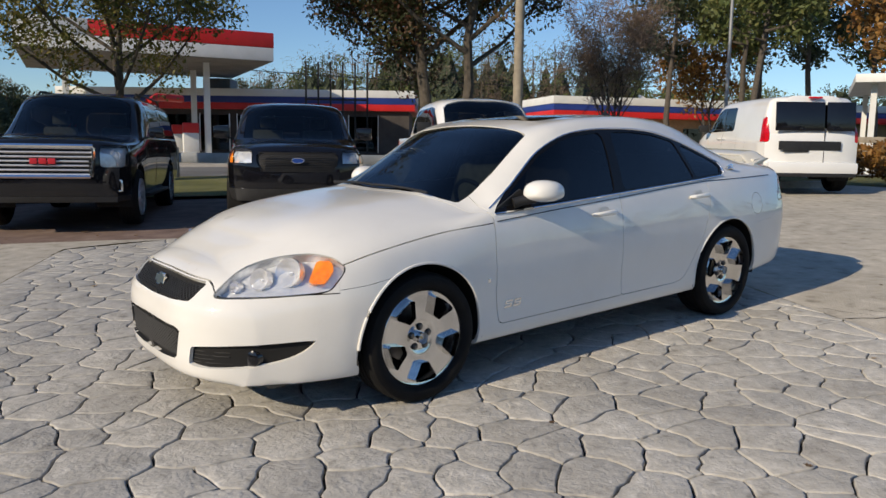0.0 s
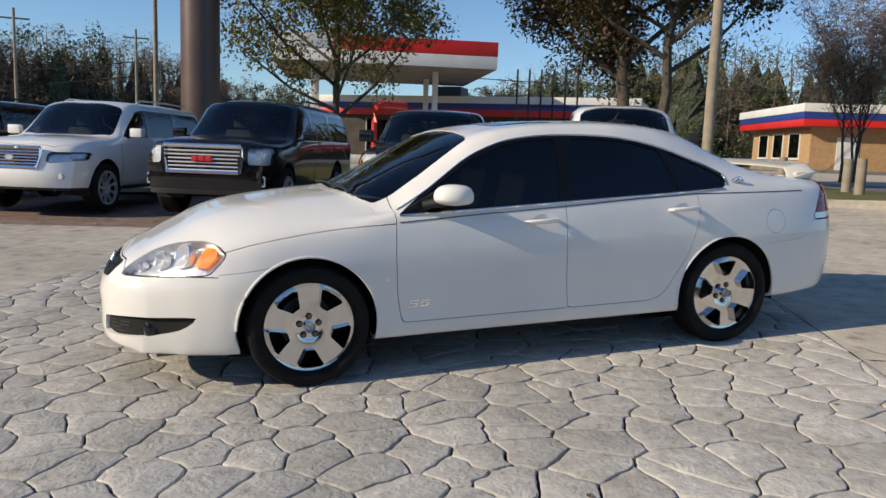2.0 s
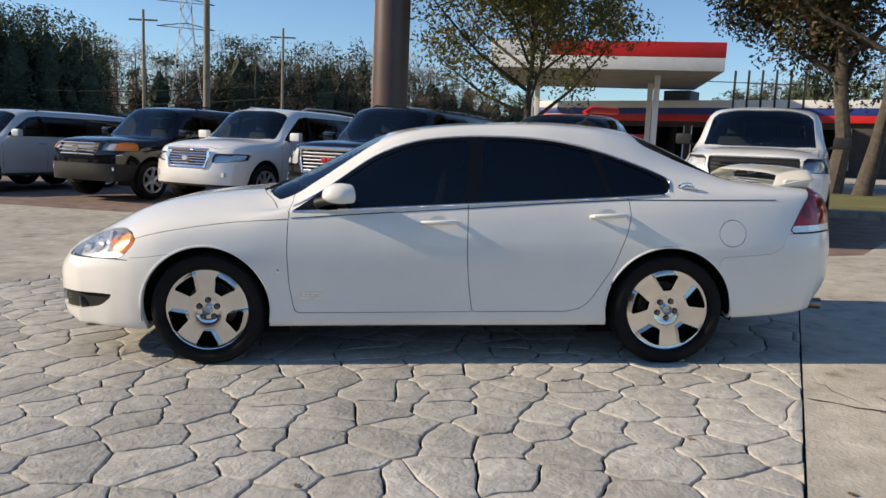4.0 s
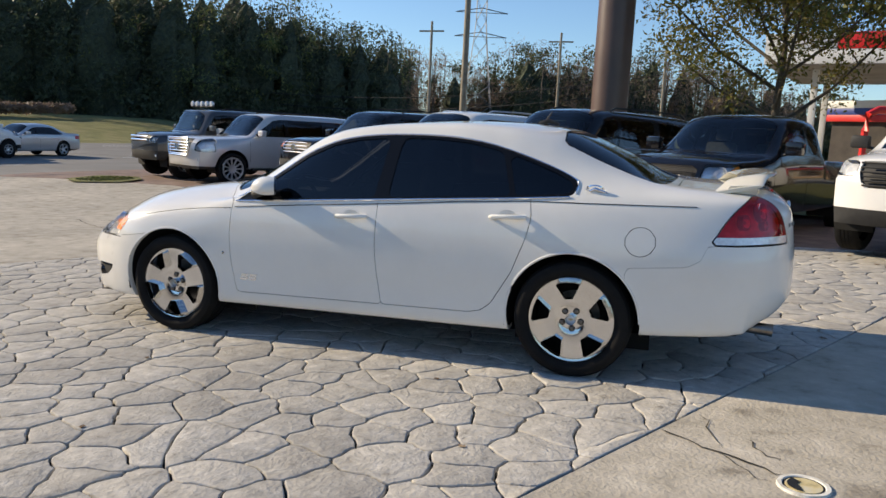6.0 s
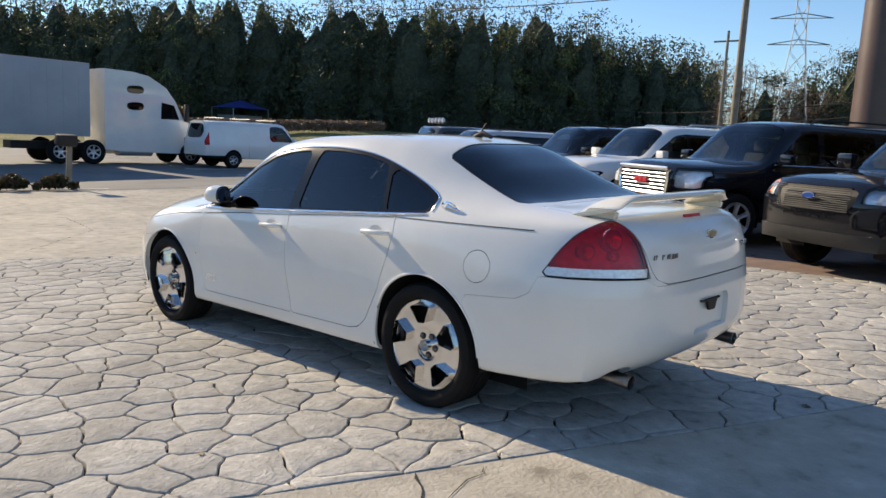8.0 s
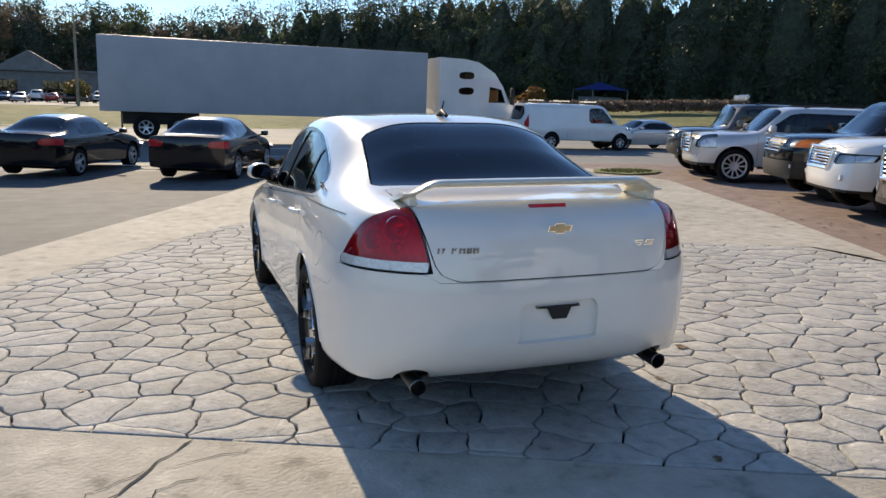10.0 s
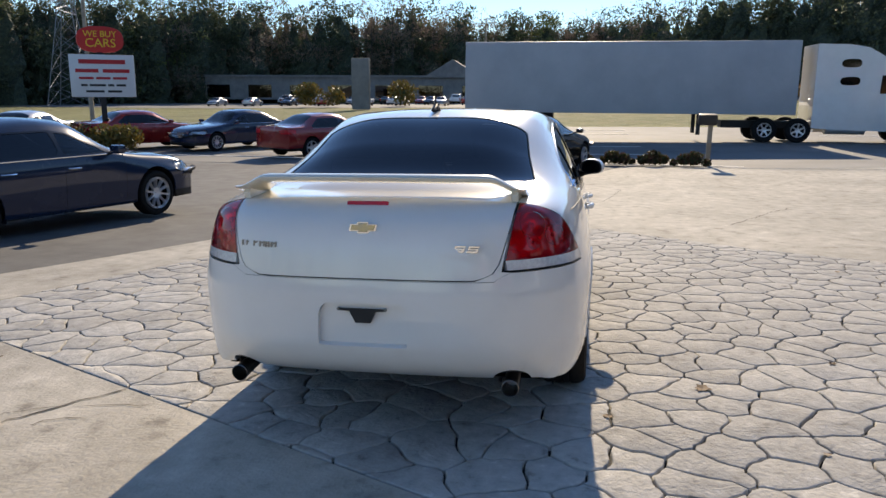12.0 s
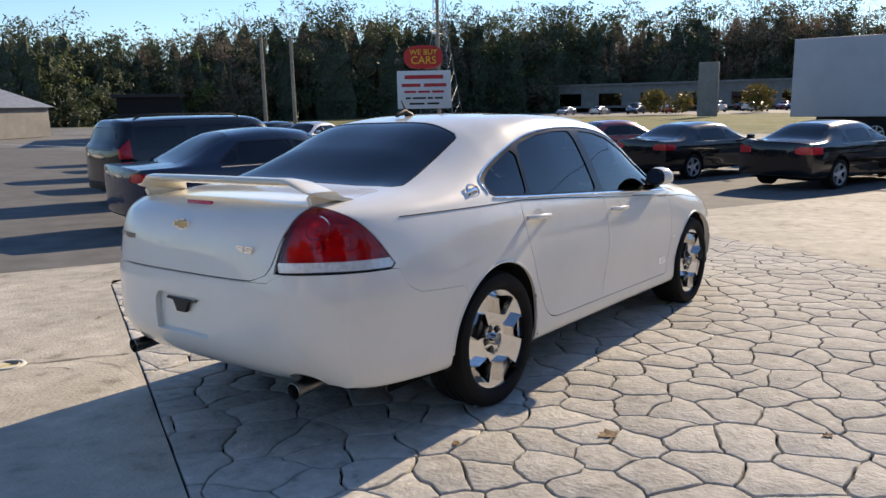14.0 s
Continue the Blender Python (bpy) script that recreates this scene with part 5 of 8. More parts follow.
    part("plate_bracket", plate([(-0.098, 0.655), (0.085, 0.655), (0.085, 0.648), (0.052, 0.646), (0.03, 0.598), (-0.032, 0.598), (-0.058, 0.646), (-0.098, 0.648)], -0.014, "x", rear_x(0, 0.63) - 0.004), TRIM, pr, "black plate light bracket")
    for yy in (-0.105, 0.09):
        part("screw", lathe([(0.0, rear_x(0, 0.65) - 0.006), (0.006, rear_x(0, 0.65) - 0.007), (0.007, rear_x(0, 0.65) - 0.02)], 10, "x"), STEEL, pr, m=pose(0, yy, 0.652))
    # antenna
    part("antenna", join(tube([(0.99, 0, 1.46), (1.05, 0, 1.487), (1.12, 0, 1.462)], [0.022, 0.017, 0.012], 10), tube([(1.03, 0, 1.485), (1.075, 0, 1.55)], [0.008, 0.003], 8)), TRIM, car, "black roof antenna")
    # wheels
    for x, y in ((-1.4035, -0.772), (1.4035, -0.772), (-1.4035, 0.772), (1.4035, 0.772)):
        car_wheel(car, x, y, 0.338, 0.342, {(-1.4035, -0.772): 36, (1.4035, -0.772): -5}.get((x, y), 12))
    # cabin
    for x, y in ((-0.25, -0.38), (-0.25, 0.38), (0.75, -0.36), (0.75, 0.36)):
        st = part("seat", box(x - 0.25, x + 0.22, y - 0.25, y + 0.25, 0.35, 0.62, 0.05), CLOTH, car)
        part("backrest", moved(box(-0.07, 0.07, -0.25, 0.25, 0.0, 0.62, 0.05), pose(x + 0.24, y, 0.58, 0, 14, 0)), CLOTH, st)
        part("headrest", moved(box(-0.05, 0.05, -0.13, 0.13, 0.0, 0.18, 0.04), pose(x + 0.40, y, 1.20, 0, 10, 0)), CLOTH, st)
    part("dashboard", box(-1.05, -0.70, -0.70, 0.70, 0.60, 0.95, 0.05), TRIM, car)
    for k in range(3):
        part("screen_writing", moved(box(-0.002, 0.002, -0.05, 0.05, -0.03, 0.03), pose(-0.62 + 0.05 * k, 0.20 + 0.17 * k, 1.245 - 0.02 * k, 0, -62, 8 * k)), PAPER, car)
    part("dash_paper", moved(box(-0.10, 0.10, -0.15, 0.15, 0.0, 0.003), pose(-0.84, 0.15, 0.955, 0, 6, 10)), PAPER, car)
    part("rear_tag", box(1.55, 1.555, -0.52, -0.40, 1.03, 1.075), PAPER, car)
    part("steering_wheel", moved(lathe([(0.17 + 0.014 * math.cos(a), 0.014 * math.sin(a)) for a in np.linspace(0, 2 * math.pi, 9)], 32, "x"), pose(-0.62, -0.38, 0.93, 0, -25, 0)), TRIM, car)
    part("parcel_shelf", grid((1.15, 1.75), (-0.6, 0.6), lambda x, y: (x, y, 1.02)), TRIM, car)
    return car


def rim_of(skin, out, depth):
    """Only the turned-in edge of a skin."""
    t = skin.thick(depth)
    return Skin(t.v, t.p[len(skin.p):]).tidy()


def tube_rim(skin, width):
    """A narrow flat band along the outer edge of a skin, a hair below it."""
    nv = skin.normals()
    seen = {(p[k], p[(k + 1) % len(p)]) for p in skin.p for k in range(len(p))}
    edge = [(i, j) for i, j in seen if (j, i) not in seen]
    mid = skin.v.mean(0)
    v, p = [], []
    for i, j in edge:
        n = len(v)
        for k in (i, j):
            inward = mid - skin.v[k]
            inward = inward - nv[k] * (inward @ nv[k])
            inward = inward / max(1e-6, np.linalg.norm(inward))
            v += [skin.v[k] + nv[k] * 0.0012, skin.v[k] + inward * width + nv[k] * 0.0012]
        p.append([n, n + 2, n + 3, n + 1])
    return Skin(np.array(v), p)


def mirror_shell(sy):
    """A door mirror swept back from the window's corner: its domed shell, the black back and the glass."""
    c, u, n, up = np.array((-0.59, -0.922, 1.036)), np.array((0.22, -0.975, 0.0)), np.array((-0.975, -0.22, 0.0)), np.array((0.0, 0.0, 1.0))
    m, rings = 28, []
    for d in (0.09995, 0.0993, 0.097, 0.090, 0.078, 0.060, 0.038, 0.015, -0.015, -0.050, -0.058):
        k = (1 - (d / 0.1) ** 2) ** 0.5 if d > 0 else 1 - 0.08 * (d / 0.058) ** 2
        ring = []
        for j in range(m):
            a = 2 * math.pi * j / m
            cs, sn = math.copysign(abs(math.cos(a)) ** 0.85, math.cos(a)), math.copysign(abs(math.sin(a)) ** 0.8, math.sin(a))
            ring.append(c + n * (d - 0.03 * cs * k * k) + u * 0.098 * k * cs + up * k * sn * (0.076 if sn > 0 else 0.046))
        rings.append(ring)
    def loft(rows, cap_last):
        v = [tuple(q) for r in rows for q in r]
        p = [[i * m + j, i * m + (j + 1) % m, (i + 1) * m + (j + 1) % m, (i + 1) * m + j] for i in range(len(rows) - 1) for j in range(m)]
        p.append(list(range((len(rows) - 1) * m, len(rows) * m)) if cap_last else list(range(m))[::-1])
        s = Skin(np.array(v), p)
        return s if sy < 0 else s.mirrored()
    back = np.mean(rings[-1], 0)
    inset = lambda f, d: [back + (q - back) * f - n * d for q in rings[-1]]
    return loft(rings, False), loft([inset(0.995, 0.0), inset(0.97, 0.006), inset(0.86, 0.004)], True), loft([inset(0.85, 0.0042), inset(0.83, 0.0062)], True)


def bar_badge(parent, x, y, z, w, h, sy):
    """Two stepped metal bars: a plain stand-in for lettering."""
    for k in (0, 1):
        o = -w / 2 + k * w * 0.52
        pts = [(o, -h / 2), (o + w * 0.40, -h / 2), (o + w * 0.46, 0.08 * h), (o + w * 0.13, 0.08 * h), (o + w * 0.15, 0.26 * h), (o + w * 0.48, 0.26 * h), (o + w * 0.50, h / 2), (o + w * 0.10, h / 2),
               (o + w * 0.04, -0.08 * h), (o + w * 0.36, -0.08 * h), (o + w * 0.34, -0.26 * h), (o + w * 0.0, -0.26 * h)]
        if sy == 0:
            part("badge_bar", plate(pts, -0.012, "x", 0), CHROME, parent, m=pose(x, y, z))
        else:
            part("badge_bar", plate([(a, b) for a, b in pts], 0.004 , "y", -0.003), CHROME, parent, m=pose(x, y, z, 0, 0, 0 if sy < 0 else 180))


def weave(parent, skin):
    """Crossing wires over a grille opening, one mesh."""
    from_v = skin.v
    y0, y1, z0, z1 = from_v[:, 1].min(), from_v[:, 1].max(), from_v[:, 2].min(), from_v[:, 2].max()
    ys = np.linspace(y0, y1, 60)
    bot = [float(from_v[np.abs(from_v[:, 1] - y) < 0.02, 2].min()) if (np.abs(from_v[:, 1] - y) < 0.02).any() else z0 for y in ys]
    top = [float(from_v[np.abs(from_v[:, 1] - y) < 0.02, 2].max()) if (np.abs(from_v[:, 1] - y) < 0.02).any() else z1 for y in ys]
    skins, step, h = [], 0.026, z1 - z0
    for sgn in (-1, 1):
        for c in np.arange(y0 - h, y1 + h, step):
            pts = []
            for t in np.linspace(0, 1, 7):
                z = z0 + h * t
                y = c + sgn * 1.5 * (z - (z0 + h / 2))
                if y0 < y < y1 and np.interp(y, ys, bot) <= z <= np.interp(y, ys, top):
                    dd = (from_v[:, 1] - y) ** 2 + (from_v[:, 2] - z) ** 2
                    near = np.argsort(dd)[:5]
                    wt = 1 / (dd[near] + 1e-5)
                    pts.append((float((from_v[near, 0] * wt).sum() / wt.sum()), y, z))
            if len(pts) > 1:
                skins.append(tube(pts, 0.0035, 4))
    if skins:
        part("grille_mesh", join(*skins), TRIM, parent)


def mesh_bars(parent, skin, ya, yb, sy):
    sk = []
    for k in range(5):
        z = 0.302 + 0.018 * k
        pts = []
        for y in np.linspace(ya, yb, 6):
            k = np.argmin((np.abs(skin.v[:, 1]) - y) ** 2 + (skin.v[:, 2] - z) ** 2)
            pts.append((float(skin.v[k, 0]), sy * y, z))
        sk.append(tube(pts, 0.003, 4))
    part("fog_mesh", join(*sk), TRIM, parent)


sedan = build_sedan()

# ---- parked vehicles ----


def road_wheel(parent, x, y, radius, rim_r, width, spokes, finish, z=None):
    """A plainer wheel with slim spokes."""
    ob = new("wheel")
    ob.parent = parent
    ob.matrix_basis = pose(x, y, radius if z is None else z, 0, 17 * x, 180 if y > 0 else 0)
    part("tyre", tyre(radius, rim_r, width, 40), RUBBER, ob)
    dish = lambda r: -width * (0.22 + 0.16 * min(1, r / rim_r))
    holes = [sector_hole(math.pi / 2 + 2 * math.pi * k / spokes, rim_r * 0.36, rim_r * 0.87, rim_r * 0.75 / spokes, rim_r * 2.0 / spokes) for k in range(spokes)]
    part("rim", pierced_disc(0.01, rim_r, holes, 0.04, dish, 14, 110), finish, ob, angle=35)
    part("hub_back", lathe([(0.0, 0.03), (rim_r * 0.98, 0.03)], 28), DARK, ob)
    return ob


def vehicle(name, label, category, paintwork, S, m, group=""):
    """A parked car, van or truck from its measures: it faces -x, its origin is between the axles on the ground."""
    car = thing(name, label, category, group, m=m)
    s, W, H, belt, zs = spline, S["W"], S["H"], S["belt"], S["sill"]
    xf, xr, xc, xt, xe, xg, hf, hr, zd = (S[k] for k in ("xf", "xr", "xc", "xt", "xe", "xg", "hf", "hr", "zd"))
    box_y = S.get("box", 0.8)
    X = [xf, xf + 0.1, (xf + xc) / 2, xc, xt, xt + 0.35, (xt + xe) / 2, xe, xg, max(xg + 0.02, xr)]
    z0 = s(X, [hf - 0.1, hf, (hf + hr) / 2 + 0.025, hr, H - 0.055, H - 0.012, H, H - 0.05, zd, zd - 0.02])
    zm = s(X, [hf - 0.11, hf - 0.01, (hf + hr) / 2 + 0.015, hr - 0.012, H - 0.075, H - 0.03, H - 0.015, H - 0.068, zd - 0.008, zd - 0.03])
    z1 = s([xf, xf + 0.15, xc - 0.05, xc + 0.12, xt + 0.16, xt + 0.5, xe - 0.1, xg, max(xg + 0.02, xr)], [hf - 0.17, hf - 0.06, hr - 0.05, hr - 0.02, H - 0.15, H - 0.11, H - 0.14, zd - 0.03, zd - 0.05])
    y1 = s([xf, xf + 0.3, xc, xt, (xt + xe) / 2, xe, xg, max(xg + 0.02, xr)], [0.80 * W, 0.86 * W, 0.86 * W, box_y * W, box_y * W, box_y * W * 0.985, 0.84 * W, 0.84 * W])
    tz = 0.955 * W
    y2 = s([xf, xf + 0.35, xc, 0, xg, xr + 0.03], [0.86 * W, 0.945 * W, tz, tz, tz, 0.92 * W])
    z2 = s([xf, xf + 0.3, xc, xc + 0.4, xe, max(xg, xe + 0.02), max(xg, xe + 0.02) + 0.3], [hf - 0.24, hf - 0.14, hr - 0.12, belt, belt + 0.02, min(belt + 0.03, zd - 0.05), min(belt + 0.03, zd - 0.05)])
    y3 = s([xf, xf + 0.35, xf + 0.8, 0, xr - 0.4, xr], [0.88 * W, 0.97 * W, W, 0.99 * W, W, 0.95 * W])
    z3 = lambda x: zs + (belt - zs) * 0.58 + 0 * x
    y4 = s([xf, xf + 0.35, xf + 0.8, 0, xr - 0.4, xr], [0.87 * W, 0.965 * W, 0.99 * W, 0.97 * W, 0.985 * W, 0.945 * W])
    z4 = lambda x: zs + 0.2 + 0 * x
    y5 = s([xf, xf + 0.4, 0, xr], [0.84 * W, 0.93 * W, 0.945 * W, 0.92 * W])
    z5 = s([xf, xf + 0.5, 0, xr - 0.5, xr], [zs + 0.0, zs + 0.0, zs + 0.02, zs + 0.05, zs + 0.1])
    y6 = lambda x: 0.84 * W + 0 * x
    z6 = lambda x: z5(x) - 0.02
    zero = lambda x: np.zeros_like(x)
    sw, nose = S.get("sweep", 0.14), S.get("nose", 0.0)

    def sweep(x, y, z):
        a = np.abs(y) / W
        wf = np.clip((xf + 0.8 - x) / 0.8, 0, 1) ** 1.5
        wr = np.clip((x - xr + 0.6) / 0.6, 0, 1) ** 1.5
        return wf * (sw * a ** 3 + nose * np.clip(z - 0.6, 0, 1)) - wr * (0.09 * a ** 3 + S.get("lean", 0.0) * np.clip(z - belt, 0, 2))
    step = S.get("step", 0.055)
    xs = np.unique(np.concatenate([np.arange(xf, xr, step), np.linspace(xe - 0.05, xg + 0.03, 5) if S["kind"] == "pickup" else [xr], [xr]]))
    xs = xs[(xs >= xf) & (xs <= xr)]
    body = hull(xs, [(zero, z0), (lambda x: 0.6 * y1(x), zm), (y1, z1), (y2, z2), (y3, z3), (y4, z4), (y5, z5), (y6, z6)], sweep, (S.get("bulge", 0.07), 0.05), n=4, rings=8)
    outer = lambda c: np.abs(c[:, 1]) > 0.55 * W
    for ax in (S["wf"], S["wr"]):
        r = S["R"] + S.get("archgap", 0.065)
        arch = [(ax + r * math.cos(a), S["R"] + 0.02 + r * math.sin(a)) for a in np.linspace(-0.3, math.pi + 0.3, 26)] + [(ax - r * 0.95, -0.2), (ax + r * 0.95, -0.2)]
        _, body = take(body, side_field(arch), 0, outer)
    raw = body
    dl, du = S.get("dr", xe - 0.1), S.get("du", xe - 0.18)
    dlo = [(xc + 0.30, belt + 0.03), (xt + 0.17, H - 0.205), (xt + 0.42, H - 0.165), (du, H - 0.175), (du + 0.06, H - 0.21), (dl, belt + 0.07), (dl - 0.05, belt + 0.03)]
    if S.get("only_front"):
        dlo = [(xc + 0.30, belt + 0.03), (xt + 0.17, H - 0.205), (xt + 0.42, H - 0.165), (S["only_front"], H - 0.18), (S["only_front"], belt + 0.03)]
    up = lambda c: (np.abs(c[:, 1]) > 0.6 * W) & (c[:, 2] > belt - 0.1)
    panes, body = take(body, side_field(dlo), 0.0, up)
    screen = both([(xc + 0.03, 0.0), (xc + 0.06, 0.5 * W), (xc + 0.17, 0.80 * W), (xt + 0.02, box_y * W * 0.90), (xt - 0.03, box_y * W * 0.8), (xt - 0.05, 0.0)])
    ws, body = take(body, top_field(screen), 0.004, lambda c: c[:, 2] > hr - 0.06)
    if S["kind"] == "sedan":
        rg = both([(xe + 0.02, 0.0), (xe + 0.04, box_y * W * 0.8), (xg - 0.06, 0.70 * W), (xg - 0.02, 0.5 * W), (xg - 0.015, 0.0)])
        rfield, rwhere = top_field(rg), lambda c: (c[:, 2] > zd) & (c[:, 0] > xe - 0.1)
    else:
        rg = [(-0.70 * W, belt + 0.06), (0.70 * W, belt + 0.06), (0.64 * W, H - 0.19), (-0.64 * W, H - 0.19)]
        rfield, rwhere = face_field(rg), lambda c: (c[:, 0] > xe - 0.12) & (c[:, 2] > belt)
    rw, body = take(body, rfield, 0.004, rwhere)
    a0, a1, b0, b1 = S["head"]
    hp = [(a0, b0), (a1, b0 + S.get("head_up", 0.0)), (a1, b1), (a0, b1 - S.get("head_drop", 0.0))]
    hfld = inside(hp)
    heads, body = take(body, lambda v: hfld(np.abs(v[:, 1]), v[:, 2]), 0.003, lambda c: c[:, 0] < xf + S.get("head_deep", 0.5))
    a0, a1, b0, b1 = S["tail"]
    tfld = inside([(a0, b0), (a1, b0), (a1, b1), (a0, b1)])
    tails, body = take(body, lambda v: tfld(np.abs(v[:, 1]), v[:, 2]), 0.003, lambda c: c[:, 0] > xr - S.get("tail_deep", 0.28))
    gw, ga, gb, bars, gmat = S["grille"]
    gk = S.get("gtaper", 0.9)
    gr, body = take(body, face_field([(-gw * gk, ga), (gw * gk, ga), (gw, (ga + gb) / 2), (gw, gb), (-gw, gb), (-gw, (ga + gb) / 2)]), 0, lambda c: c[:, 0] < xf + 0.3)
    lip = S.get("lip", 0)
    if lip:
        low, body = take(body, lambda v: lip - v[:, 2], 0.002, lambda c: (c[:, 0] < S["wf"] - 0.3) | (c[:, 0] > S["wr"] + 0.3))
        for nm, q in zip(("front_valance", "rear_valance"), low.cut(-low.v[:, 0])):
            if q.p:
                part(nm, q.thick(0.02), TRIM, car)
    # bonnet and door seams
    bon = both([(xf + 0.10, 0.0), (xf + 0.14, 0.6 * W), (xf + 0.3, 0.80 * W), (xc, 0.82 * W), (xc + 0.02, 0.5 * W), (xc - 0.02, 0.0)])
    hood, body = take(body, top_field(bon), 0.003, lambda c: (c[:, 2] > hf - 0.16) & (c[:, 0] < xc + 0.05))
    for k, q in enumerate(pieces(body)):
        part("body" if k == 0 else "body_panel", q.thick(0.02), paintwork, car)
    part("bonnet", hood.thick(0.015), paintwork, car)
    lines = S["doors"]
    for sy in (-1, 1):
        half = (lambda k: k.cut(k.v[:, 1] * sy)[0])
        near = raw.v[raw.v[:, 1] * sy > 0.3 * W]
        on = lambda x, z: near[np.argmin((near[:, 0] - x) ** 2 + (near[:, 2] - z) ** 2), 1]
        pane = half(panes)
        for k in range(len(S["panes"])):
            p0, p1 = S["panes"][k]
            g, pane = take(pane, lambda v: np.minimum(np.minimum(v[:, 0] - p0, p1 - v[:, 0]), inside(dlo)(v[:, 0], v[:, 2]) - 0.022))
            if g.p:
                part("side_window", g.shifted(-0.006).thick(0.004), GLASS if k else GLASS_LIGHT, car)
        if pane.p:
            part("window_frame", pane.thick(0.015), BLACK, car)
        if S.get("chrome_line"):
            part("window_moulding", tube([(x, on(x, belt + 0.02) + sy * 0.004, belt + 0.02) for x in np.linspace(xc + 0.35, dl - 0.05, 16)], 0.008, 5), CHROME, car)
        for x in lines:
            zz = np.linspace(zs + 0.06, belt, 9)
            part("door_gap", tube([(x, on(x, z) - sy * 0.001, z) for z in zz], 0.004, 4), DARK, car)
        for x in S["handles"]:
            y = on(x, belt - 0.13)
            part("door_handle", tube([(x - 0.1, y, belt - 0.13), (x - 0.07, y + sy * 0.03, belt - 0.13), (x + 0.07, y + sy * 0.03, belt - 0.128), (x + 0.1, y, belt - 0.128)], 0.013, 6), S.get("handle_mat", paintwork), car)
        mx, my = xc + 0.42, sy * (W + 0.13)
        mw, mh = S.get("mirror", (0.11, 0.08))
        part("door_mirror", box(mx - 0.07, mx + 0.07, my - mw, my + mw, belt + 0.03, belt + 0.03 + 2 * mh, 0.035), S.get("mirror_mat", paintwork), car)
        part("mirror_arm", tube([(mx, sy * W * 0.93, belt + 0.02), (mx, my, belt + 0.07)], 0.022, 6), TRIM, car)
        hl = half(heads)
        if hl.p:
            lamp = part("head_lamp", hl.shifted(-0.003), LENS, car, "clear headlamp")
            lamp.visible_shadow = False
            back = hl.shifted(-0.05)
            if S.get("amber"):
                am, back = back.cut(np.abs(back.v[:, 1]) - S["amber"])
                if am.p:
                    part("corner_lens", am.shifted(0.03), AMBER, lamp)
            part("reflector", back, REFLECTOR, lamp)
            c = hl.v.mean(0)
            part("projector", moved(lathe([(0.0, 0.0), (0.03, 0.01), (0.05, 0.0), (0.07, -0.02)], 16, "x"), pose(c[0] + 0.02, c[1] - sy * 0.03, c[2])), REFLECTOR, lamp)
            part("lamp_housing", hl.shifted(-0.085), TRIM, lamp)
            part("lamp_edge", rim_of(hl, 0, 0.06), TRIM, lamp)
        tl = half(tails)
        if tl.p:
            part("tail_lamp", tl.thick(0.04), RED_LENS, car, "red tail lamp")
        if S.get("fog"):
            fy, fz = S["fog"]
            x = xf + 0.16 * (fy / W) ** 3 - S.get("bulge", 0.07) * 0.7
        if S.get("fog") and S.get("fog_box"):
            bz = part("fog_lamp", moved(join(*[box(-0.02, 0.04, a - 0.012, b + 0.012, c - 0.012, d + 0.012, 0.008) for a, b, c, d in ((-0.14, 0.14, 0.07, 0.07), (-0.14, 0.14, -0.07, -0.07), (-0.14, -0.14, -0.07, 0.07), (0.14, 0.14, -0.07, 0.07))]), pose(x + 0.02, sy * fy, fz, 0, 0, sy * -12)), CHROME, car, "chrome fog lamp bezel")
            part("fog_lens", moved(box(0.0, 0.03, -0.07, 0.07, -0.05, 0.05, 0.01), pose(x + 0.02, sy * fy, fz, 0, 0, sy * -12)), LAMP_CLEAR, bz)
        elif S.get("fog"):
            part("fog_lamp", moved(lathe([(0.0, -0.006), (0.04, -0.004), (0.05, 0.008), (0.055, 0.05)], 16, "x"), pose(x + 0.04, sy * fy, fz)), LAMP_CLEAR, car)
        if S.get("rails"):
            x0, x1 = xt + 0.5, xe - 0.25
            part("roof_rail", tube([(x0, sy * 0.70 * W, H - 0.04), (x0 + 0.15, sy * 0.70 * W, H + 0.02), ((x0 + x1) / 2, sy * 0.70 * W, H + 0.035), (x1 - 0.15, sy * 0.69 * W, H + 0.015), (x1, sy * 0.69 * W, H - 0.05)], 0.018, 6), S.get("rail_mat", TRIM), car)
        if S.get("board"):
            part("running_board", box(S["wf"] + S["R"] + 0.15, S["wr"] - S["R"] - 0.15, *sorted((sy * (W - 0.16), sy * (W + 0.03))), zs - 0.04, zs + 0.02, 0.015), TRIM, car)
        for ax in (S["wf"], S["wr"]):
            r = S["R"] + 0.075
            part("wheel_arch_liner", grid(np.linspace(-0.3, math.pi + 0.3, 13), (0.5, 0.96), lambda a, k: (ax + r * math.cos(a), sy * W * k, S["R"] + 0.02 + r * math.sin(a))), DARK, car)
    part("windscreen", ws.shifted(-0.003).thick(0.005), S.get("glass", GLASS_LIGHT), car)
    part("rear_screen", rw.shifted(-0.003).thick(0.005), GLASS, car)
    g = part("grille", gr.shifted(-0.03).thick(-0.03), TRIM, car)
    gx = gr.v[:, 0].min() if gr.p else xf
    edge = lambda y: gx + sw * (abs(y) / W) ** 3 * 0.9 + 0.004
    for k in range(bars):
        z = ga + (gb - ga) * (k + 0.5) / bars
        w = gw * (0.95 if z > (ga + gb) / 2 else 0.9)
        part("grille_bar", tube([(edge(y) + nose * max(0, z - 0.6), y, z) for y in np.linspace(-w, w, 7)], S.get("bar_r", 0.014), 6), gmat, g)
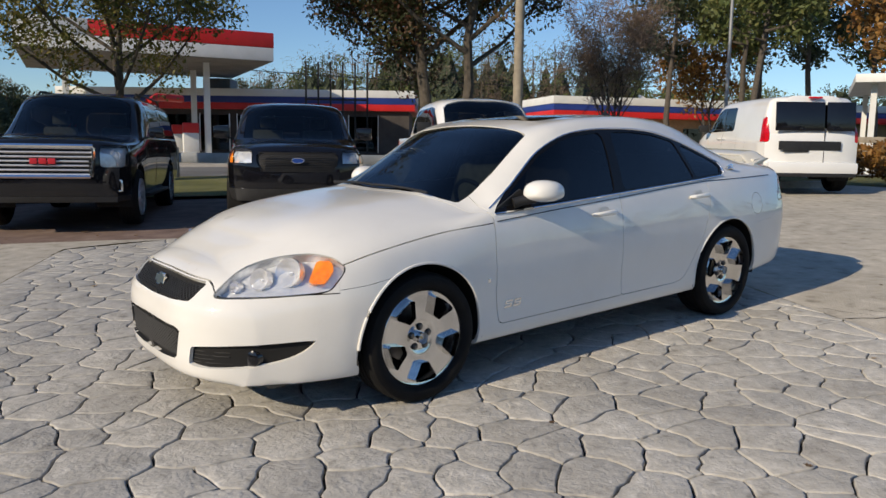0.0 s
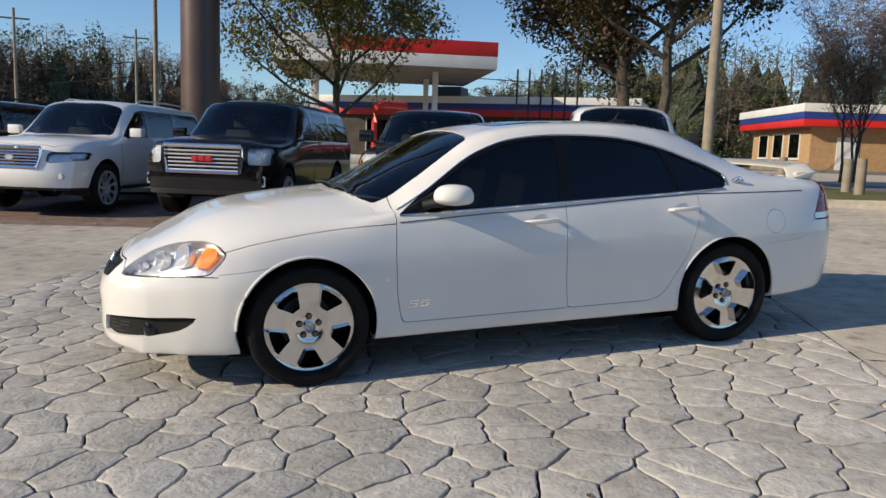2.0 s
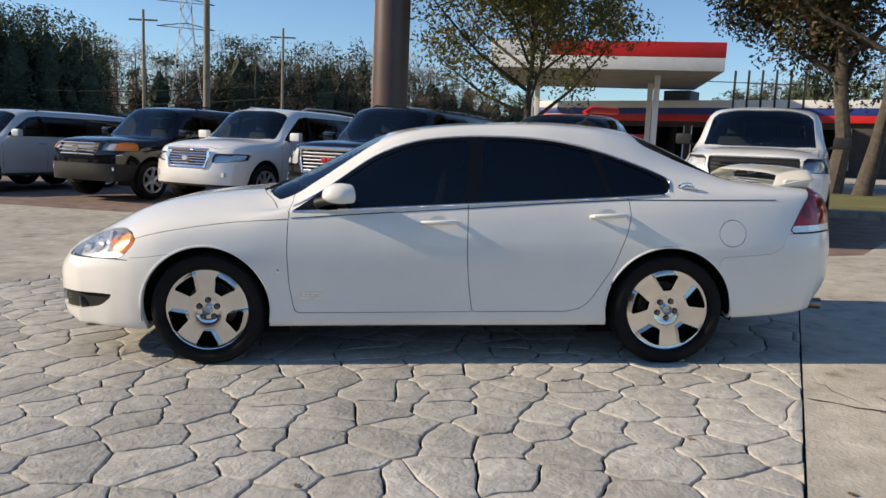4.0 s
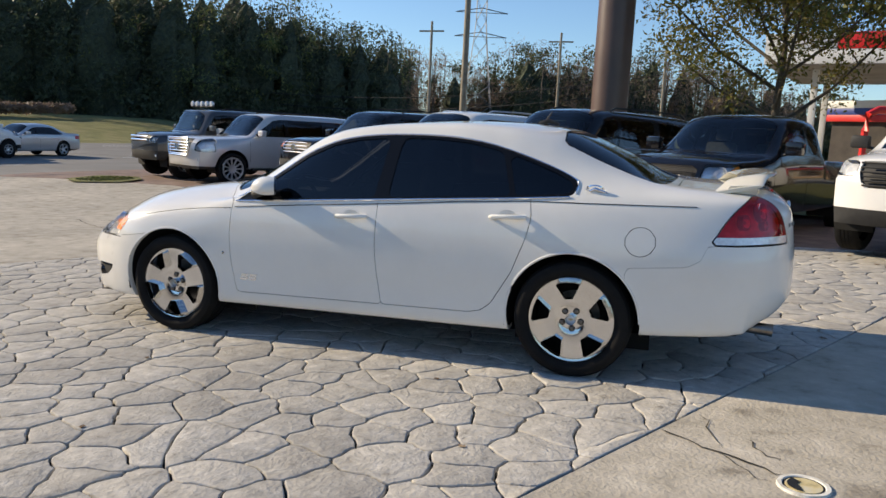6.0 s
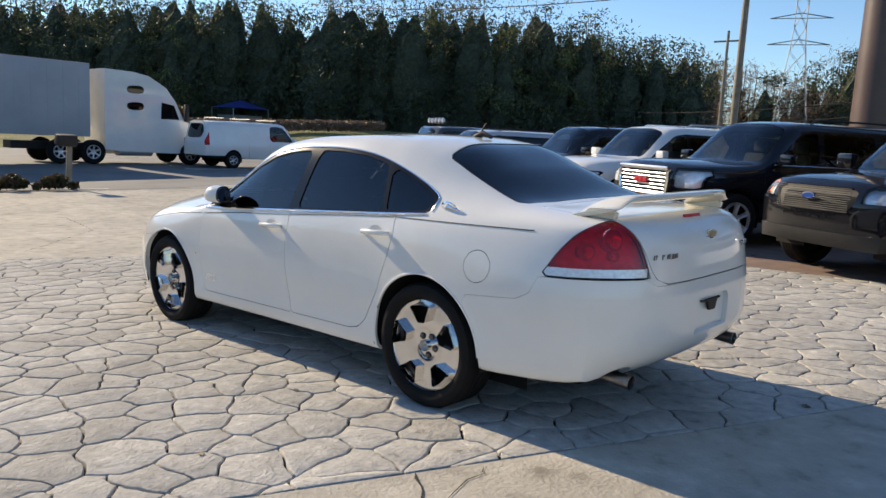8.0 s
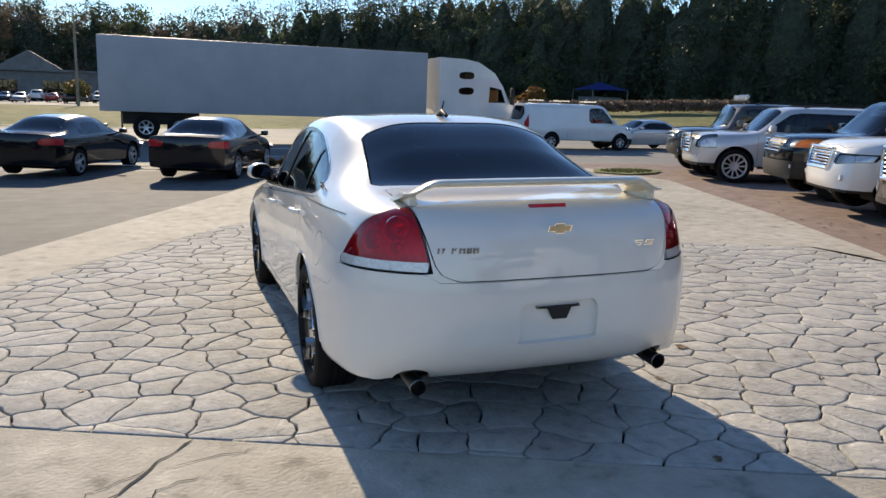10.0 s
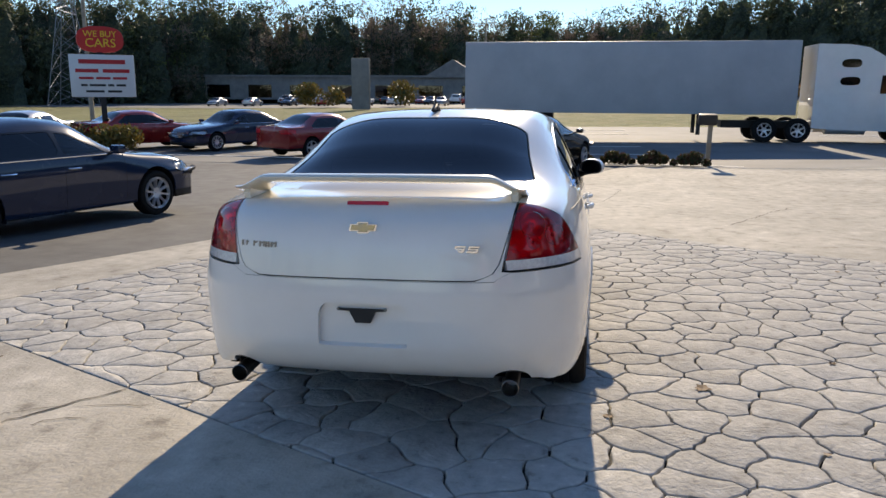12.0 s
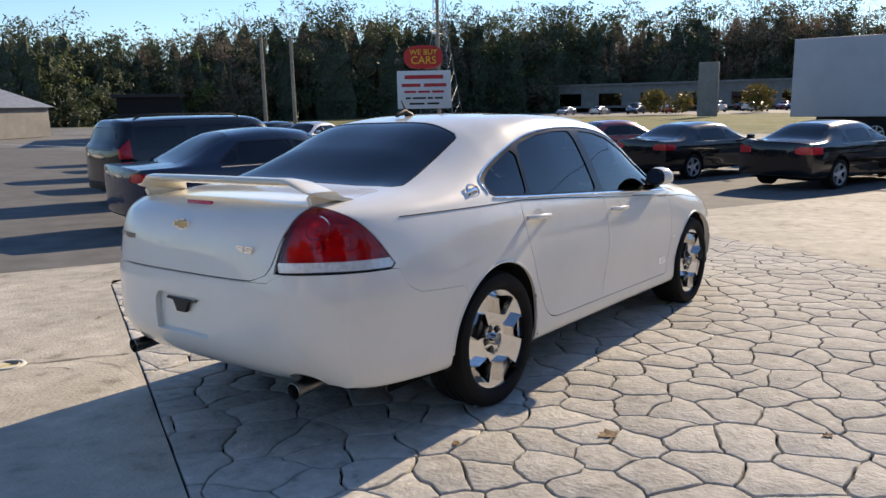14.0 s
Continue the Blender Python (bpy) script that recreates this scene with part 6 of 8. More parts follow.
    if S.get("surround"):
        loop = [(-gw * gk, ga), (gw * gk, ga), (gw * 1.0, (ga + gb) / 2), (gw, gb), (-gw, gb), (-gw, (ga + gb) / 2)]
        loop = loop + loop[:1]
        pts = []
        for (a, b), (c, d) in zip(loop, loop[1:]):
            pts += [(edge(a + (c - a) * t) - 0.012 + nose * max(0, b + (d - b) * t - 0.6), a + (c - a) * t, b + (d - b) * t) for t in np.linspace(0, 1, 6)[:-1]]
        part("grille_surround", tube(pts + pts[:1], S["surround"], 6), CHROME, g)
    if S.get("badge"):
        bw, bh, bmat, shape = S["badge"]
        z = (ga + gb) / 2 + S.get("badge_up", 0)
        if shape == "oval":
            o = [(bw * math.cos(a), bh * math.sin(a)) for a in np.linspace(0, 2 * math.pi, 25)[:-1]]
            em = part("emblem", plate(o, 0.02, "x", gx - 0.03, 0.006), bmat, g, m=pose(0, 0, z))
            part("emblem_ring", tube([(gx - 0.03, a, b) for a, b in o + o[:1]], 0.006, 5), CHROME, em, m=pose(0, 0, 0))
        else:
            em = None
            for k in range(3):
                em = part("emblem_bar", box(gx - 0.035, gx - 0.01, -bw + k * bw * 0.70, -bw + k * bw * 0.70 + bw * 0.6, z - bh, z + bh, 0.006), bmat, g)
    inner = raw.shifted(-0.024)
    for fld, wh in ((side_field(dlo), up), (top_field(screen), lambda c: c[:, 2] > hr - 0.06), (rfield, rwhere),
                    (lambda v: hfld(np.abs(v[:, 1]), v[:, 2]), lambda c: c[:, 0] < xf + 0.6), (face_field([(-gw, ga), (gw, ga), (gw, gb), (-gw, gb)]), lambda c: c[:, 0] < xf + 0.3)):
        _, inner = take(inner, fld, 0, wh)
    part("inner_structure", inner, DARK, car)
    part("underbody", grid((xf + 0.25, xr - 0.2), (-0.86 * W, 0.86 * W), lambda x, y: (x, y, zs)), DARK, car)
    first = road_wheel(car, S["wf"], -(W - 0.13), S["R"], S["rim"], S.get("tw", 0.26), S.get("spokes", 6), S.get("wheel_mat", ALLOY))
    for x, y in ((S["wf"], W - 0.13), (S["wr"], -(W - 0.13)), (S["wr"], W - 0.13)):
        copy_thing(first, pose(x, y, S["R"], 0, 17 * x, 180 if y > 0 else 0))
    for x in S.get("seats", ()):
        for y in (-0.42 * W, 0.42 * W):
            st = part("seat", moved(box(-0.07, 0.07, -0.25, 0.25, 0, 0.62, 0.05), pose(x, y, belt - 0.42, 0, 12, 0)), CLOTH, car)
            part("headrest", moved(box(-0.05, 0.05, -0.13, 0.13, 0, 0.18, 0.04), pose(x + 0.16, y, belt + 0.22, 0, 8, 0)), CLOTH, st)
    if S.get("seats"):
        part("dashboard", box(xc + 0.12, xc + 0.5, -0.85 * W, 0.85 * W, belt - 0.3, belt + 0.0, 0.05), TRIM, car)
    return car


def at_front(x, y, yaw, xf, dz=0.0):
    """A vehicle's pose from where the middle of its front stands."""
    c, s = math.cos(radians(yaw)), math.sin(radians(yaw))
    ox, oy = x - xf * c, y - xf * s
    return pose(ox, oy, g1(ox, oy) + dz, 0, 0, yaw)


YAW = 63.9
SUV = dict(kind="suv", xf=-2.42, xr=2.72, W=1.02, H=1.88, belt=1.22, sill=0.40, xc=-1.15, xt=-0.42, xe=2.50, xg=2.68, hf=1.13, hr=1.24, zd=1.24, box=0.80, wf=-1.475, wr=1.475, R=0.40, rim=0.27,
           head=(0.70, 1.0, 0.93, 1.15), tail=(0.86, 1.0, 1.0, 1.55), grille=(0.60, 0.86, 1.17, 3, CHROME), panes=[(-1.0, 0.02), (0.10, 1.10), (1.30, 2.35)], doors=(-0.98, 0.06, 1.12), handles=(-0.10, 0.92),
           lip=0.55, fog=(0.80, 0.62), rails=True, board=True, seats=(0.05,), sweep=0.15, dr=2.36, du=2.28)
TRUCK = dict(SUV, kind="pickup", xf=-2.65, xr=3.1, H=1.86, W=0.99, xc=-1.35, xt=-0.62, xe=1.02, xg=1.14, zd=1.22, wf=-1.75, wr=1.85, R=0.385, rim=0.26, head=(0.62, 0.95, 0.90, 1.10), tail=(0.86, 0.98, 0.85, 1.15),
             grille=(0.56, 0.80, 1.08, 9, TRIM), panes=[(-1.2, -0.02), (0.06, 0.75)], doors=(-1.18, 0.02, 0.8), handles=(-0.16,), rails=False, board=False, dr=0.86, du=0.80, fog=(0.72, 0.56), seats=(-0.15,))
CAR = dict(kind="sedan", xf=-2.3, xr=2.45, W=0.925, H=1.47, belt=0.96, sill=0.24, xc=-1.02, xt=-0.22, xe=1.05, xg=1.80, hf=0.80, hr=1.0, zd=1.08, box=0.68, wf=-1.42, wr=1.42, R=0.335, rim=0.24,
           head=(0.52, 0.92, 0.62, 0.78), head_deep=0.6, tail=(0.52, 0.95, 0.80, 0.96), tail_deep=0.4, grille=(0.42, 0.50, 0.70, 4, CHROME), panes=[(-0.85, 0.12), (0.18, 1.05), (1.10, 1.4)], doors=(-0.85, 0.15, 1.12), handles=(0.0, 0.95),
           sweep=0.26, nose=0.25, lip=0.34, dr=1.42, du=0.98, chrome_line=True, glass=GLASS, tw=0.23, spokes=10, bulge=0.09, mirror=(0.09, 0.06), archgap=0.05)

vehicle("black_suv", "gloss black full-size sport utility vehicle with a wide chrome grille", "car", BLACK,
        dict(SUV, surround=0.026, badge=(0.155, 0.036, BADGE_RED, "bars"), bar_r=0.013, chrome_line=True, grille=(0.60, 0.72, 1.12, 7, ALLOY), gtaper=0.94, head=(0.67, 0.98, 0.84, 1.13), hf=1.2, hr=1.27, bulge=0.04, sweep=0.10, lip=0.46, fog=(0.78, 0.60), fog_box=True, H=1.94, xr=3.2, xe=2.98, xg=3.16, wr=1.75, dr=2.86, du=2.78, panes=[(-1.0, 0.1), (0.2, 1.3), (1.5, 2.85)], doors=(-0.98, 0.14, 1.34), handles=(0.0, 1.15)),
        at_front(-1.62, 7.0, YAW, -2.42), "parked row by the gas station")
vehicle("black_pickup", "lowered black pickup truck with a bonnet scoop and oval badge", "truck", BLACK,
        dict(TRUCK, xe=0.62, xg=0.73, dr=0.50, du=0.44, panes=[(-1.2, -0.02), (0.06, 0.42)], doors=(-1.18, 0.02), badge=(0.085, 0.035, BADGE_BLUE, "oval"), badge_up=0.02, amber=0.86, bar_r=0.006, mirror=(0.12, 0.10), grille=(0.56, 0.78, 1.06, 12, TRIM), wheel_mat=GREY, spokes=5),
        at_front(1.30, 5.62, YAW, -2.65, -0.06), "parked row by the gas station")
vehicle("white_pickup", "white crew-cab pickup truck with a black honeycomb grille", "truck", WHITE,
        dict(TRUCK, W=0.93, xf=-2.45, xr=2.9, wf=-1.55, wr=1.65, xe=1.25, xg=1.36, dr=1.1, du=1.04, panes=[(-1.2, 0.0), (0.08, 1.0)], doors=(-1.12, 0.04, 1.05), handles=(-0.12, 0.85), badge=(0.075, 0.06, TRIM, "oval"), bar_r=0.012,
             head=(0.58, 0.92, 0.92, 1.10), grille=(0.55, 0.80, 1.10, 6, TRIM), lip=0.56, fog=None, mirror_mat=TRIM, amber=0.88),
        at_front(4.05, 4.15, YAW, -2.45), "parked row by the gas station")
vehicle("white_suv", "pearl white luxury sport utility vehicle with chrome slat grille", "car", WHITE,
        dict(SUV, W=1.01, H=1.91, nose=0.14, sweep=0.22, hf=1.13, hr=1.26, bulge=0.08, surround=0.024, badge=(0.07, 0.045, ALLOY, "oval"), grille=(0.46, 0.72, 1.05, 7, CHROME), gtaper=0.9, head=(0.54, 0.98, 0.80, 0.98), head_up=0.06, head_deep=0.7, bar_r=0.012,
             rail_mat=ALLOY, lip=0.42, fog=(0.74, 0.60), rim=0.29, spokes=9),
        at_front(-4.38, 8.45, YAW, -2.42), "parked row by the gas station")
vehicle("black_crew_truck", "black crew-cab truck with amber corner lamps and chrome grille", "truck", BLACK,
        dict(SUV, H=1.95, W=1.0, hf=1.18, hr=1.28, belt=1.26, amber=0.80, head=(0.56, 0.98, 0.98, 1.18), grille=(0.52, 0.86, 1.15, 4, CHROME), badge=(0.08, 0.065, CHROME, "oval"), bar_r=0.012, rails=True, lip=0.72, head_deep=0.6),
        at_front(-6.95, 9.85, YAW, -2.42), "parked row by the gas station")
vehicle("silver_suv", "silver white luxury sport utility vehicle with bright grille", "car", paint("platinum paint", (0.62, 0.61, 0.60), 0.3),
        dict(SUV, xr=3.2, xe=2.98, xg=3.16, wr=1.8, head=(0.74, 1.02, 0.82, 1.16), grille=(0.58, 0.70, 1.14, 6, CHROME), bar_r=0.022, surround=0.02, badge=(0.09, 0.07, CHROME, "oval"), rim=0.30, spokes=11, dr=2.86, du=2.78,
             panes=[(-1.0, 0.1), (0.2, 1.3), (1.75, 2.8)], doors=(-0.98, 0.14, 1.34), handles=(0.0, 1.15), lip=0.45, handle_mat=CHROME),
        at_front(-10.95, 10.80, YAW, -2.42), "parked row by the gas station")
hum = vehicle("off_road_wagon", "dark grey boxy off-road wagon with a roof lamp bar", "car", GREY,
              dict(SUV, H=1.98, W=1.03, xf=-2.3, xr=2.4, xe=2.26, xg=2.38, hf=1.22, hr=1.30, belt=1.32, xt=-0.75, box=0.88, sill=0.52, R=0.44, rim=0.24, lip=0.75, head=(0.62, 0.85, 1.0, 1.16), grille=(0.58, 0.98, 1.18, 2, CHROME), bar_r=0.03,
                   wr=1.55, dr=2.1, du=2.06, panes=[(-0.9, -0.05), (0.05, 0.85), (1.0, 2.0)], doors=(-0.85, 0.0, 0.9), handles=(-0.15, 0.75)),
              at_front(-13.2, 11.9, YAW, -2.3), "parked row by the gas station")
bar = part("lamp_bar", tube([(-0.45, -0.7, 2.05), (-0.45, 0.7, 2.05)], 0.02, 6), TRIM, hum)
for k in range(5):
    part("roof_lamp", moved(lathe([(0.0, -0.04), (0.07, -0.035), (0.085, 0.0), (0.05, 0.06)], 14, "x"), pose(-0.48, -0.6 + 0.3 * k, 2.13)), LAMP_CLEAR, bar)
van = vehicle("white_van", "white compact cargo van with black rear windows", "van", WHITE,
              dict(SUV, kind="van", W=0.915, H=1.86, step=0.03, xf=-2.25, xr=2.3, xe=2.20, xg=2.28, hf=1.05, hr=1.25, belt=1.16, xc=-1.35, xt=-0.65, sill=0.33, wf=-1.5, wr=1.6, R=0.32, rim=0.21, box=0.85, head=(0.6, 0.9, 0.8, 1.0), tail=(0.80, 0.93, 0.95, 1.42),
                   grille=(0.4, 0.6, 0.8, 2, TRIM), only_front=0.55, panes=[(-1.3, -0.18), (-0.08, 0.5)], doors=(-1.2, -0.12, 0.75, 1.25), handles=(-0.28, 0.0), rails=False, board=False, zd=1.18, lip=0.45, fog=None, mirror_mat=TRIM, glass=GLASS),
              pose(12.2, 4.75, g1(12.2, 4.75), 0, 0, 230))
part("rear_handle_panel", box(2.345, 2.365, -0.66, 0.50, 0.80, 0.97, 0.01), TRIM, van)
part("plate_panel", box(2.36, 2.375, -0.58, -0.10, 0.76, 0.92, 0.008), TRIM, van)
part("door_split", box(2.335, 2.352, 0.185, 0.195, 0.55, 1.14), DARK, van)
for y0, y1 in ((-0.74, 0.17), (0.21, 0.74)):
    part("rear_pane", moved(box(-0.012, 0.012, y0, y1, -0.27, 0.27, 0.008), pose(2.335, 0, 1.43, 0, -5, 0)), BLACK, van, "black rear window")
part("rear_bumper", box(2.2, 2.40, -0.84, 0.84, 0.36, 0.58, 0.05), WHITE, van)
# Dark strip put in for the shadow under the bumper.
part("bumper_shadow_strip", box(2.25, 2.39, -0.82, 0.82, 0.30, 0.375, 0.02), TRIM, van)
part("high_brake_lamp", box(2.24, 2.30, -0.12, 0.12, 1.765, 1.80, 0.008), RED_LENS, van)

# cars on the asphalt lot
blue = vehicle("navy_sedan", "navy blue four-door sedan with silver multi-spoke wheels", "car", NAVY, dict(CAR, xf=-2.42, xr=2.55, H=1.50, W=0.93, handle_mat=CHROME, spokes=10, glass=GLASS_LIGHT, xg=2.0, zd=1.05, tail=(0.58, 0.95, 0.82, 0.95)), pose(-3.8, -6.7, g1(-3.8, -6.7), 0, 0, -14))
sv = vehicle("dark_suv", "black family sport utility vehicle parked nose out", "car", BLACK, dict(SUV, W=0.97, H=1.76, belt=1.1, sill=0.3, hf=0.98, hr=1.12, R=0.36, board=False, step=0.08), pose(-5.9, -10.8, g1(-5.9, -10.8), 0, 0, -9.5))
acc = vehicle("black_sedan", "black four-door sedan with wide red tail lamps", "car", BLACK, dict(CAR, xf=-2.35, xr=2.5, xe=1.2, xg=1.95, spokes=5, step=0.08), pose(-15.35, -0.5, g1(-15.35, -0.5), 0, 0, -20))
copy_thing(acc, pose(-16.8, -4.1, g1(-16.8, -4.1), 0, 0, -22))
reds = vehicle("red_sedan", "dark red four-door sedan parked beside the grass verge", "car", RED, dict(CAR, step=0.08, spokes=5), pose(-20.5, -8.2, g1(-20.5, -8.2), 0, 0, -30))
tagged(copy_thing(blue, pose(-22.5, -12.8, g1(-22.5, -12.8), 0, 0, 155)), "navy sedan parked by the grass verge")
copy_thing(reds, pose(-21.5, -16.0, g1(-21.5, -16.0), 0, 0, -30))
slv = vehicle("silver_sedan", "silver four-door sedan in a row of cars for sale", "car", SILVER, dict(CAR, step=0.08, spokes=5), pose(-18.5, -19.0, g1(-18.5, -19.0), 0, 0, 190))
for k, (x, y) in enumerate(((-18.8, -22.2), (-19.2, -25.4), (-19.8, -28.8), (-20.4, -32.0))):
    copy_thing((slv, acc, slv, reds)[k], pose(x, y, g1(x, y), 0, 0, 190))
for k, (x, y) in enumerate(((-7.9, -14.2), (-9.9, -17.6), (-11.9, -21.0), (-13.9, -24.4))):
    copy_thing((acc, sv, slv, sv)[k], pose(x, y, g1(x, y), 0, 0, -10))
wp = vehicle("white_work_truck", "white pickup truck parked at the end of the lot", "truck", WHITE, dict(TRUCK, step=0.1), pose(1.5, -31.0, g1(1.5, -31.0), 0, 0, 60))
copy_thing(wp, pose(-3.5, -33.0, g1(-3.5, -33.0), 0, 0, 60))
# traffic caught on the highway
ex = vehicle("white_cargo_van", "white full-size cargo van driving along the highway", "van", WHITE,
             dict(SUV, kind="van", W=1.0, H=2.08, xf=-2.6, xr=3.2, xe=3.05, xg=3.16, hf=1.05, hr=1.22, belt=1.2, xc=-1.75, xt=-1.0, box=0.84, wf=-1.8, wr=1.8, R=0.37, rim=0.21, only_front=-0.1, panes=[(-1.6, -0.2)], doors=(-1.55, -0.12, 1.0), handles=(-0.3,),
                  rails=False, board=False, zd=1.25, step=0.1, grille=(0.5, 0.75, 1.0, 3, TRIM), sill=0.42, glass=GLASS), pose(-26.6, 16.3, g1(-26.6, 16.3) - 0.02, 0, 0, -90))
for y in (-0.5, 0.9, 2.2):
    part("ladder_rack_bar", tube([(y, -0.85, 2.05), (y, -0.8, 2.18), (y, 0.8, 2.18), (y, 0.85, 2.05)], 0.025, 6), GALV, ex)
tagged(copy_thing(slv, pose(-27.5, 20.4, g1(-27.5, 20.4) - 0.02, 0, 0, 90)), "silver sedan driving along the highway")
dk = vehicle("dark_pickup", "dark pickup truck driving along the highway", "truck", GREY, dict(TRUCK, step=0.1), pose(-39.0, 21.0, g1(-39.0, 21.0) - 0.02, 0, 0, 90))


def semi():
    """A white road tractor with its long box trailer."""
    t = thing("semi_truck", "white road tractor pulling a long plain box trailer", "truck", m=pose(-29.2, 15.0, g1(-29.2, 15.0) - 0.02, 0, 0, -90))
    # local: forward -x, front at x = 0
    prof = [(0.0, 0.55), (0.0, 1.25), (0.18, 1.55), (1.25, 1.85), (1.55, 1.95), (1.95, 2.75), (2.4, 3.35), (3.2, 3.8), (3.9, 3.92), (5.1, 3.95), (5.1, 0.6), (4.2, 0.55), (2.2, 0.5)]
    o = smooth_loop([(a, b) for a, b in prof], 1)
    cab = plate(o, 2.3, "y", -1.15, 0.18)
    win = [(1.80, 2.0), (2.05, 2.62), (2.62, 2.72), (2.65, 2.0)]
    c = part("cab", cab, WHITE, t, angle=50)
    for sy in (-1, 1):
        y = sy * 1.157
        part("door_window", plate(win, 0.02, "y", y - 0.01), GLASS, c)
        for z in (2.35, 3.05):
            part("sleeper_window", plate(smooth_loop([(3.5, z), (3.5, z + 0.28), (4.1, z + 0.26), (4.1, z)], 3), 0.02, "y", y - 0.01), GLASS, c)
        part("mirror", box(1.45, 1.6, sy * 1.3 - 0.12, sy * 1.3 + 0.12, 1.95, 2.7, 0.04), TRIM, c)
        part("fuel_tank", moved(lathe([(0, 0), (0.3, 0), (0.3, 1.5), (0, 1.5)], 18, "x"), pose(3.0, sy * 0.85, 0.65)), ALLOY, c)
        part("head_lamp", box(-0.02, 0.22, sy * 0.95 - 0.16, sy * 0.95 + 0.16, 0.95, 1.2, 0.04), LAMP_CLEAR, c)
        for x in (1.25, 5.6, 6.9, 16.4, 17.7):
            road_wheel(t, x, sy * 1.08, 0.5, 0.29, 0.3, 6, ALLOY, 0.5)
    part("windscreen", moved(box(-0.01, 0.01, -1.0, 1.0, -0.42, 0.42), pose(1.70, 0, 2.36, 0, -26 + 50, 0)), GLASS, c)
    part("grille", box(-0.015, 0.05, -0.55, 0.55, 0.7, 1.25, 0.03), TRIM, c)
    part("bumper", box(-0.06, 0.3, -1.15, 1.15, 0.35, 0.65, 0.06), WHITE, c)
    part("chassis", box(0.6, 8.5, -0.45, 0.45, 0.55, 0.85), TRIM, t)
    tr = part("trailer_box", box(5.75, 19.4, -1.29, 1.29, 1.12, 4.08, 0.03), TRAILER, t, "white trailer box")
    for x in np.arange(6.2, 19.4, 0.6):
        for sy in (-1, 1):
            part("panel_seam", box(x - 0.004, x + 0.004, sy * 1.292 - 0.003, sy * 1.292 + 0.003, 1.2, 4.0), TRAILER, tr)
    part("landing_leg", box(9.4, 9.55, -0.9, -0.75, 0.25, 1.15), TRIM, tr)
    part("landing_leg", box(9.4, 9.55, 0.75, 0.9, 0.25, 1.15), TRIM, tr)
    part("bogie", box(15.6, 18.6, -0.5, 0.5, 0.6, 1.14), TRIM, tr)
    part("mud_flap", box(18.7, 18.74, -1.2, -0.6, 0.2, 1.1), TRIM, tr)
    part("rear_guard", box(19.3, 19.4, -1.1, 1.1, 0.45, 0.55), TRIM, tr)


semi()

# ---- trees, woods, buildings and poles ----


def leaf_cloud(centres, radii, count, size, rng, flat=0.8, slim=0.45):
    """Many small leaf blades scattered about clump centres, as one skin."""
    k = rng.choice(len(centres), count, p=radii ** 2 / np.sum(radii ** 2))
    d = rng.normal(0, 1, (count, 3))
    d /= np.linalg.norm(d, axis=1, keepdims=True)
    r = radii[k] * rng.random(count) ** 0.45
    c = centres[k] + d * r[:, None] * (1, 1, flat)
    a = rng.normal(0, 1, (count, 3))
    a /= np.linalg.norm(a, axis=1, keepdims=True)
    b = np.cross(a, rng.normal(0, 1, (count, 3)))
    b /= np.linalg.norm(b, axis=1, keepdims=True)
    s = size * (0.6 + 0.8 * rng.random((count, 1)))
    v = np.stack([c - a * s, c + b * s * slim, c + a * s, c - b * s * slim], 1).reshape(-1, 3)
    return Skin(v, [[4 * i, 4 * i + 1, 4 * i + 2, 4 * i + 3] for i in range(count)])


def branches(rng, base, height, trunk_r, levels, spread, first=0.3, count=9, lift=0.6):
    """A tapered trunk with forked limbs. Returns the skin and the limb ends."""
    skins, ends = [], []
    top = Vector(base) + Vector((rng.normal(0, 0.03) * height, rng.normal(0, 0.03) * height, height))
    pts = [Vector(base).lerp(top, t) + Vector((rng.normal(0, 0.012), rng.normal(0, 0.012), 0)) * height * (0 < t < 1) for t in np.linspace(0, 1, 7)]
    skins.append(tube(pts, [trunk_r * (1.25 if i == 0 else 1 - 0.13 * i) for i in range(7)], 9))
    for i in range(count):
        t = first + (0.95 - first) * (i + rng.random() * 0.6) / count
        p = Vector(base).lerp(top, t)
        az = i * 2.4 + rng.random()
        ln = spread * (1.15 - 0.6 * abs(t - 0.5)) * (0.7 + 0.5 * rng.random())
        d = Vector((math.cos(az), math.sin(az), lift * (0.6 + 0.7 * rng.random())))
        q = [p, p + d * ln * 0.45, p + d * ln * 0.8 + Vector((0, 0, ln * 0.1)), p + d * ln + Vector((0, 0, ln * 0.2))]
        r = trunk_r * (0.5 - 0.25 * t)
        skins.append(tube(q, [r, r * 0.7, r * 0.4, r * 0.18], 6))
        ends += [q[1], q[2], q[3]]
        for j in range(levels):
            o = q[1].lerp(q[3], rng.random())
            e = o + Vector((rng.normal(0, 0.5), rng.normal(0, 0.5), 0.15 + 0.5 * rng.random())) * ln * 0.6
            skins.append(tube([o, o.lerp(e, 0.5) + Vector((0, 0, 0.05)), e], [r * 0.35, r * 0.22, r * 0.08], 5))
            ends += [e, o.lerp(e, 0.6)]
    ends.append(top)
    return join(*skins), np.array([e[:] for e in ends])


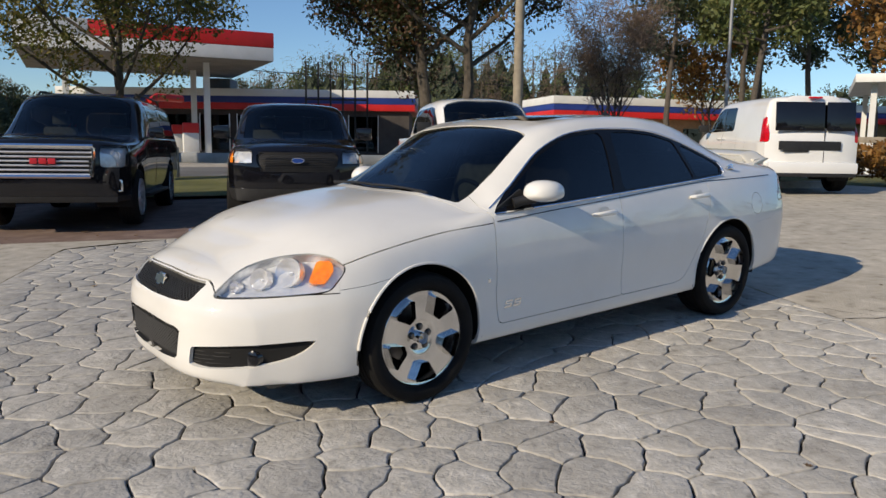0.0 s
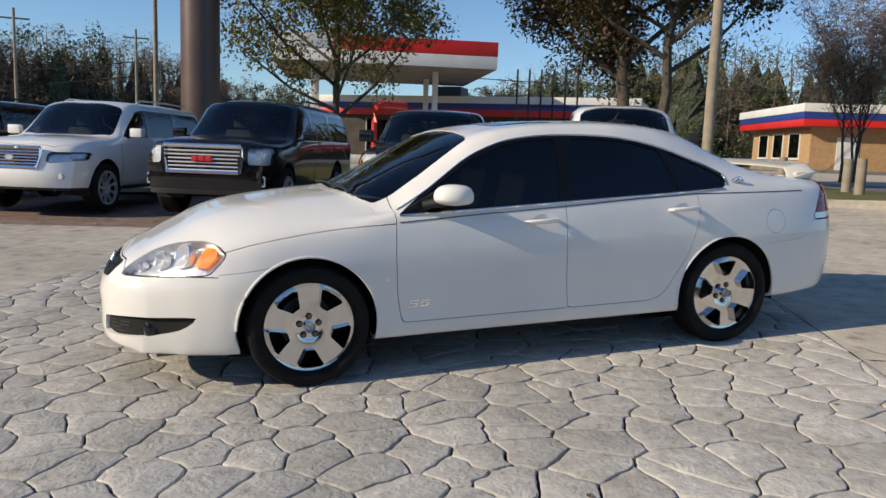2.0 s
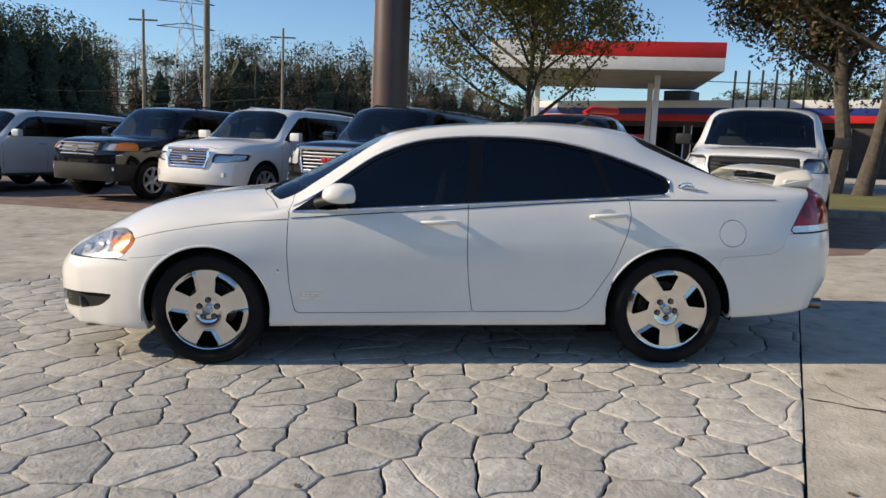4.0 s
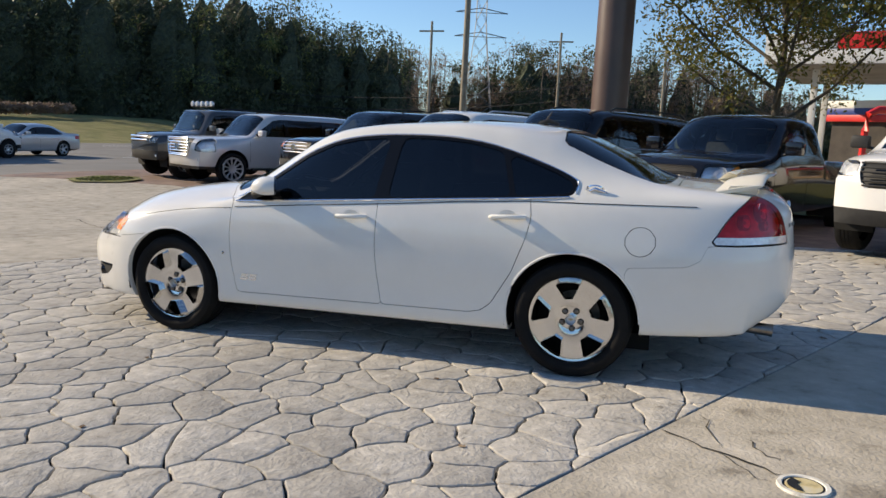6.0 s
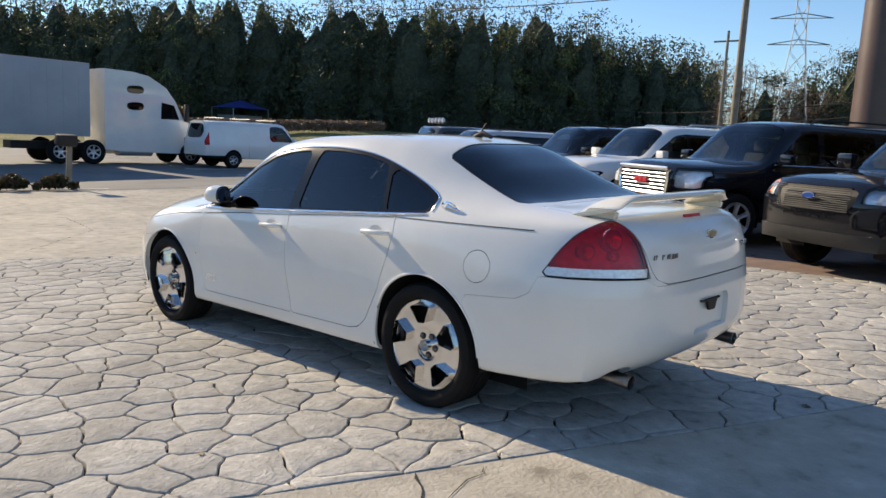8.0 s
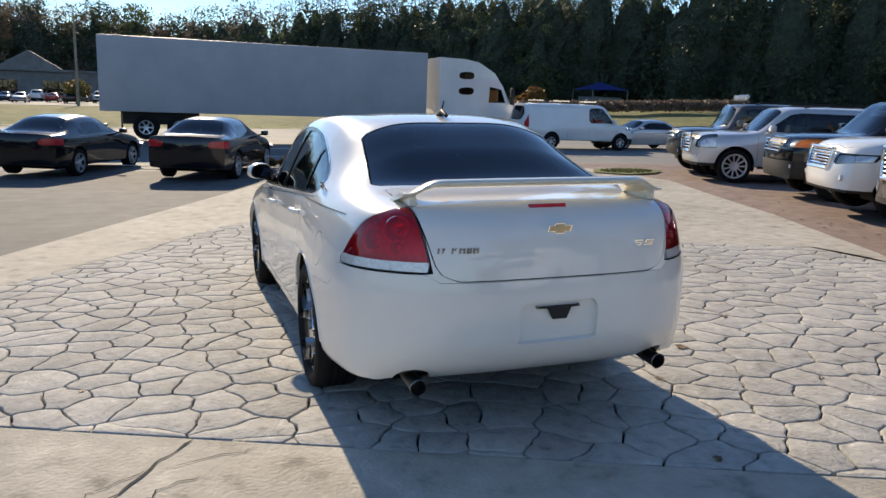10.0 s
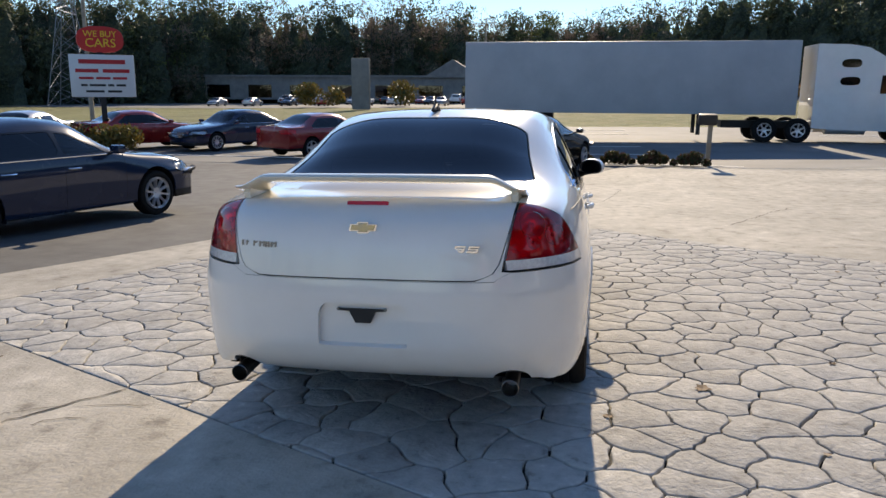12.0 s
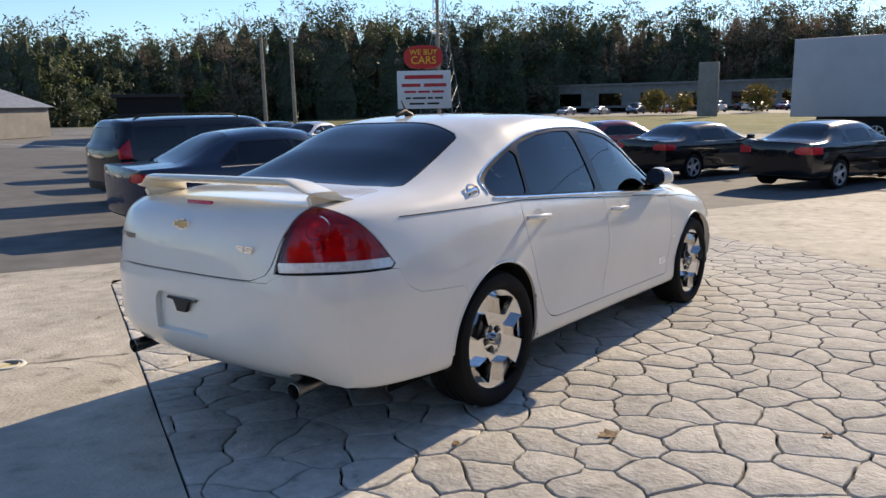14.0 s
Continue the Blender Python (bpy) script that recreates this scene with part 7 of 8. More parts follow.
def tree(name, label, x, y, height, trunk_r, spread, leaf, count, size, clump, seed, levels=3, first=0.3, limbs=10, lift=0.6, dz=0.0, stems=1):
    rng = np.random.default_rng(seed)
    t = thing(name, label, "tree", m=pose(x, y, g1(x, y) - 0.1 + dz))
    sk, en = [], []
    for k in range(stems):
        off = (0.0, 0.0) if stems == 1 else (0.35 * math.cos(2.1 * k), 0.35 * math.sin(2.1 * k))
        a, b = branches(rng, (off[0], off[1], 0), height * (1 - 0.08 * k), trunk_r, levels, spread, first, limbs, lift)
        sk.append(a)
        en.append(b)
    part("trunk", join(*sk), BARK, t)
    e = np.concatenate(en)
    e = e + rng.normal(0, 0.15, e.shape)
    twiggy = leaf is TWIG
    part("crown", leaf_cloud(e, clump * (0.6 + 0.8 * rng.random(len(e))), count * (2 if twiggy else 1), size * (1.7 if twiggy else 1), rng, 0.8, 0.1 if twiggy else 0.45), leaf, t, smooth=False)
    return t


tree("autumn_tree", "spreading tree with thinning yellow-green leaves beside the sign pole", 3.5, 21.9, 6.9, 0.18, 3.8, AUTUMN, 34000, 0.078, 0.80, 11, levels=6, first=0.28, limbs=14, lift=0.72)
tree("dark_oak", "tall broadleaf tree with dark green and russet leaves", 12.3, 17.3, 9.8, 0.26, 4.0, OAK, 70000, 0.078, 1.0, 12, levels=5, first=0.3, limbs=14)
tree("dark_oak", "leaning broadleaf tree with sparse dark leaves", 12.0, 15.2, 8.8, 0.22, 3.3, OAK, 42000, 0.078, 0.95, 13, levels=5, first=0.38, limbs=12)
tree("crape_myrtle", "bare-twigged crape myrtle with brown seed heads", 26.5, 20.6, 6.0, 0.07, 1.9, TWIG, 8000, 0.09, 0.6, 14, levels=5, first=0.3, limbs=9, lift=1.5, stems=4)
tree("crape_myrtle", "brown leafless tree behind the service building", 50.0, 30.0, 8.5, 0.12, 3.4, RUSSET, 6000, 0.18, 1.0, 15, levels=4, first=0.3, limbs=10, lift=1.2, stems=2)
tree("crape_myrtle", "yellowing tree beside the white canopy", 33.0, 9.5, 8.5, 0.14, 2.6, RUSSET, 5000, 0.16, 0.9, 25, levels=4, first=0.3, limbs=10, lift=1.0)
# Every other pine takes the needle colour with sunlight tinted in.
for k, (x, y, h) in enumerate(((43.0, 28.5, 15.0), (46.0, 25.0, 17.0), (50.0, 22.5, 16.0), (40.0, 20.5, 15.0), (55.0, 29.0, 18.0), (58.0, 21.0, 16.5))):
    tree("pine_tree", "tall pine with high open crown in plain or sun-tinted green", x, y, h + 3.5, 0.24, 3.0, PINE_SUN_TINT if k % 2 else PINE, 9500, 0.19, 1.0, 30 + k, levels=3, first=0.36, limbs=16, lift=0.25)


def woods():
    """The ring of woodland: heights by compass angle, as one mass of stems and needles."""
    rng = np.random.default_rng(77)
    az = [-180, -172, -164, -150, -134, -126, -120, -119, -116, -100, -60, -20, 10, 24, 34, 42, 50, 60, 70, 80, 94, 104, 108, 112.5, 114, 117, 120, 123, 126, 134, 143, 149, 156, 165, 171, 177, 180]
    el = [4.6, 5.2, 5.7, 6.0, 6.5, 6.0, 4.6, 4.6, 6.6, 7.0, 7.0, 6.5, 6.0, 4.0, 5.2, 7.8, 8.6, 7.4, 3.0, 3.2, 7.4, 7.2, 5.6, 6.0, 6.9, 7.6, 8.0, 8.8, 10.2, 10.0, 9.2, 8.6, 7.2, 6.3, 6.0, 5.0, 4.6]
    di = [200, 195, 190, 165, 140, 130, 125, 120, 110, 100, 90, 90, 80, 100, 105, 108, 108, 110, 150, 160, 150, 150, 150, 150, 120, 118, 116, 112, 110, 110, 112, 118, 125, 140, 150, 190, 200]
    stems, dark, brown, lit, core = [], [], [], [], []
    a = -180.0
    while a < 180:
        e, d = np.interp(a, az, el), np.interp(a, az, di)
        back = -112 < a < 14          # never looked at: added for reflections, kept thin
        for row in range(1 if back else 4):
            aa, dd = a + rng.normal(0, 0.4), d + 6 * row + rng.normal(0, 2)
            h = dd * math.tan(radians(e)) * ((0.62 if rng.random() < 0.25 else 0.82) + 0.26 * rng.random()) * (1.18 if a < -118 or a > 146 else 1.0) + 1.4
            x, y = -1 + dd * math.cos(radians(aa)), dd * math.sin(radians(aa))
            z = g1(x, y) - 0.1
            bare = (86 < a < 113.5 and rng.random() < 0.65) or (40 < a < 86 and rng.random() < 0.55) or ((a < -155 or a > 160) and rng.random() < 0.3) or (a < -120 and rng.random() < 0.3) or (rng.random() < 0.12 and row > 1)
            w = max(2.0, h * (0.17 + 0.15 * rng.random()))
            stems.append(tube([(x, y, z), (x + rng.normal(0, 0.2), y, z + h * 0.6), (x, y, z + h * 0.95)], [0.2, 0.14, 0.04], 4))
            if not back and not bare:   # a core coloured dark for the shade inside the crown
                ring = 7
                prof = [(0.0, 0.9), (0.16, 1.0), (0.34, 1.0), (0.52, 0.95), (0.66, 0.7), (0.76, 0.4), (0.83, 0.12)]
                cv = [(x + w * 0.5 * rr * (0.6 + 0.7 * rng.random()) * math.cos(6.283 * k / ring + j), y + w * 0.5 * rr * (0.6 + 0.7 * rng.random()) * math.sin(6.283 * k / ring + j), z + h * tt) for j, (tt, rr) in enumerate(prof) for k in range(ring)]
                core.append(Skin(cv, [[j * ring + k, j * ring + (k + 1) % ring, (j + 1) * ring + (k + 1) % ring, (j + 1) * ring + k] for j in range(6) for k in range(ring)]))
            n = 16
            t = np.sort(0.12 + 0.88 * rng.random(n) ** (0.8 if row else 1.0))
            t[-1] = 1.0
            spread = w * np.clip(1.9 * (1.12 - t), 0.36, 0.85)
            cen = np.column_stack([x + rng.normal(0, 1, n) * spread * 0.75, y + rng.normal(0, 1, n) * spread * 0.75, z + (h - 0.5) * t])
            rad = np.clip(w * (0.66 - 0.24 * t), 0.6, 3) * (0.7 + 0.6 * rng.random(n))
            size = 0.0021 * dd * (0.75 if bare else 1) * (2.2 if back else 1)
            count = int((160 if back else 1300 if row == 0 else 640 if row < 3 else 300) * (0.8 if bare else 1))
            cloud = leaf_cloud(cen, rad, count, size * (2.0 if bare else 1.15), rng, 0.7, 0.09 if bare else 0.34)
            # Bearings 24 to 60 and a random tenth take the sun-tinted copy.
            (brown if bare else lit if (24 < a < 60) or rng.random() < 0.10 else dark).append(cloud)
        if not back:                   # undergrowth
            x, y = -1 + (d - 2) * math.cos(radians(a)), (d - 2) * math.sin(radians(a))
            cen = np.column_stack([x + rng.normal(0, 1.8, 6), y + rng.normal(0, 1.8, 6), g1(x, y) + np.array([0.5, 1.0, 1.8, 2.6, 3.6, 4.6])])
            dark.append(leaf_cloud(cen, np.full(6, 1.4), 260, 0.0027 * d, rng))
        a += (3.0 if back else 0.8 + 0.7 * rng.random()) * 110 / d
    w = thing("woodland", "dense belt of pines and bare hardwoods beyond the highway", "woodland", kind="stuff")
    part("stems", join(*stems), BARK, w)
    part("shade_coloured_cores", join(*core), CROWN, w, smooth=False)
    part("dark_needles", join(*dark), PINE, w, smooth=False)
    part("sun_tinted_needles", join(*lit), PINE_SUN_TINT, w, smooth=False)
    part("bare_twigs", join(*brown), TWIG, w, smooth=False)
    for o in w.children:
        o["kind"] = "stuff"


woods()


def shrubs(name, label, pts, size, leaf, count, seed, blade=0.06, kind="stuff"):
    rng = np.random.default_rng(seed)
    c = np.array([(x, y, g1(x, y) + s * 0.55) for x, y, s in pts])
    r = np.array([s * 0.6 for _, _, s in pts])
    return solo(name, leaf_cloud(c, r, count, blade, rng), leaf, label, "shrub", kind=kind, smooth=False)


shrubs("hedge", "low clipped evergreen hedge on the kerbed island", [(-17.3 + 0.04 * k + 0.12 * math.sin(k * 2.3), -0.6 + 0.28 * k, 0.30 + 0.12 * math.sin(k * 1.7)) for k in range(18)], 0.5, OAK, 5000, 41)
shrubs("orange_shrub", "russet orange shrub behind the white van", [(14.5 + 0.5 * (k % 3), 3.6 + 0.45 * k - 2.2, 1.0) for k in range(7)], 1.0, RUSSET, 5000, 42, 0.07)
shrubs("sign_shrubs", "green shrubs round the foot of the dealer sign", [(-19.3 + 0.5 * math.cos(k * 1.3), -16.6 + 1.3 * math.sin(k * 1.7), 1.0) for k in range(9)], 1.0, BUSH, 4000, 43, 0.08)
shrubs("verge_bushes", "small russet bushes at the far edge of the field", [(-92 + 2.0 * math.cos(k * 2), 24 + 3.1 * k, 2.0 + 0.8 * math.sin(k * 3)) for k in range(8)], 2.0, RUSSET, 3000, 44, 0.3)
shrubs("verge_bushes", "small yellow trees at the far edge of the field", [(-104, -40.0, 3.6), (-104, -36.2, 3.0), (-110, -27, 4.0), (-118, -15, 3.4), (-118, -10, 3.4)], 2.0, BUSH, 3000, 45, 0.3)
shrubs("dry_field_weeds", "strip of dry brown weeds along the far field", [(-62 - 0.1 * k, 26 + 0.9 * k, 1.3) for k in range(38)], 1.0, TWIG, 9000, 46, 0.2)


def pole(name, label, x, y, h, r0, r1, mat, category="pole", dz=0.0):
    t = thing(name, label, category, m=pose(x, y, g1(x, y) - 0.1 + dz))
    part("shaft", tube([(0, 0, 0), (0, 0, h * 0.5), (0, 0, h)], [r0, (r0 + r1) / 2, r1], 28 if r0 > 0.3 else 12), mat, t)
    return t


sp = pole("sign_pole", "thick brown painted steel sign pole", -1.2, 17.8, 16, 0.53, 0.53, BROWN)
part("cabinet", box(-0.66, -0.30, -0.62, -0.40, 5.85, 6.9, 0.03), GALV, sp, "small metal box strapped to the pole")
part("base_flange", lathe([(0.53, 0.0), (0.8, 0.0), (0.8, 0.14), (0.53, 0.16)], 28, "z"), BROWN, sp)
up = pole("utility_pole", "weathered wooden utility pole beside the forecourt", 11.4, 11.7, 11, 0.15, 0.11, WOOD)
wl = pole("utility_pole", "weathered wooden utility pole with crossarms", -10.8, 32.4, 12, 0.19, 0.13, WOOD)
part("crossarm", box(-1.3, 1.3, -0.06, 0.06, 11.2, 11.34, 0.01), WOOD, wl)
for x, y in ((-15.0, 75.0), (-5.0, 84.0), (-26.0, 66.0)):
    q = pole("utility_pole", "distant wooden utility pole with a crossarm", x, y, 13, 0.17, 0.12, WOOD)
    part("crossarm", box(-1.3, 1.3, -0.06, 0.06, 12.0, 12.15), WOOD, q)
pole("utility_pole", "slim grey street pole behind the parked cars", -2.5, 30.0, 12, 0.11, 0.08, WOOD)
for x, y in ((-34.3, -43.4), (-36.0, -42.0)):
    pole("leaning_pole", "pale leaning dead pole at the edge of the lot", x, y, 7.4, 0.16, 0.12, WOOD)
pole("utility_pole", "wooden utility pole behind the dealer sign", -43.3, -33.5, 14, 0.16, 0.11, WOOD)
pole("utility_pole", "dark utility pole beyond the highway", -100, -13, 11, 0.2, 0.14, WOOD)
lp = pole("lamp_post", "grey steel lamp post with twin floodlight heads", 28.5, 15.6, 9.3, 0.09, 0.07, GALV, "street lamp")
for s in (-1, 1):
    part("arm", tube([(0, 0, 9.2), (s * 0.35, -s * 0.3, 9.25), (s * 0.45, -s * 0.4, 9.7)], 0.04, 6), GALV, lp)
    part("lamp_head", moved(box(-0.32, 0.32, -0.18, 0.18, -0.06, 0.06, 0.03), pose(s * 0.55, -s * 0.5, 9.75, 0, -25 * s, -40)), WHITE_PANEL, lp)


def wire(name, a, b, sag, r=0.012):
    pts = [tuple(np.array(a) * (1 - t) + np.array(b) * t - np.array((0, 0, sag * 4 * t * (1 - t)))) for t in np.linspace(0, 1, 18)]
    return solo(name, tube(pts, r, 5), TRIM, "thin black overhead power line between poles", "power line")


wire("power_line", (-10.8, 32.4, 12.0), (-2.5, 24.0, 8.2), 0.4, 0.02)
wire("power_line", (-60, 42, 17), (-1.0, 22.0, 8.2), 1.0, 0.03)
wire("power_line", (-60, 43, 14), (0.0, 30.0, 9.0), 1.2, 0.03)
wire("power_line", (-60, 90, 6.5), (-5.0, 84.0, 9.5), 1.5, 0.05)
wire("power_line", (-60, 92, 5.0), (-5.0, 84.0, 8.0), 1.5, 0.05)
wire("power_line", (-60, -60, 14.5), (-34, 60, 16.5), 1.5, 0.04)
wire("power_line", (-100, -120, 26.0), (-80, 40, 16.0), 3.0, 0.06)
wire("power_line", (10, 46, 6.5), (60, 40, 7.5), 0.6, 0.03)


def pylon(x, y, h, base):
    t = thing("lattice_tower", "tall steel lattice transmission tower", "tower", m=pose(x, y, g1(x, y), 0, 0, 20))
    w = lambda z: base * (1 - 0.85 * min(1, z / (h * 0.72))) + 0.5
    zs = np.linspace(0, h, 9)
    sk = []
    for sx, sy in ((-1, -1), (1, -1), (1, 1), (-1, 1)):
        sk.append(tube([(sx * w(z), sy * w(z), z) for z in zs], 0.065, 4))
    for a, b in zip(zs, zs[1:]):
        for (sx, sy), (tx, ty) in zip(((-1, -1), (1, -1), (1, 1), (-1, 1)), ((1, -1), (1, 1), (-1, 1), (-1, -1))):
            sk.append(tube([(sx * w(a), sy * w(a), a), (tx * w(b), ty * w(b), b)], 0.035, 4))
            sk.append(tube([(tx * w(a), ty * w(a), a), (sx * w(b), sy * w(b), b)], 0.035, 4))
    part("lattice", join(*sk), GALV, t)
    for z in (h * 0.66, h * 0.8, h * 0.94):
        part("crossarm", join(tube([(-5.0, 0, z), (0, 0, z + 0.9), (5.0, 0, z)], 0.09, 4), tube([(-5, 0, z), (5, 0, z)], 0.07, 4)), GALV, t)


pylon(-44.0, 137.0, 32.0, 3.0)
pylon(-105.0, -80.0, 22.0, 2.6)


def fascia(parent, name, x0, x1, y0, y1, bands):
    """Stacked coloured bands round a flat roof edge."""
    for z0, z1, mat, grow in bands:
        part(name, box(x0 - grow, x1 + grow, y0 - grow, y1 + grow, z0, z1, 0.02), mat, parent)


def gas_station():
    # the big fuel canopy; local x runs along its front
    t = thing("fuel_canopy", "large fuel canopy with red and white fascia on square columns", "canopy", m=pose(16.69, 37.79, g1(16.69, 37.79), 0, 0, 167.5))
    L, D = 13.3, 12.5
    # Underside takes a darker grey in place of the shade beneath the canopy.
    part("deck", box(0.02, L - 0.02, -D + 0.02, -0.02, 5.68, 6.2, 0.02), GREY_WALL, t, "canopy underside in a grey that stands for its shade")
    part("white_fascia", box(-0.03, L + 0.03, -D - 0.03, 0.03, 5.72, 6.47, 0.03), WHITE_PANEL, t)
    part("red_fascia", box(-0.05, 9.8, -D - 0.05, 0.05, 6.475, 7.32, 0.03), RED_PANEL, t)
    part("white_corner_fascia", box(9.804, L + 0.05, -D - 0.05, 0.05, 6.475, 7.32, 0.03), WHITE_PANEL, t)
    for x in (3.4, 11.0):
        for y in (-2.6, -8.0):
            part("column", box(x - 0.17, x + 0.17, y - 0.17, y + 0.17, 0, 5.7, 0.02), WHITE_PANEL, t)
            pump = thing("fuel_pump", "red and white fuel pump on an island", "fuel pump", "fuel pumps", m=t.matrix_basis @ pose(x + 1.0, y, 0))
            part("pump_body", box(-0.45, 0.45, -0.3, 0.3, 0.15, 1.5, 0.04), WHITE_PANEL, pump)
            part("pump_head", box(-0.45, 0.45, -0.28, 0.28, 1.5, 2.1, 0.05), RED_PANEL, pump)
            part("pump_screen", box(-0.3, 0.3, -0.32, -0.3, 1.1, 1.4), TRIM, pump)
    # the shop behind
    s = thing("station_shop", "station shop with white, blue and red roof band", "building", m=pose(17.1, 40.4, g1(17.1, 40.4), 0, 0, 180 - 38))
    part("wall", box(-9, 15, -14, -6, 0, 3.4), SHOP_WALL, s)
    fascia(s, "roof_band", -9.4, 15.4, -14.4, -5.6, ((3.3, 3.75, RED_PANEL, 0), (3.754, 4.2, BLUE_PANEL, 0.02), (4.204, 4.7, WHITE_PANEL, 0.04)))
    for k in range(-2, 5):
        w = part("window", box(-1.6 + 2.6 * k, 0.4 + 2.6 * k, -5.99, -5.93, 0.5, 2.9), GLASS, s)
        part("window_frame", join(box(-1.66 + 2.6 * k, -1.6 + 2.6 * k, -6.0, -5.9, 0.4, 3.0), box(0.4 + 2.6 * k, 0.46 + 2.6 * k, -6.0, -5.9, 0.4, 3.0)), ALLOY, w)
    part("price_board", box(1.0, 3.4, -5.85, -5.8, 3.32, 3.72), RED_PANEL, s)
    # roof plant and iron fence
    part("roof_plant", box(4, 6, -10, -8, 4.7, 5.6, 0.1), GREY_WALL, s)
    g = thing("red_sign_arch", "small red arch sign by the pumps", "sign", m=pose(8.6, 33.0, g1(8.6, 33.0), 0, 0, 25))
    part("arch", tube([(-0.9, 0, 2.2), (-0.8, 0, 2.95), (-0.4, 0, 3.15), (1.2, 0, 3.15)], 0.18, 8), RED_PANEL, g)
    part("leg", box(-1.0, -0.8, -0.1, 0.1, 0, 2.3), RED_PANEL, g)
    f = thing("iron_fence", "tall black iron fence posts beside the service yard", "fence", m=pose(13.0, 27.0, g1(13, 27), 0, 0, -35))
    for k in range(6):
        part("post", box(0.55 * k - 0.04, 0.55 * k + 0.04, -0.04, 0.04, 0, 4.6), TRIM, f)
    part("rail", box(-0.05, 2.8, -0.03, 0.03, 2.9, 2.98), TRIM, f)


gas_station()


def service_building():
    b = thing("service_building", "low tan brick building with white, blue and red roof band", "building", m=pose(47.8, 43.7, g1(47, 43) - 0.05, 0, 0, -24) @ Matrix.Diagonal((1.4, 1.4, 1.25, 1)))
    # local: front wall along x from the corner, side wall along +y
    part("wall", box(0, 26, 0, 10, 0, 3.2), TAN_WALL, b)
    part("plinth", box(-0.06, 26.06, -0.06, 10.06, 0, 0.25), GREY_WALL, b)
    for z0, z1, mat, grow in ((3.05, 3.5, RED_PANEL, 0.8), (3.504, 3.95, BLUE_PANEL, 0.82), (3.954, 4.5, WHITE_PANEL, 0.86)):
        part("roof_band", box(-grow, 26 + grow, -grow, 10 + grow, z0, z1, 0.02), mat, b)
    for k in range(3):
        w = part("window", box(-0.03, 0.02, 1.6 + 2.7 * k, 3.2 + 2.7 * k, 1.0, 2.6), GLASS, b)
        part("window_frame", join(box(-0.05, 0.0, 1.5 + 2.7 * k, 1.6 + 2.7 * k, 0.9, 2.7), box(-0.05, 0.0, 3.2 + 2.7 * k, 3.3 + 2.7 * k, 0.9, 2.7), box(-0.05, 0.0, 1.5 + 2.7 * k, 3.3 + 2.7 * k, 2.6, 2.7),
                                  box(-0.08, 0.0, 1.5 + 2.7 * k, 3.3 + 2.7 * k, 0.85, 0.95)), WHITE_PANEL, w)
    for x, w, mat in ((1.5, 1.3, WHITE_PANEL), (6.0, 1.0, WHITE_PANEL), (9.0, 2.4, GLASS), (13.5, 2.4, GLASS)):
        part("door", box(x, x + w, -0.04, 0.02, 0.0 if mat is WHITE_PANEL else 0.8, 2.4), mat, b)
    part("roof_dish", lathe([(0, 0), (0.3, 0.06), (0.5, 0.2)], 16, "z"), WHITE_PANEL, b, m=pose(8, 4, 4.7, 50, 0, 30))


service_building()
c = thing("white_canopy", "small flat white canopy on slim posts", "canopy", m=pose(25.0, 7.0, g1(25.0, 7.0), 0, 0, -65))
part("roof", box(-1.4, 8, -2, 5, 3.0, 3.28, 0.03), WHITE_PANEL, c)
for x in (-0.8, 7):
    for y in (-1.3, 4.3):
        part("post", box(x - 0.09, x + 0.09, y - 0.09, y + 0.09, 0, 3.0), WHITE_PANEL, c)
f = thing("rail_fence", "low timber post and rail fence", "fence", m=pose(14.8, 6.2, g1(14.8, 6.2), 0, 0, -66))
for k in range(3):
    part("rail", box(-1.0, 5.0, -0.03, 0.03, 0.35 + 0.3 * k, 0.49 + 0.3 * k, 0.01), WOOD, f)
for k in range(4):
    part("post", box(-1.0 + 2 * k - 0.06, -1.0 + 2 * k + 0.06, -0.06, 0.06, 0, 1.15, 0.01), WOOD, f)
for x, y in ((14.6, 12.3), (15.2, 10.6), (14.2, 9.3), (5.9, 17.7), (4.2, 18.9)):
    pole("bollard", "weathered wooden bollard on the verge", x, y, 1.05, 0.13, 0.12, WOOD, "bollard")
g = thing("guard_rail", "grey steel rail along the verge", "rail", m=pose(6.2, 17.4, g1(6.2, 17.4), 0, 0, 180 - 38))
part("beam", box(-4, 8, -0.05, 0.05, 0.45, 0.75, 0.02), GALV, g)
# kerb and side road on the station side
pts = [(12.8 - 6.2 * t, 3.6 + 5.6 * t) for t in np.linspace(0, 1, 16)]
prof = [(0.0, -0.05), (0.0, 0.13), (0.03, 0.15), (0.15, 0.15), (0.15, -0.05)]
sk = grid(range(16), range(5), lambda i, j: (pts[i][0] + prof[j][0] * 0.67, pts[i][1] + prof[j][0] * 0.74, g1(*pts[i]) + prof[j][1]))
solo("kerb", sk, CONCRETE, "pale concrete kerb along the verge", "kerb", kind="structure")
verge = [(12.9, 3.7), (6.7, 9.3), (-3.0, 13.0), (-9.0, 17.5), (4.5, 19.5), (16.5, 13.5), (16.5, 5.0)]
s = grid(np.linspace(-9, 17, 40), np.linspace(3, 20, 30), lambda x, y: (x, y, 0.0))
s = s.cut(inside(verge[::-1])(s.v[:, 0], s.v[:, 1]))[0] if inside(verge)(np.array([8.0]), np.array([13.0]))[0] < 0 else s.cut(inside(verge)(s.v[:, 0], s.v[:, 1]))[0]
s.v[:, 2] = gz(s.v[:, 0], s.v[:, 1]) + 0.05
solo("verge", s, GRASS, "strip of short grass strewn with leaves", "grass", kind="structure")
u = np.array((math.cos(radians(142)), math.sin(radians(142))))
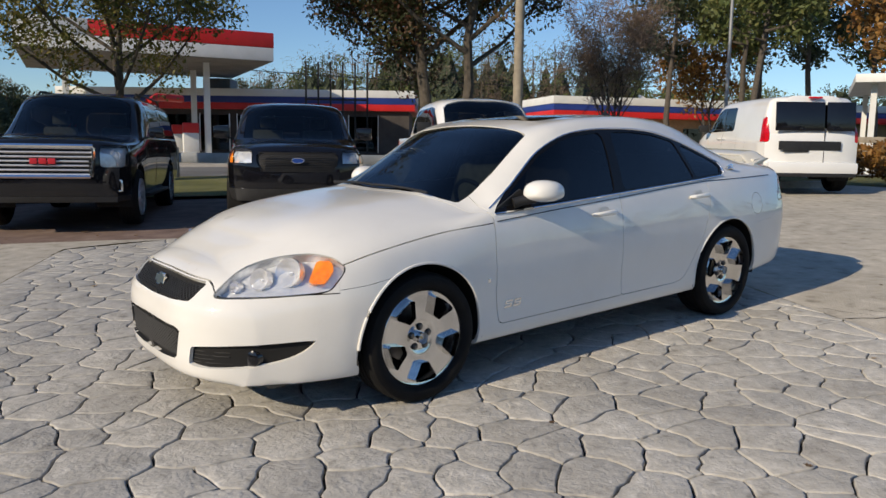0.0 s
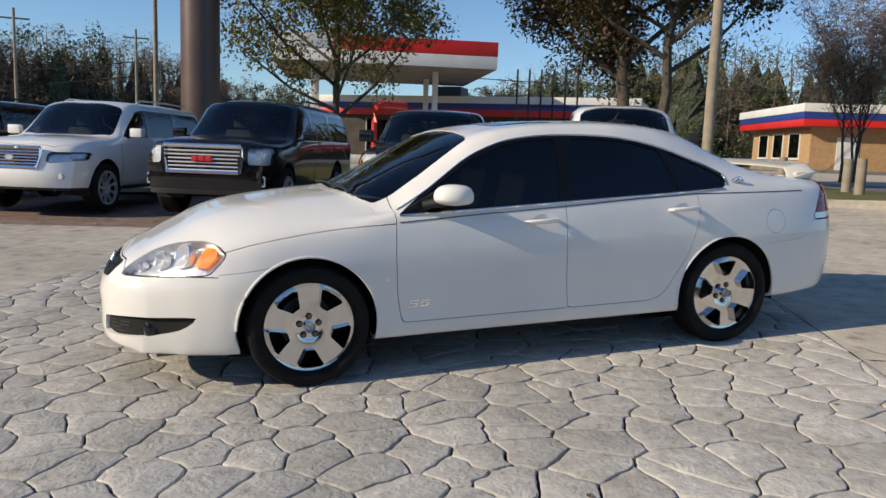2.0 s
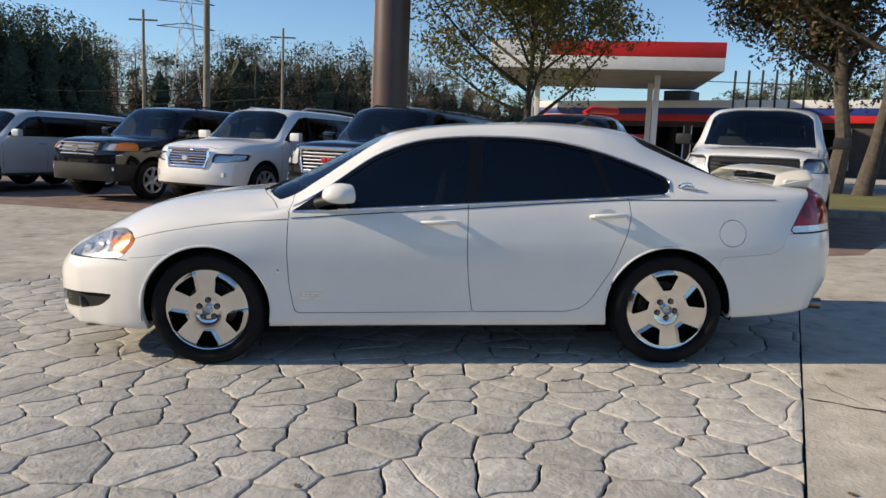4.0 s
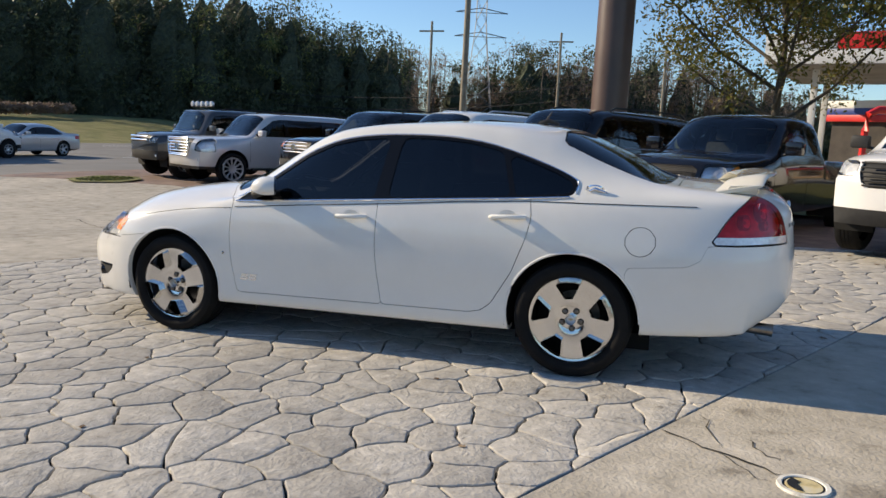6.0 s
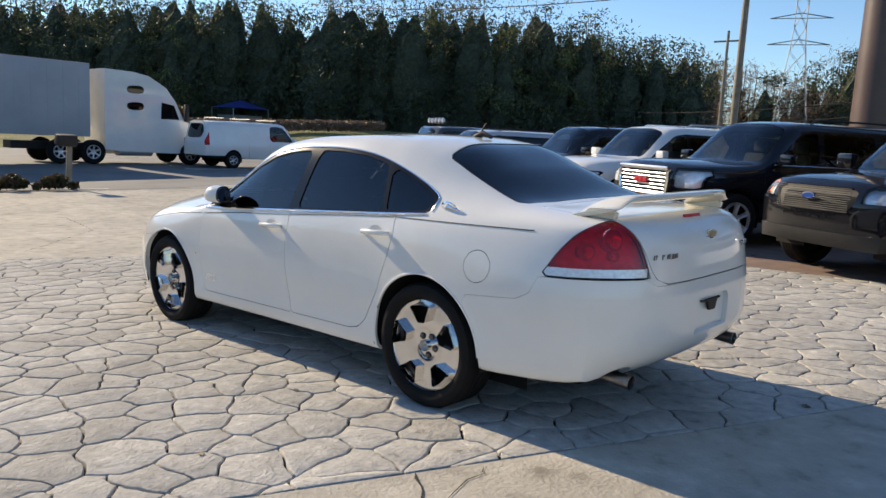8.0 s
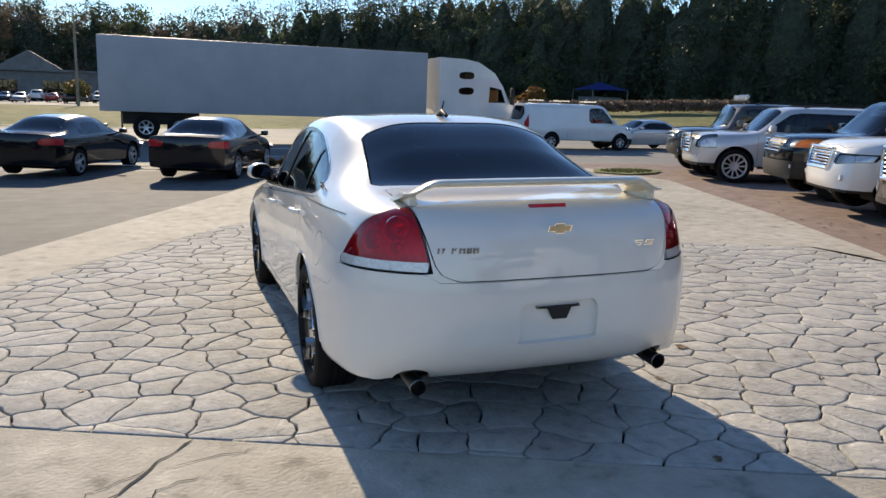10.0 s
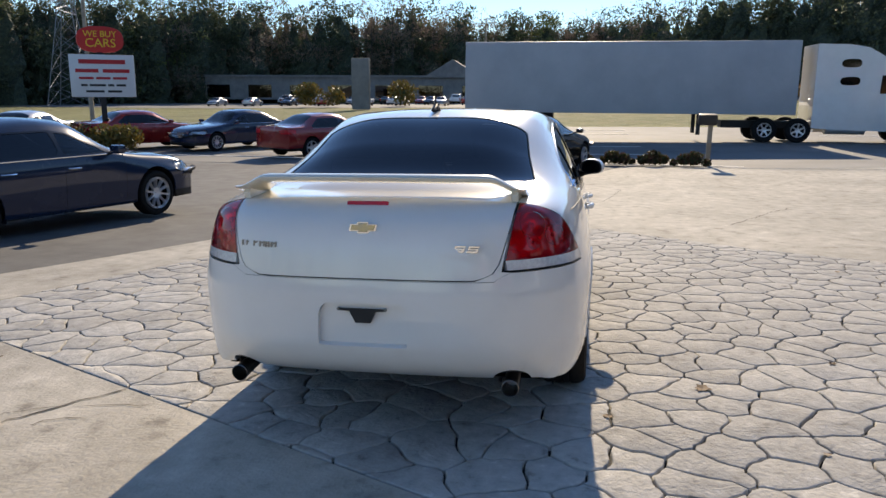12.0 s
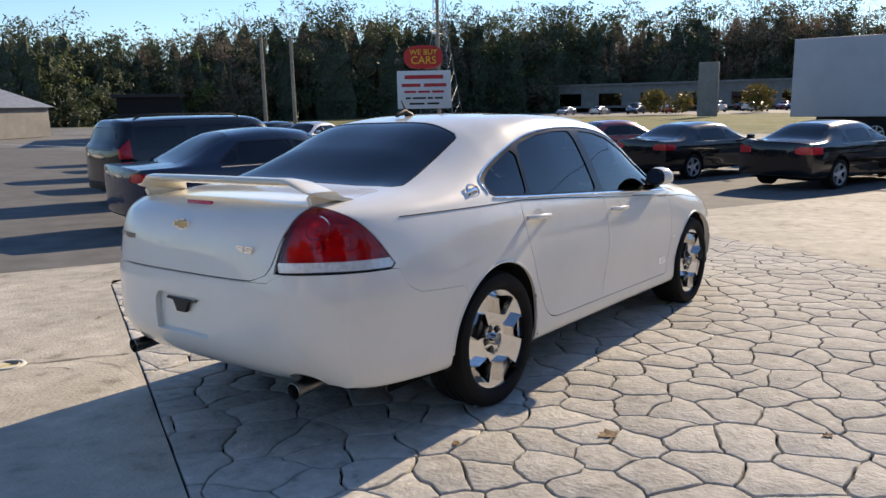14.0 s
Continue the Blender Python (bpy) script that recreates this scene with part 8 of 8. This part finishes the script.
nn = np.array((-u[1], u[0]))
s = grid(np.linspace(-40, 60, 60), np.linspace(-5, 4, 5), lambda a, b: (*(np.array((16.0, 17.5)) + u * a - nn * b), 0.0))
s.v[:, 2] = gz(s.v[:, 0], s.v[:, 1]) - 0.015
solo("side_road", Skin(s.v, [q[::-1] for q in s.p]), ROAD, "grey side road beside the fuel station", "road", kind="structure")
s = grid(np.linspace(0, 60, 30), np.linspace(0, 40, 20), lambda a, b: (*(np.array((27.0, 15.0)) + u * (a - 18) - nn * (b - 4) * 1.0), 0.0))
s.v[:, 2] = gz(s.v[:, 0], s.v[:, 1]) - 0.022
solo("station_forecourt", Skin(s.v, [q[::-1] for q in s.p]), CONCRETE, "pale concrete station forecourt", "pavement", kind="structure")
# lane lines
for x, dash in ((-17.0, 0), (-21.2, 1), (-25.2, 1), (-29.5, 0), (-30.2, 0), (-34.2, 1), (-38.2, 1), (-42.4, 0)):
    q = []
    for y in (np.arange(-120, 120, 12.0) if dash else [-150]):
        q.append(box(x - 0.06, x + 0.06, y, y + (3 if dash else 300), g1(x, 0) - 0.03, g1(x, 0) - 0.013))
    sk = join(*q)
    sk.v[:, 2] += np.array([g1(a, b) for a, b in sk.v[:, :2]]) - g1(x, 0)
    solo("lane_line", sk, LINE, "worn white painted lane line", "marking", kind="structure")


isl = [(-13.7, 9.75), (-12.9, 9.25), (-11.95, 9.75), (-12.1, 10.7), (-12.9, 11.5), (-13.9, 11.2)]
s = grid(np.linspace(-14, -11.8, 14), np.linspace(9.0, 11.6, 16), lambda x, y: (x, y, 0.0))
s = max((s.cut(inside(o)(s.v[:, 0], s.v[:, 1]))[0] for o in (isl, isl[::-1])), key=lambda q: len(q.p))
s.v[:, 2] = gz(s.v[:, 0], s.v[:, 1]) + 0.03
solo("grass_island", s, GRASS, "small island of green grass at the lot's corner", "grass", kind="structure")
shrubs("grass_tufts", "short green grass tufts on the corner island", [(-12.9 + 0.62 * math.cos(2.4 * k) * math.sqrt((k + 0.5) / 90), 10.3 + 0.75 * math.sin(2.4 * k) * math.sqrt((k + 0.5) / 90), 0.06) for k in range(90)], 0.1, PINE_SUN_TINT, 5000, 51, 0.022)


def dealer_sign():
    d = thing("dealer_sign", "dealer sign with red oval above a white letter board", "sign", m=pose(-20.0, -16.5, g1(-20, -16.5), 0, 0, 38))
    # local: faces +x; width along y
    part("post", box(-0.09, 0.09, -0.14, 0.04, 0, 4.0), TRIM, d)
    bd = part("letter_board", box(-0.12, 0.12, -1.08, 1.08, 1.95, 3.45, 0.02), WHITE_PANEL, d, "white letter board")
    for z, h, w, mat in ((3.2, 0.24, 1.55, BADGE_RED), (2.88, 0.2, 1.8, BADGE_RED), (2.62, 0.13, 1.6, BADGE_RED), (2.37, 0.12, 1.5, TRIM), (2.15, 0.12, 1.2, TRIM)):
        words = {1.55: (1.0,), 1.8: (0.42, 0.5), 1.6: (0.3, 0.3, 0.3), 1.5: (0.14, 0.36, 0.14, 0.22), 1.2: (0.5, 0.4)}[w]
        a, room = -w / 2, w * (1 - sum(words)) / max(1, len(words) - 1)
        for f in words:
            part("letter_bar", box(0.122, 0.13, a, a + w * f, z - h * 0.32, z + h * 0.32), mat, bd)
            a += w * f + room
    o = [(0.78 * math.copysign(abs(math.cos(a)) ** 0.75, math.cos(a)), 0.46 * math.copysign(abs(math.sin(a)) ** 0.75, math.sin(a))) for a in np.linspace(0, 2 * math.pi, 49)[:-1]]
    ov = part("oval", plate([(b, a) for b, a in o], -0.2, "x", 0.1, 0.02), RED_PANEL, d, "red oval panel", m=pose(0, 0, 3.98))
    for text, z, size in (("WE BUY", 4.07, 0.30), ("CARS", 3.72, 0.42)):
        cu = bpy.data.curves.new("lettering", "FONT")
        cu.body, cu.size, cu.align_x, cu.extrude = text, size, "CENTER", 0.01
        ob = new("lettering", cu)
        ob.data.materials.append(YELLOW)
        dg = bpy.context.evaluated_depsgraph_get()
        me = bpy.data.meshes.new_from_object(ob.evaluated_get(dg))
        bpy.data.objects.remove(ob)
        lo = new("lettering", me)
        lo.parent = ov
        lo.matrix_basis = pose(0.112, 0, z - 3.98, 90, 0, 90)


YELLOW = material("yellow lettering", (0.85, 0.55, 0.03), 0.5)
dealer_sign()


def far_building():
    b = thing("far_store", "long low grey store building with a gabled entrance", "building", m=pose(-150, -8, g1(-150, 0), 0, 0, 4))
    part("wall", box(-12, 0, -75, 45, 0, 4.6), GREY_WALL, b)
    part("roof", box(-12.5, 0.6, -75.5, 45.5, 4.6, 5.0), GREY_WALL, b)
    part("gable", Skin([(0.7, -24, 4.6), (0.7, -12, 4.6), (0.7, -18, 8.2), (-8, -24, 4.6), (-8, -12, 4.6), (-8, -18, 8.2)], [[0, 1, 2], [3, 5, 4], [0, 2, 5, 3], [1, 4, 5, 2], [0, 3, 4, 1]]), GREY_WALL, b, smooth=False)
    for k in range(12):
        part("shop_window", box(0.0, 0.05, -70 + 9 * k, -65 + 9 * k, 0.4, 3.0), GLASS, b)
    s = grid(np.linspace(-146, -100, 10), np.linspace(-90, 40, 20), lambda x, y: (x, y, g1(x, y) - 0.03))
    solo("store_car_park", s, ROAD, "pale asphalt car park of the far store", "pavement", kind="structure")
    for k in range(40):
        x, y = (-118, -126, -134)[k % 3], -62 + 2.2 * k + (k % 3)
        copy_thing((slv, acc, wp, slv, reds)[k % 5], pose(x, y, g1(x, y) - 0.03, 0, 0, 0 if k % 2 else 180))
    p = thing("blue_pylon_sign", "tall blue-grey store sign", "sign", m=pose(-86, -26.5, g1(-86, -26)))
    part("slab", box(-0.4, 0.4, -1.1, 1.1, 0, 6.2, 0.1), GREY_WALL, p)
    h = thing("white_house", "small white house far behind the cars", "house", m=pose(-43, 108, g1(-43, 108) + 2.4, 0, 0, 30) @ Matrix.Scale(0.45, 4))
    part("wall", box(-4, 4, -3, 3, -3, 3), WHITE_PANEL, h)
    part("roof", Skin([(-4.3, -3.3, 3), (4.3, -3.3, 3), (4.3, 3.3, 3), (-4.3, 3.3, 3), (-4.3, 0, 5), (4.3, 0, 5)], [[0, 1, 5, 4], [2, 3, 4, 5], [1, 2, 5], [3, 0, 4]]), GREY_WALL, h, smooth=False)
    part("door", box(-0.5, 0.5, -3.05, -3.0, -3, -0.5), TRIM, h)
    st = thing("roadside_stall", "blue tent and low stalls by the field", "tent", m=pose(-95, 58, g1(-95, 58)))
    part("canopy", Skin([(-3, -3, 2.4), (3, -3, 2.4), (3, 3, 2.4), (-3, 3, 2.4), (0, 0, 3.6)], [[0, 1, 4], [1, 2, 4], [2, 3, 4], [3, 0, 4]]), BLUE_PANEL, st, smooth=False)
    for x in (-2.9, 2.9):
        for y in (-2.9, 2.9):
            part("leg", box(x - 0.05, x + 0.05, y - 0.05, y + 0.05, 0, 2.4), GALV, st)
    part("counter", box(-2, 2, -2.5, 2.5, 0, 1.4), GREY_WALL, st)
    w = thing("dark_shed", "long dark shed with a flat roof behind the lot", "shed", m=pose(-27.5, -48.5, g1(-27, -48), 0, 0, 60))
    part("wall", box(-6, 6, -2, 2, 0, 2.9), DARK, w)
    part("roof", box(-6.3, 6.3, -2.3, 2.3, 2.9, 3.1), TRIM, w)
    q = thing("metal_roof_barn", "long building with a pale ribbed metal roof", "building", m=pose(-16, -62, g1(-16, -62), 0, 0, 30))
    part("wall", box(-10, 10, -5, 5, 0, 2.4), GREY_WALL, q)
    part("roof", Skin([(-10.4, -5.4, 2.4), (10.4, -5.4, 2.4), (10.4, 5.4, 2.4), (-10.4, 5.4, 2.4), (-10.4, 0, 4.2), (10.4, 0, 4.2)], [[1, 0, 4, 5], [3, 2, 5, 4], [2, 1, 5], [0, 3, 4]]), GALV, q, smooth=False)


far_building()
mb = thing("mail_box_post", "dark leaning post with a small box on the island", "post", m=pose(-17.2, 4.3, g1(-17.2, 4.3), 0, 6, 0))
part("post", box(-0.06, 0.06, -0.06, 0.06, 0, 1.3, 0.01), WOOD, mb)
part("box", box(-0.12, 0.2, -0.35, 0.15, 1.15, 1.45, 0.05), TRIM, mb)


# ---- small things on the ground ----
def dry_leaf(x, y, size, seed, mat):
    rng = np.random.default_rng(seed)
    o = [(0, -1), (0.35, -0.55), (0.75, -0.35), (0.5, 0.0), (0.62, 0.45), (0.25, 0.5), (0, 1), (-0.25, 0.5), (-0.62, 0.45), (-0.5, 0.0), (-0.75, -0.35), (-0.35, -0.55)]
    a, curl = rng.random() * 6.28, 0.25 + 0.3 * rng.random()
    v = [(0, 0, 0.004)]
    for px, py in o:
        q = (px * size * (0.8 + 0.4 * rng.random()), py * size)
        v.append((q[0] * math.cos(a) - q[1] * math.sin(a), q[0] * math.sin(a) + q[1] * math.cos(a), 0.004 + curl * size * (px * px + 0.5 * py * py) * rng.random()))
    p = [[0, i + 1, (i + 1) % 12 + 1] for i in range(12)]
    n = len(v)
    sk = Skin(v + [(b[0], b[1], b[2] + 0.0015) for b in v], [q[::-1] for q in p] + [[i + n for i in q] for q in p])
    return solo("dry_leaf", sk, mat, "curled dry brown leaf lying on the paving", "leaf", "fallen leaves", smooth=False, m=pose(x, y, g1(x, y)))


LEAF = varied(material("dry leaf", (0.16, 0.09, 0.04), 0.8), [(0.09, 0.05, 0.025), (0.22, 0.13, 0.06)], 30.0)
LEAF_PALE = varied(material("pale dry leaf", (0.4, 0.3, 0.2), 0.8), [(0.3, 0.2, 0.12), (0.5, 0.4, 0.28)], 30.0)
for k, (x, y, sz) in enumerate(((1.46, 1.5, 0.055), (1.93, 1.0, 0.03), (0.71, -1.21, 0.02), (1.15, -2.05, 0.022), (-0.6, -2.5, 0.02), (2.9, 0.62, 0.03), (2.2, 1.9, 0.02), (0.9, 2.3, 0.03), (-1.1, -1.5, 0.018),
                                (2.6, 3.1, 0.03), (-0.2, -3.3, 0.025), (1.6, -2.6, 0.02), (4.4, 1.2, 0.03), (3.4, -1.2, 0.02), (-2.4, -2.2, 0.02), (-2.0, 3.2, 0.03))):
    dry_leaf(x, y, sz, 300 + k, LEAF if k % 3 else LEAF_PALE if k else LEAF)
rng = np.random.default_rng(8)
for k in range(40):
    x = -9 + 13 * rng.random()
    y = 8.2 - 0.42 * (x + 6) + 0.2 + 1.2 * rng.random()
    dry_leaf(x, y, 0.03 + 0.03 * rng.random(), 400 + k, LEAF_PALE if k % 2 else LEAF)
LID_RING = varied(material("chipped white paint", (0.7, 0.68, 0.6), 0.7), [(0.35, 0.32, 0.26), (0.72, 0.70, 0.63), (0.78, 0.76, 0.7)], 22.0)
LID = varied(material("yellowed lid paint", (0.5, 0.42, 0.2), 0.7), [(0.3, 0.24, 0.13), (0.62, 0.52, 0.28), (0.6, 0.58, 0.5)], 16.0)
mh = thing("cleanout_lid", "small cream-painted steel cleanout lid in a pale ring, half rusted black", "manhole", m=pose(2.56, -1.91, g1(2.56, -1.91)) @ LEAN @ Matrix.Scale(1.25, 4))
part("ring", lathe([(0.064, 0.002), (0.067, 0.006), (0.080, 0.006), (0.085, -0.01)], 32, "z"), LID_RING, mh, "chipped white ring")
part("gap", lathe([(0.056, 0.001), (0.0645, 0.001)], 28, "z"), TRIM, mh)
part("lid", lathe([(0.0, 0.004), (0.056, 0.0035), (0.058, -0.01)], 28, "z"), LID, mh, "pale yellow painted lid")
part("rust_patch", plate([(0.05 * math.cos(a), 0.05 * math.sin(a)) for a in np.linspace(2.2, 4.6, 12)] + [(-0.012, -0.022), (-0.02, 0.0), (-0.008, 0.02)], 0.0015, "z", 0.0052), TRIM, mh)


def crack(pts, width, seed):
    """A thin ragged crack, a shallow dark groove filler a hair above the slab."""
    rng = np.random.default_rng(seed)
    path = []
    for (x0, y0), (x1, y1) in zip(pts, pts[1:]):
        n = max(2, int(math.hypot(x1 - x0, y1 - y0) / 0.07))
        for k in range(n):
            path.append((x0 + (x1 - x0) * k / n + rng.normal(0, 0.012), y0 + (y1 - y0) * k / n + rng.normal(0, 0.012)))
    path.append(pts[-1])
    v, p = [], []
    for i, (x, y) in enumerate(path):
        a, b = path[max(0, i - 1)], path[min(len(path) - 1, i + 1)]
        d = np.array((b[0] - a[0], b[1] - a[1]))
        d = d / max(1e-6, np.linalg.norm(d))
        wd = width * (0.4 + 0.9 * rng.random()) * (0.15 if i in (0, len(path) - 1) else 1)
        for s in (-1, 1):
            q = (x - s * d[1] * wd, y + s * d[0] * wd)
            v.append((q[0], q[1], g1(*q) + 0.0015))
    p = [[2 * i, 2 * i + 1, 2 * i + 3, 2 * i + 2] for i in range(len(path) - 1)]
    sk = Skin(v, p)
    if sk.normals()[:, 2].mean() < 0:
        sk = Skin(v, [q[::-1] for q in p])
    return solo("crack", sk, MORTAR, "ragged dark crack in the concrete slab", "crack", kind="structure")


crack([(2.49, -1.84), (2.41, -1.79), (2.30, -1.72), (2.17, -1.65), (2.08, -1.57), (1.97, -1.50)], 0.006, 1)
crack([(2.44, -1.90), (2.33, -1.85), (2.28, -1.74), (2.22, -1.68)], 0.0025, 2)
crack([(2.23, -1.60), (2.20, -1.45), (2.20, -1.33), (2.14, -1.24)], 0.0028, 3)
crack([(2.49, -1.69), (2.45, -1.65), (2.40, -1.57), (2.36, -1.48)], 0.0028, 4)
crack([(1.0, -4.1), (0.2, -4.6)], 0.004, 5)
crack([(-7.5, 4.13), (-6.98, 3.77), (-6.04, 3.27), (-5.16, 2.79)], 0.006, 6)
crack([(-7.62, 3.52), (-7.06, 3.98), (-6.82, 4.50), (-6.72, 5.02)], 0.004, 7)
crack([(-8.67, 4.54), (-8.24, 5.26), (-7.93, 5.96), (-7.44, 6.54)], 0.004, 8)
crack([(-6.2, -0.4), (-8.0, 1.2), (-10.2, 1.6)], 0.005, 9)

paving()
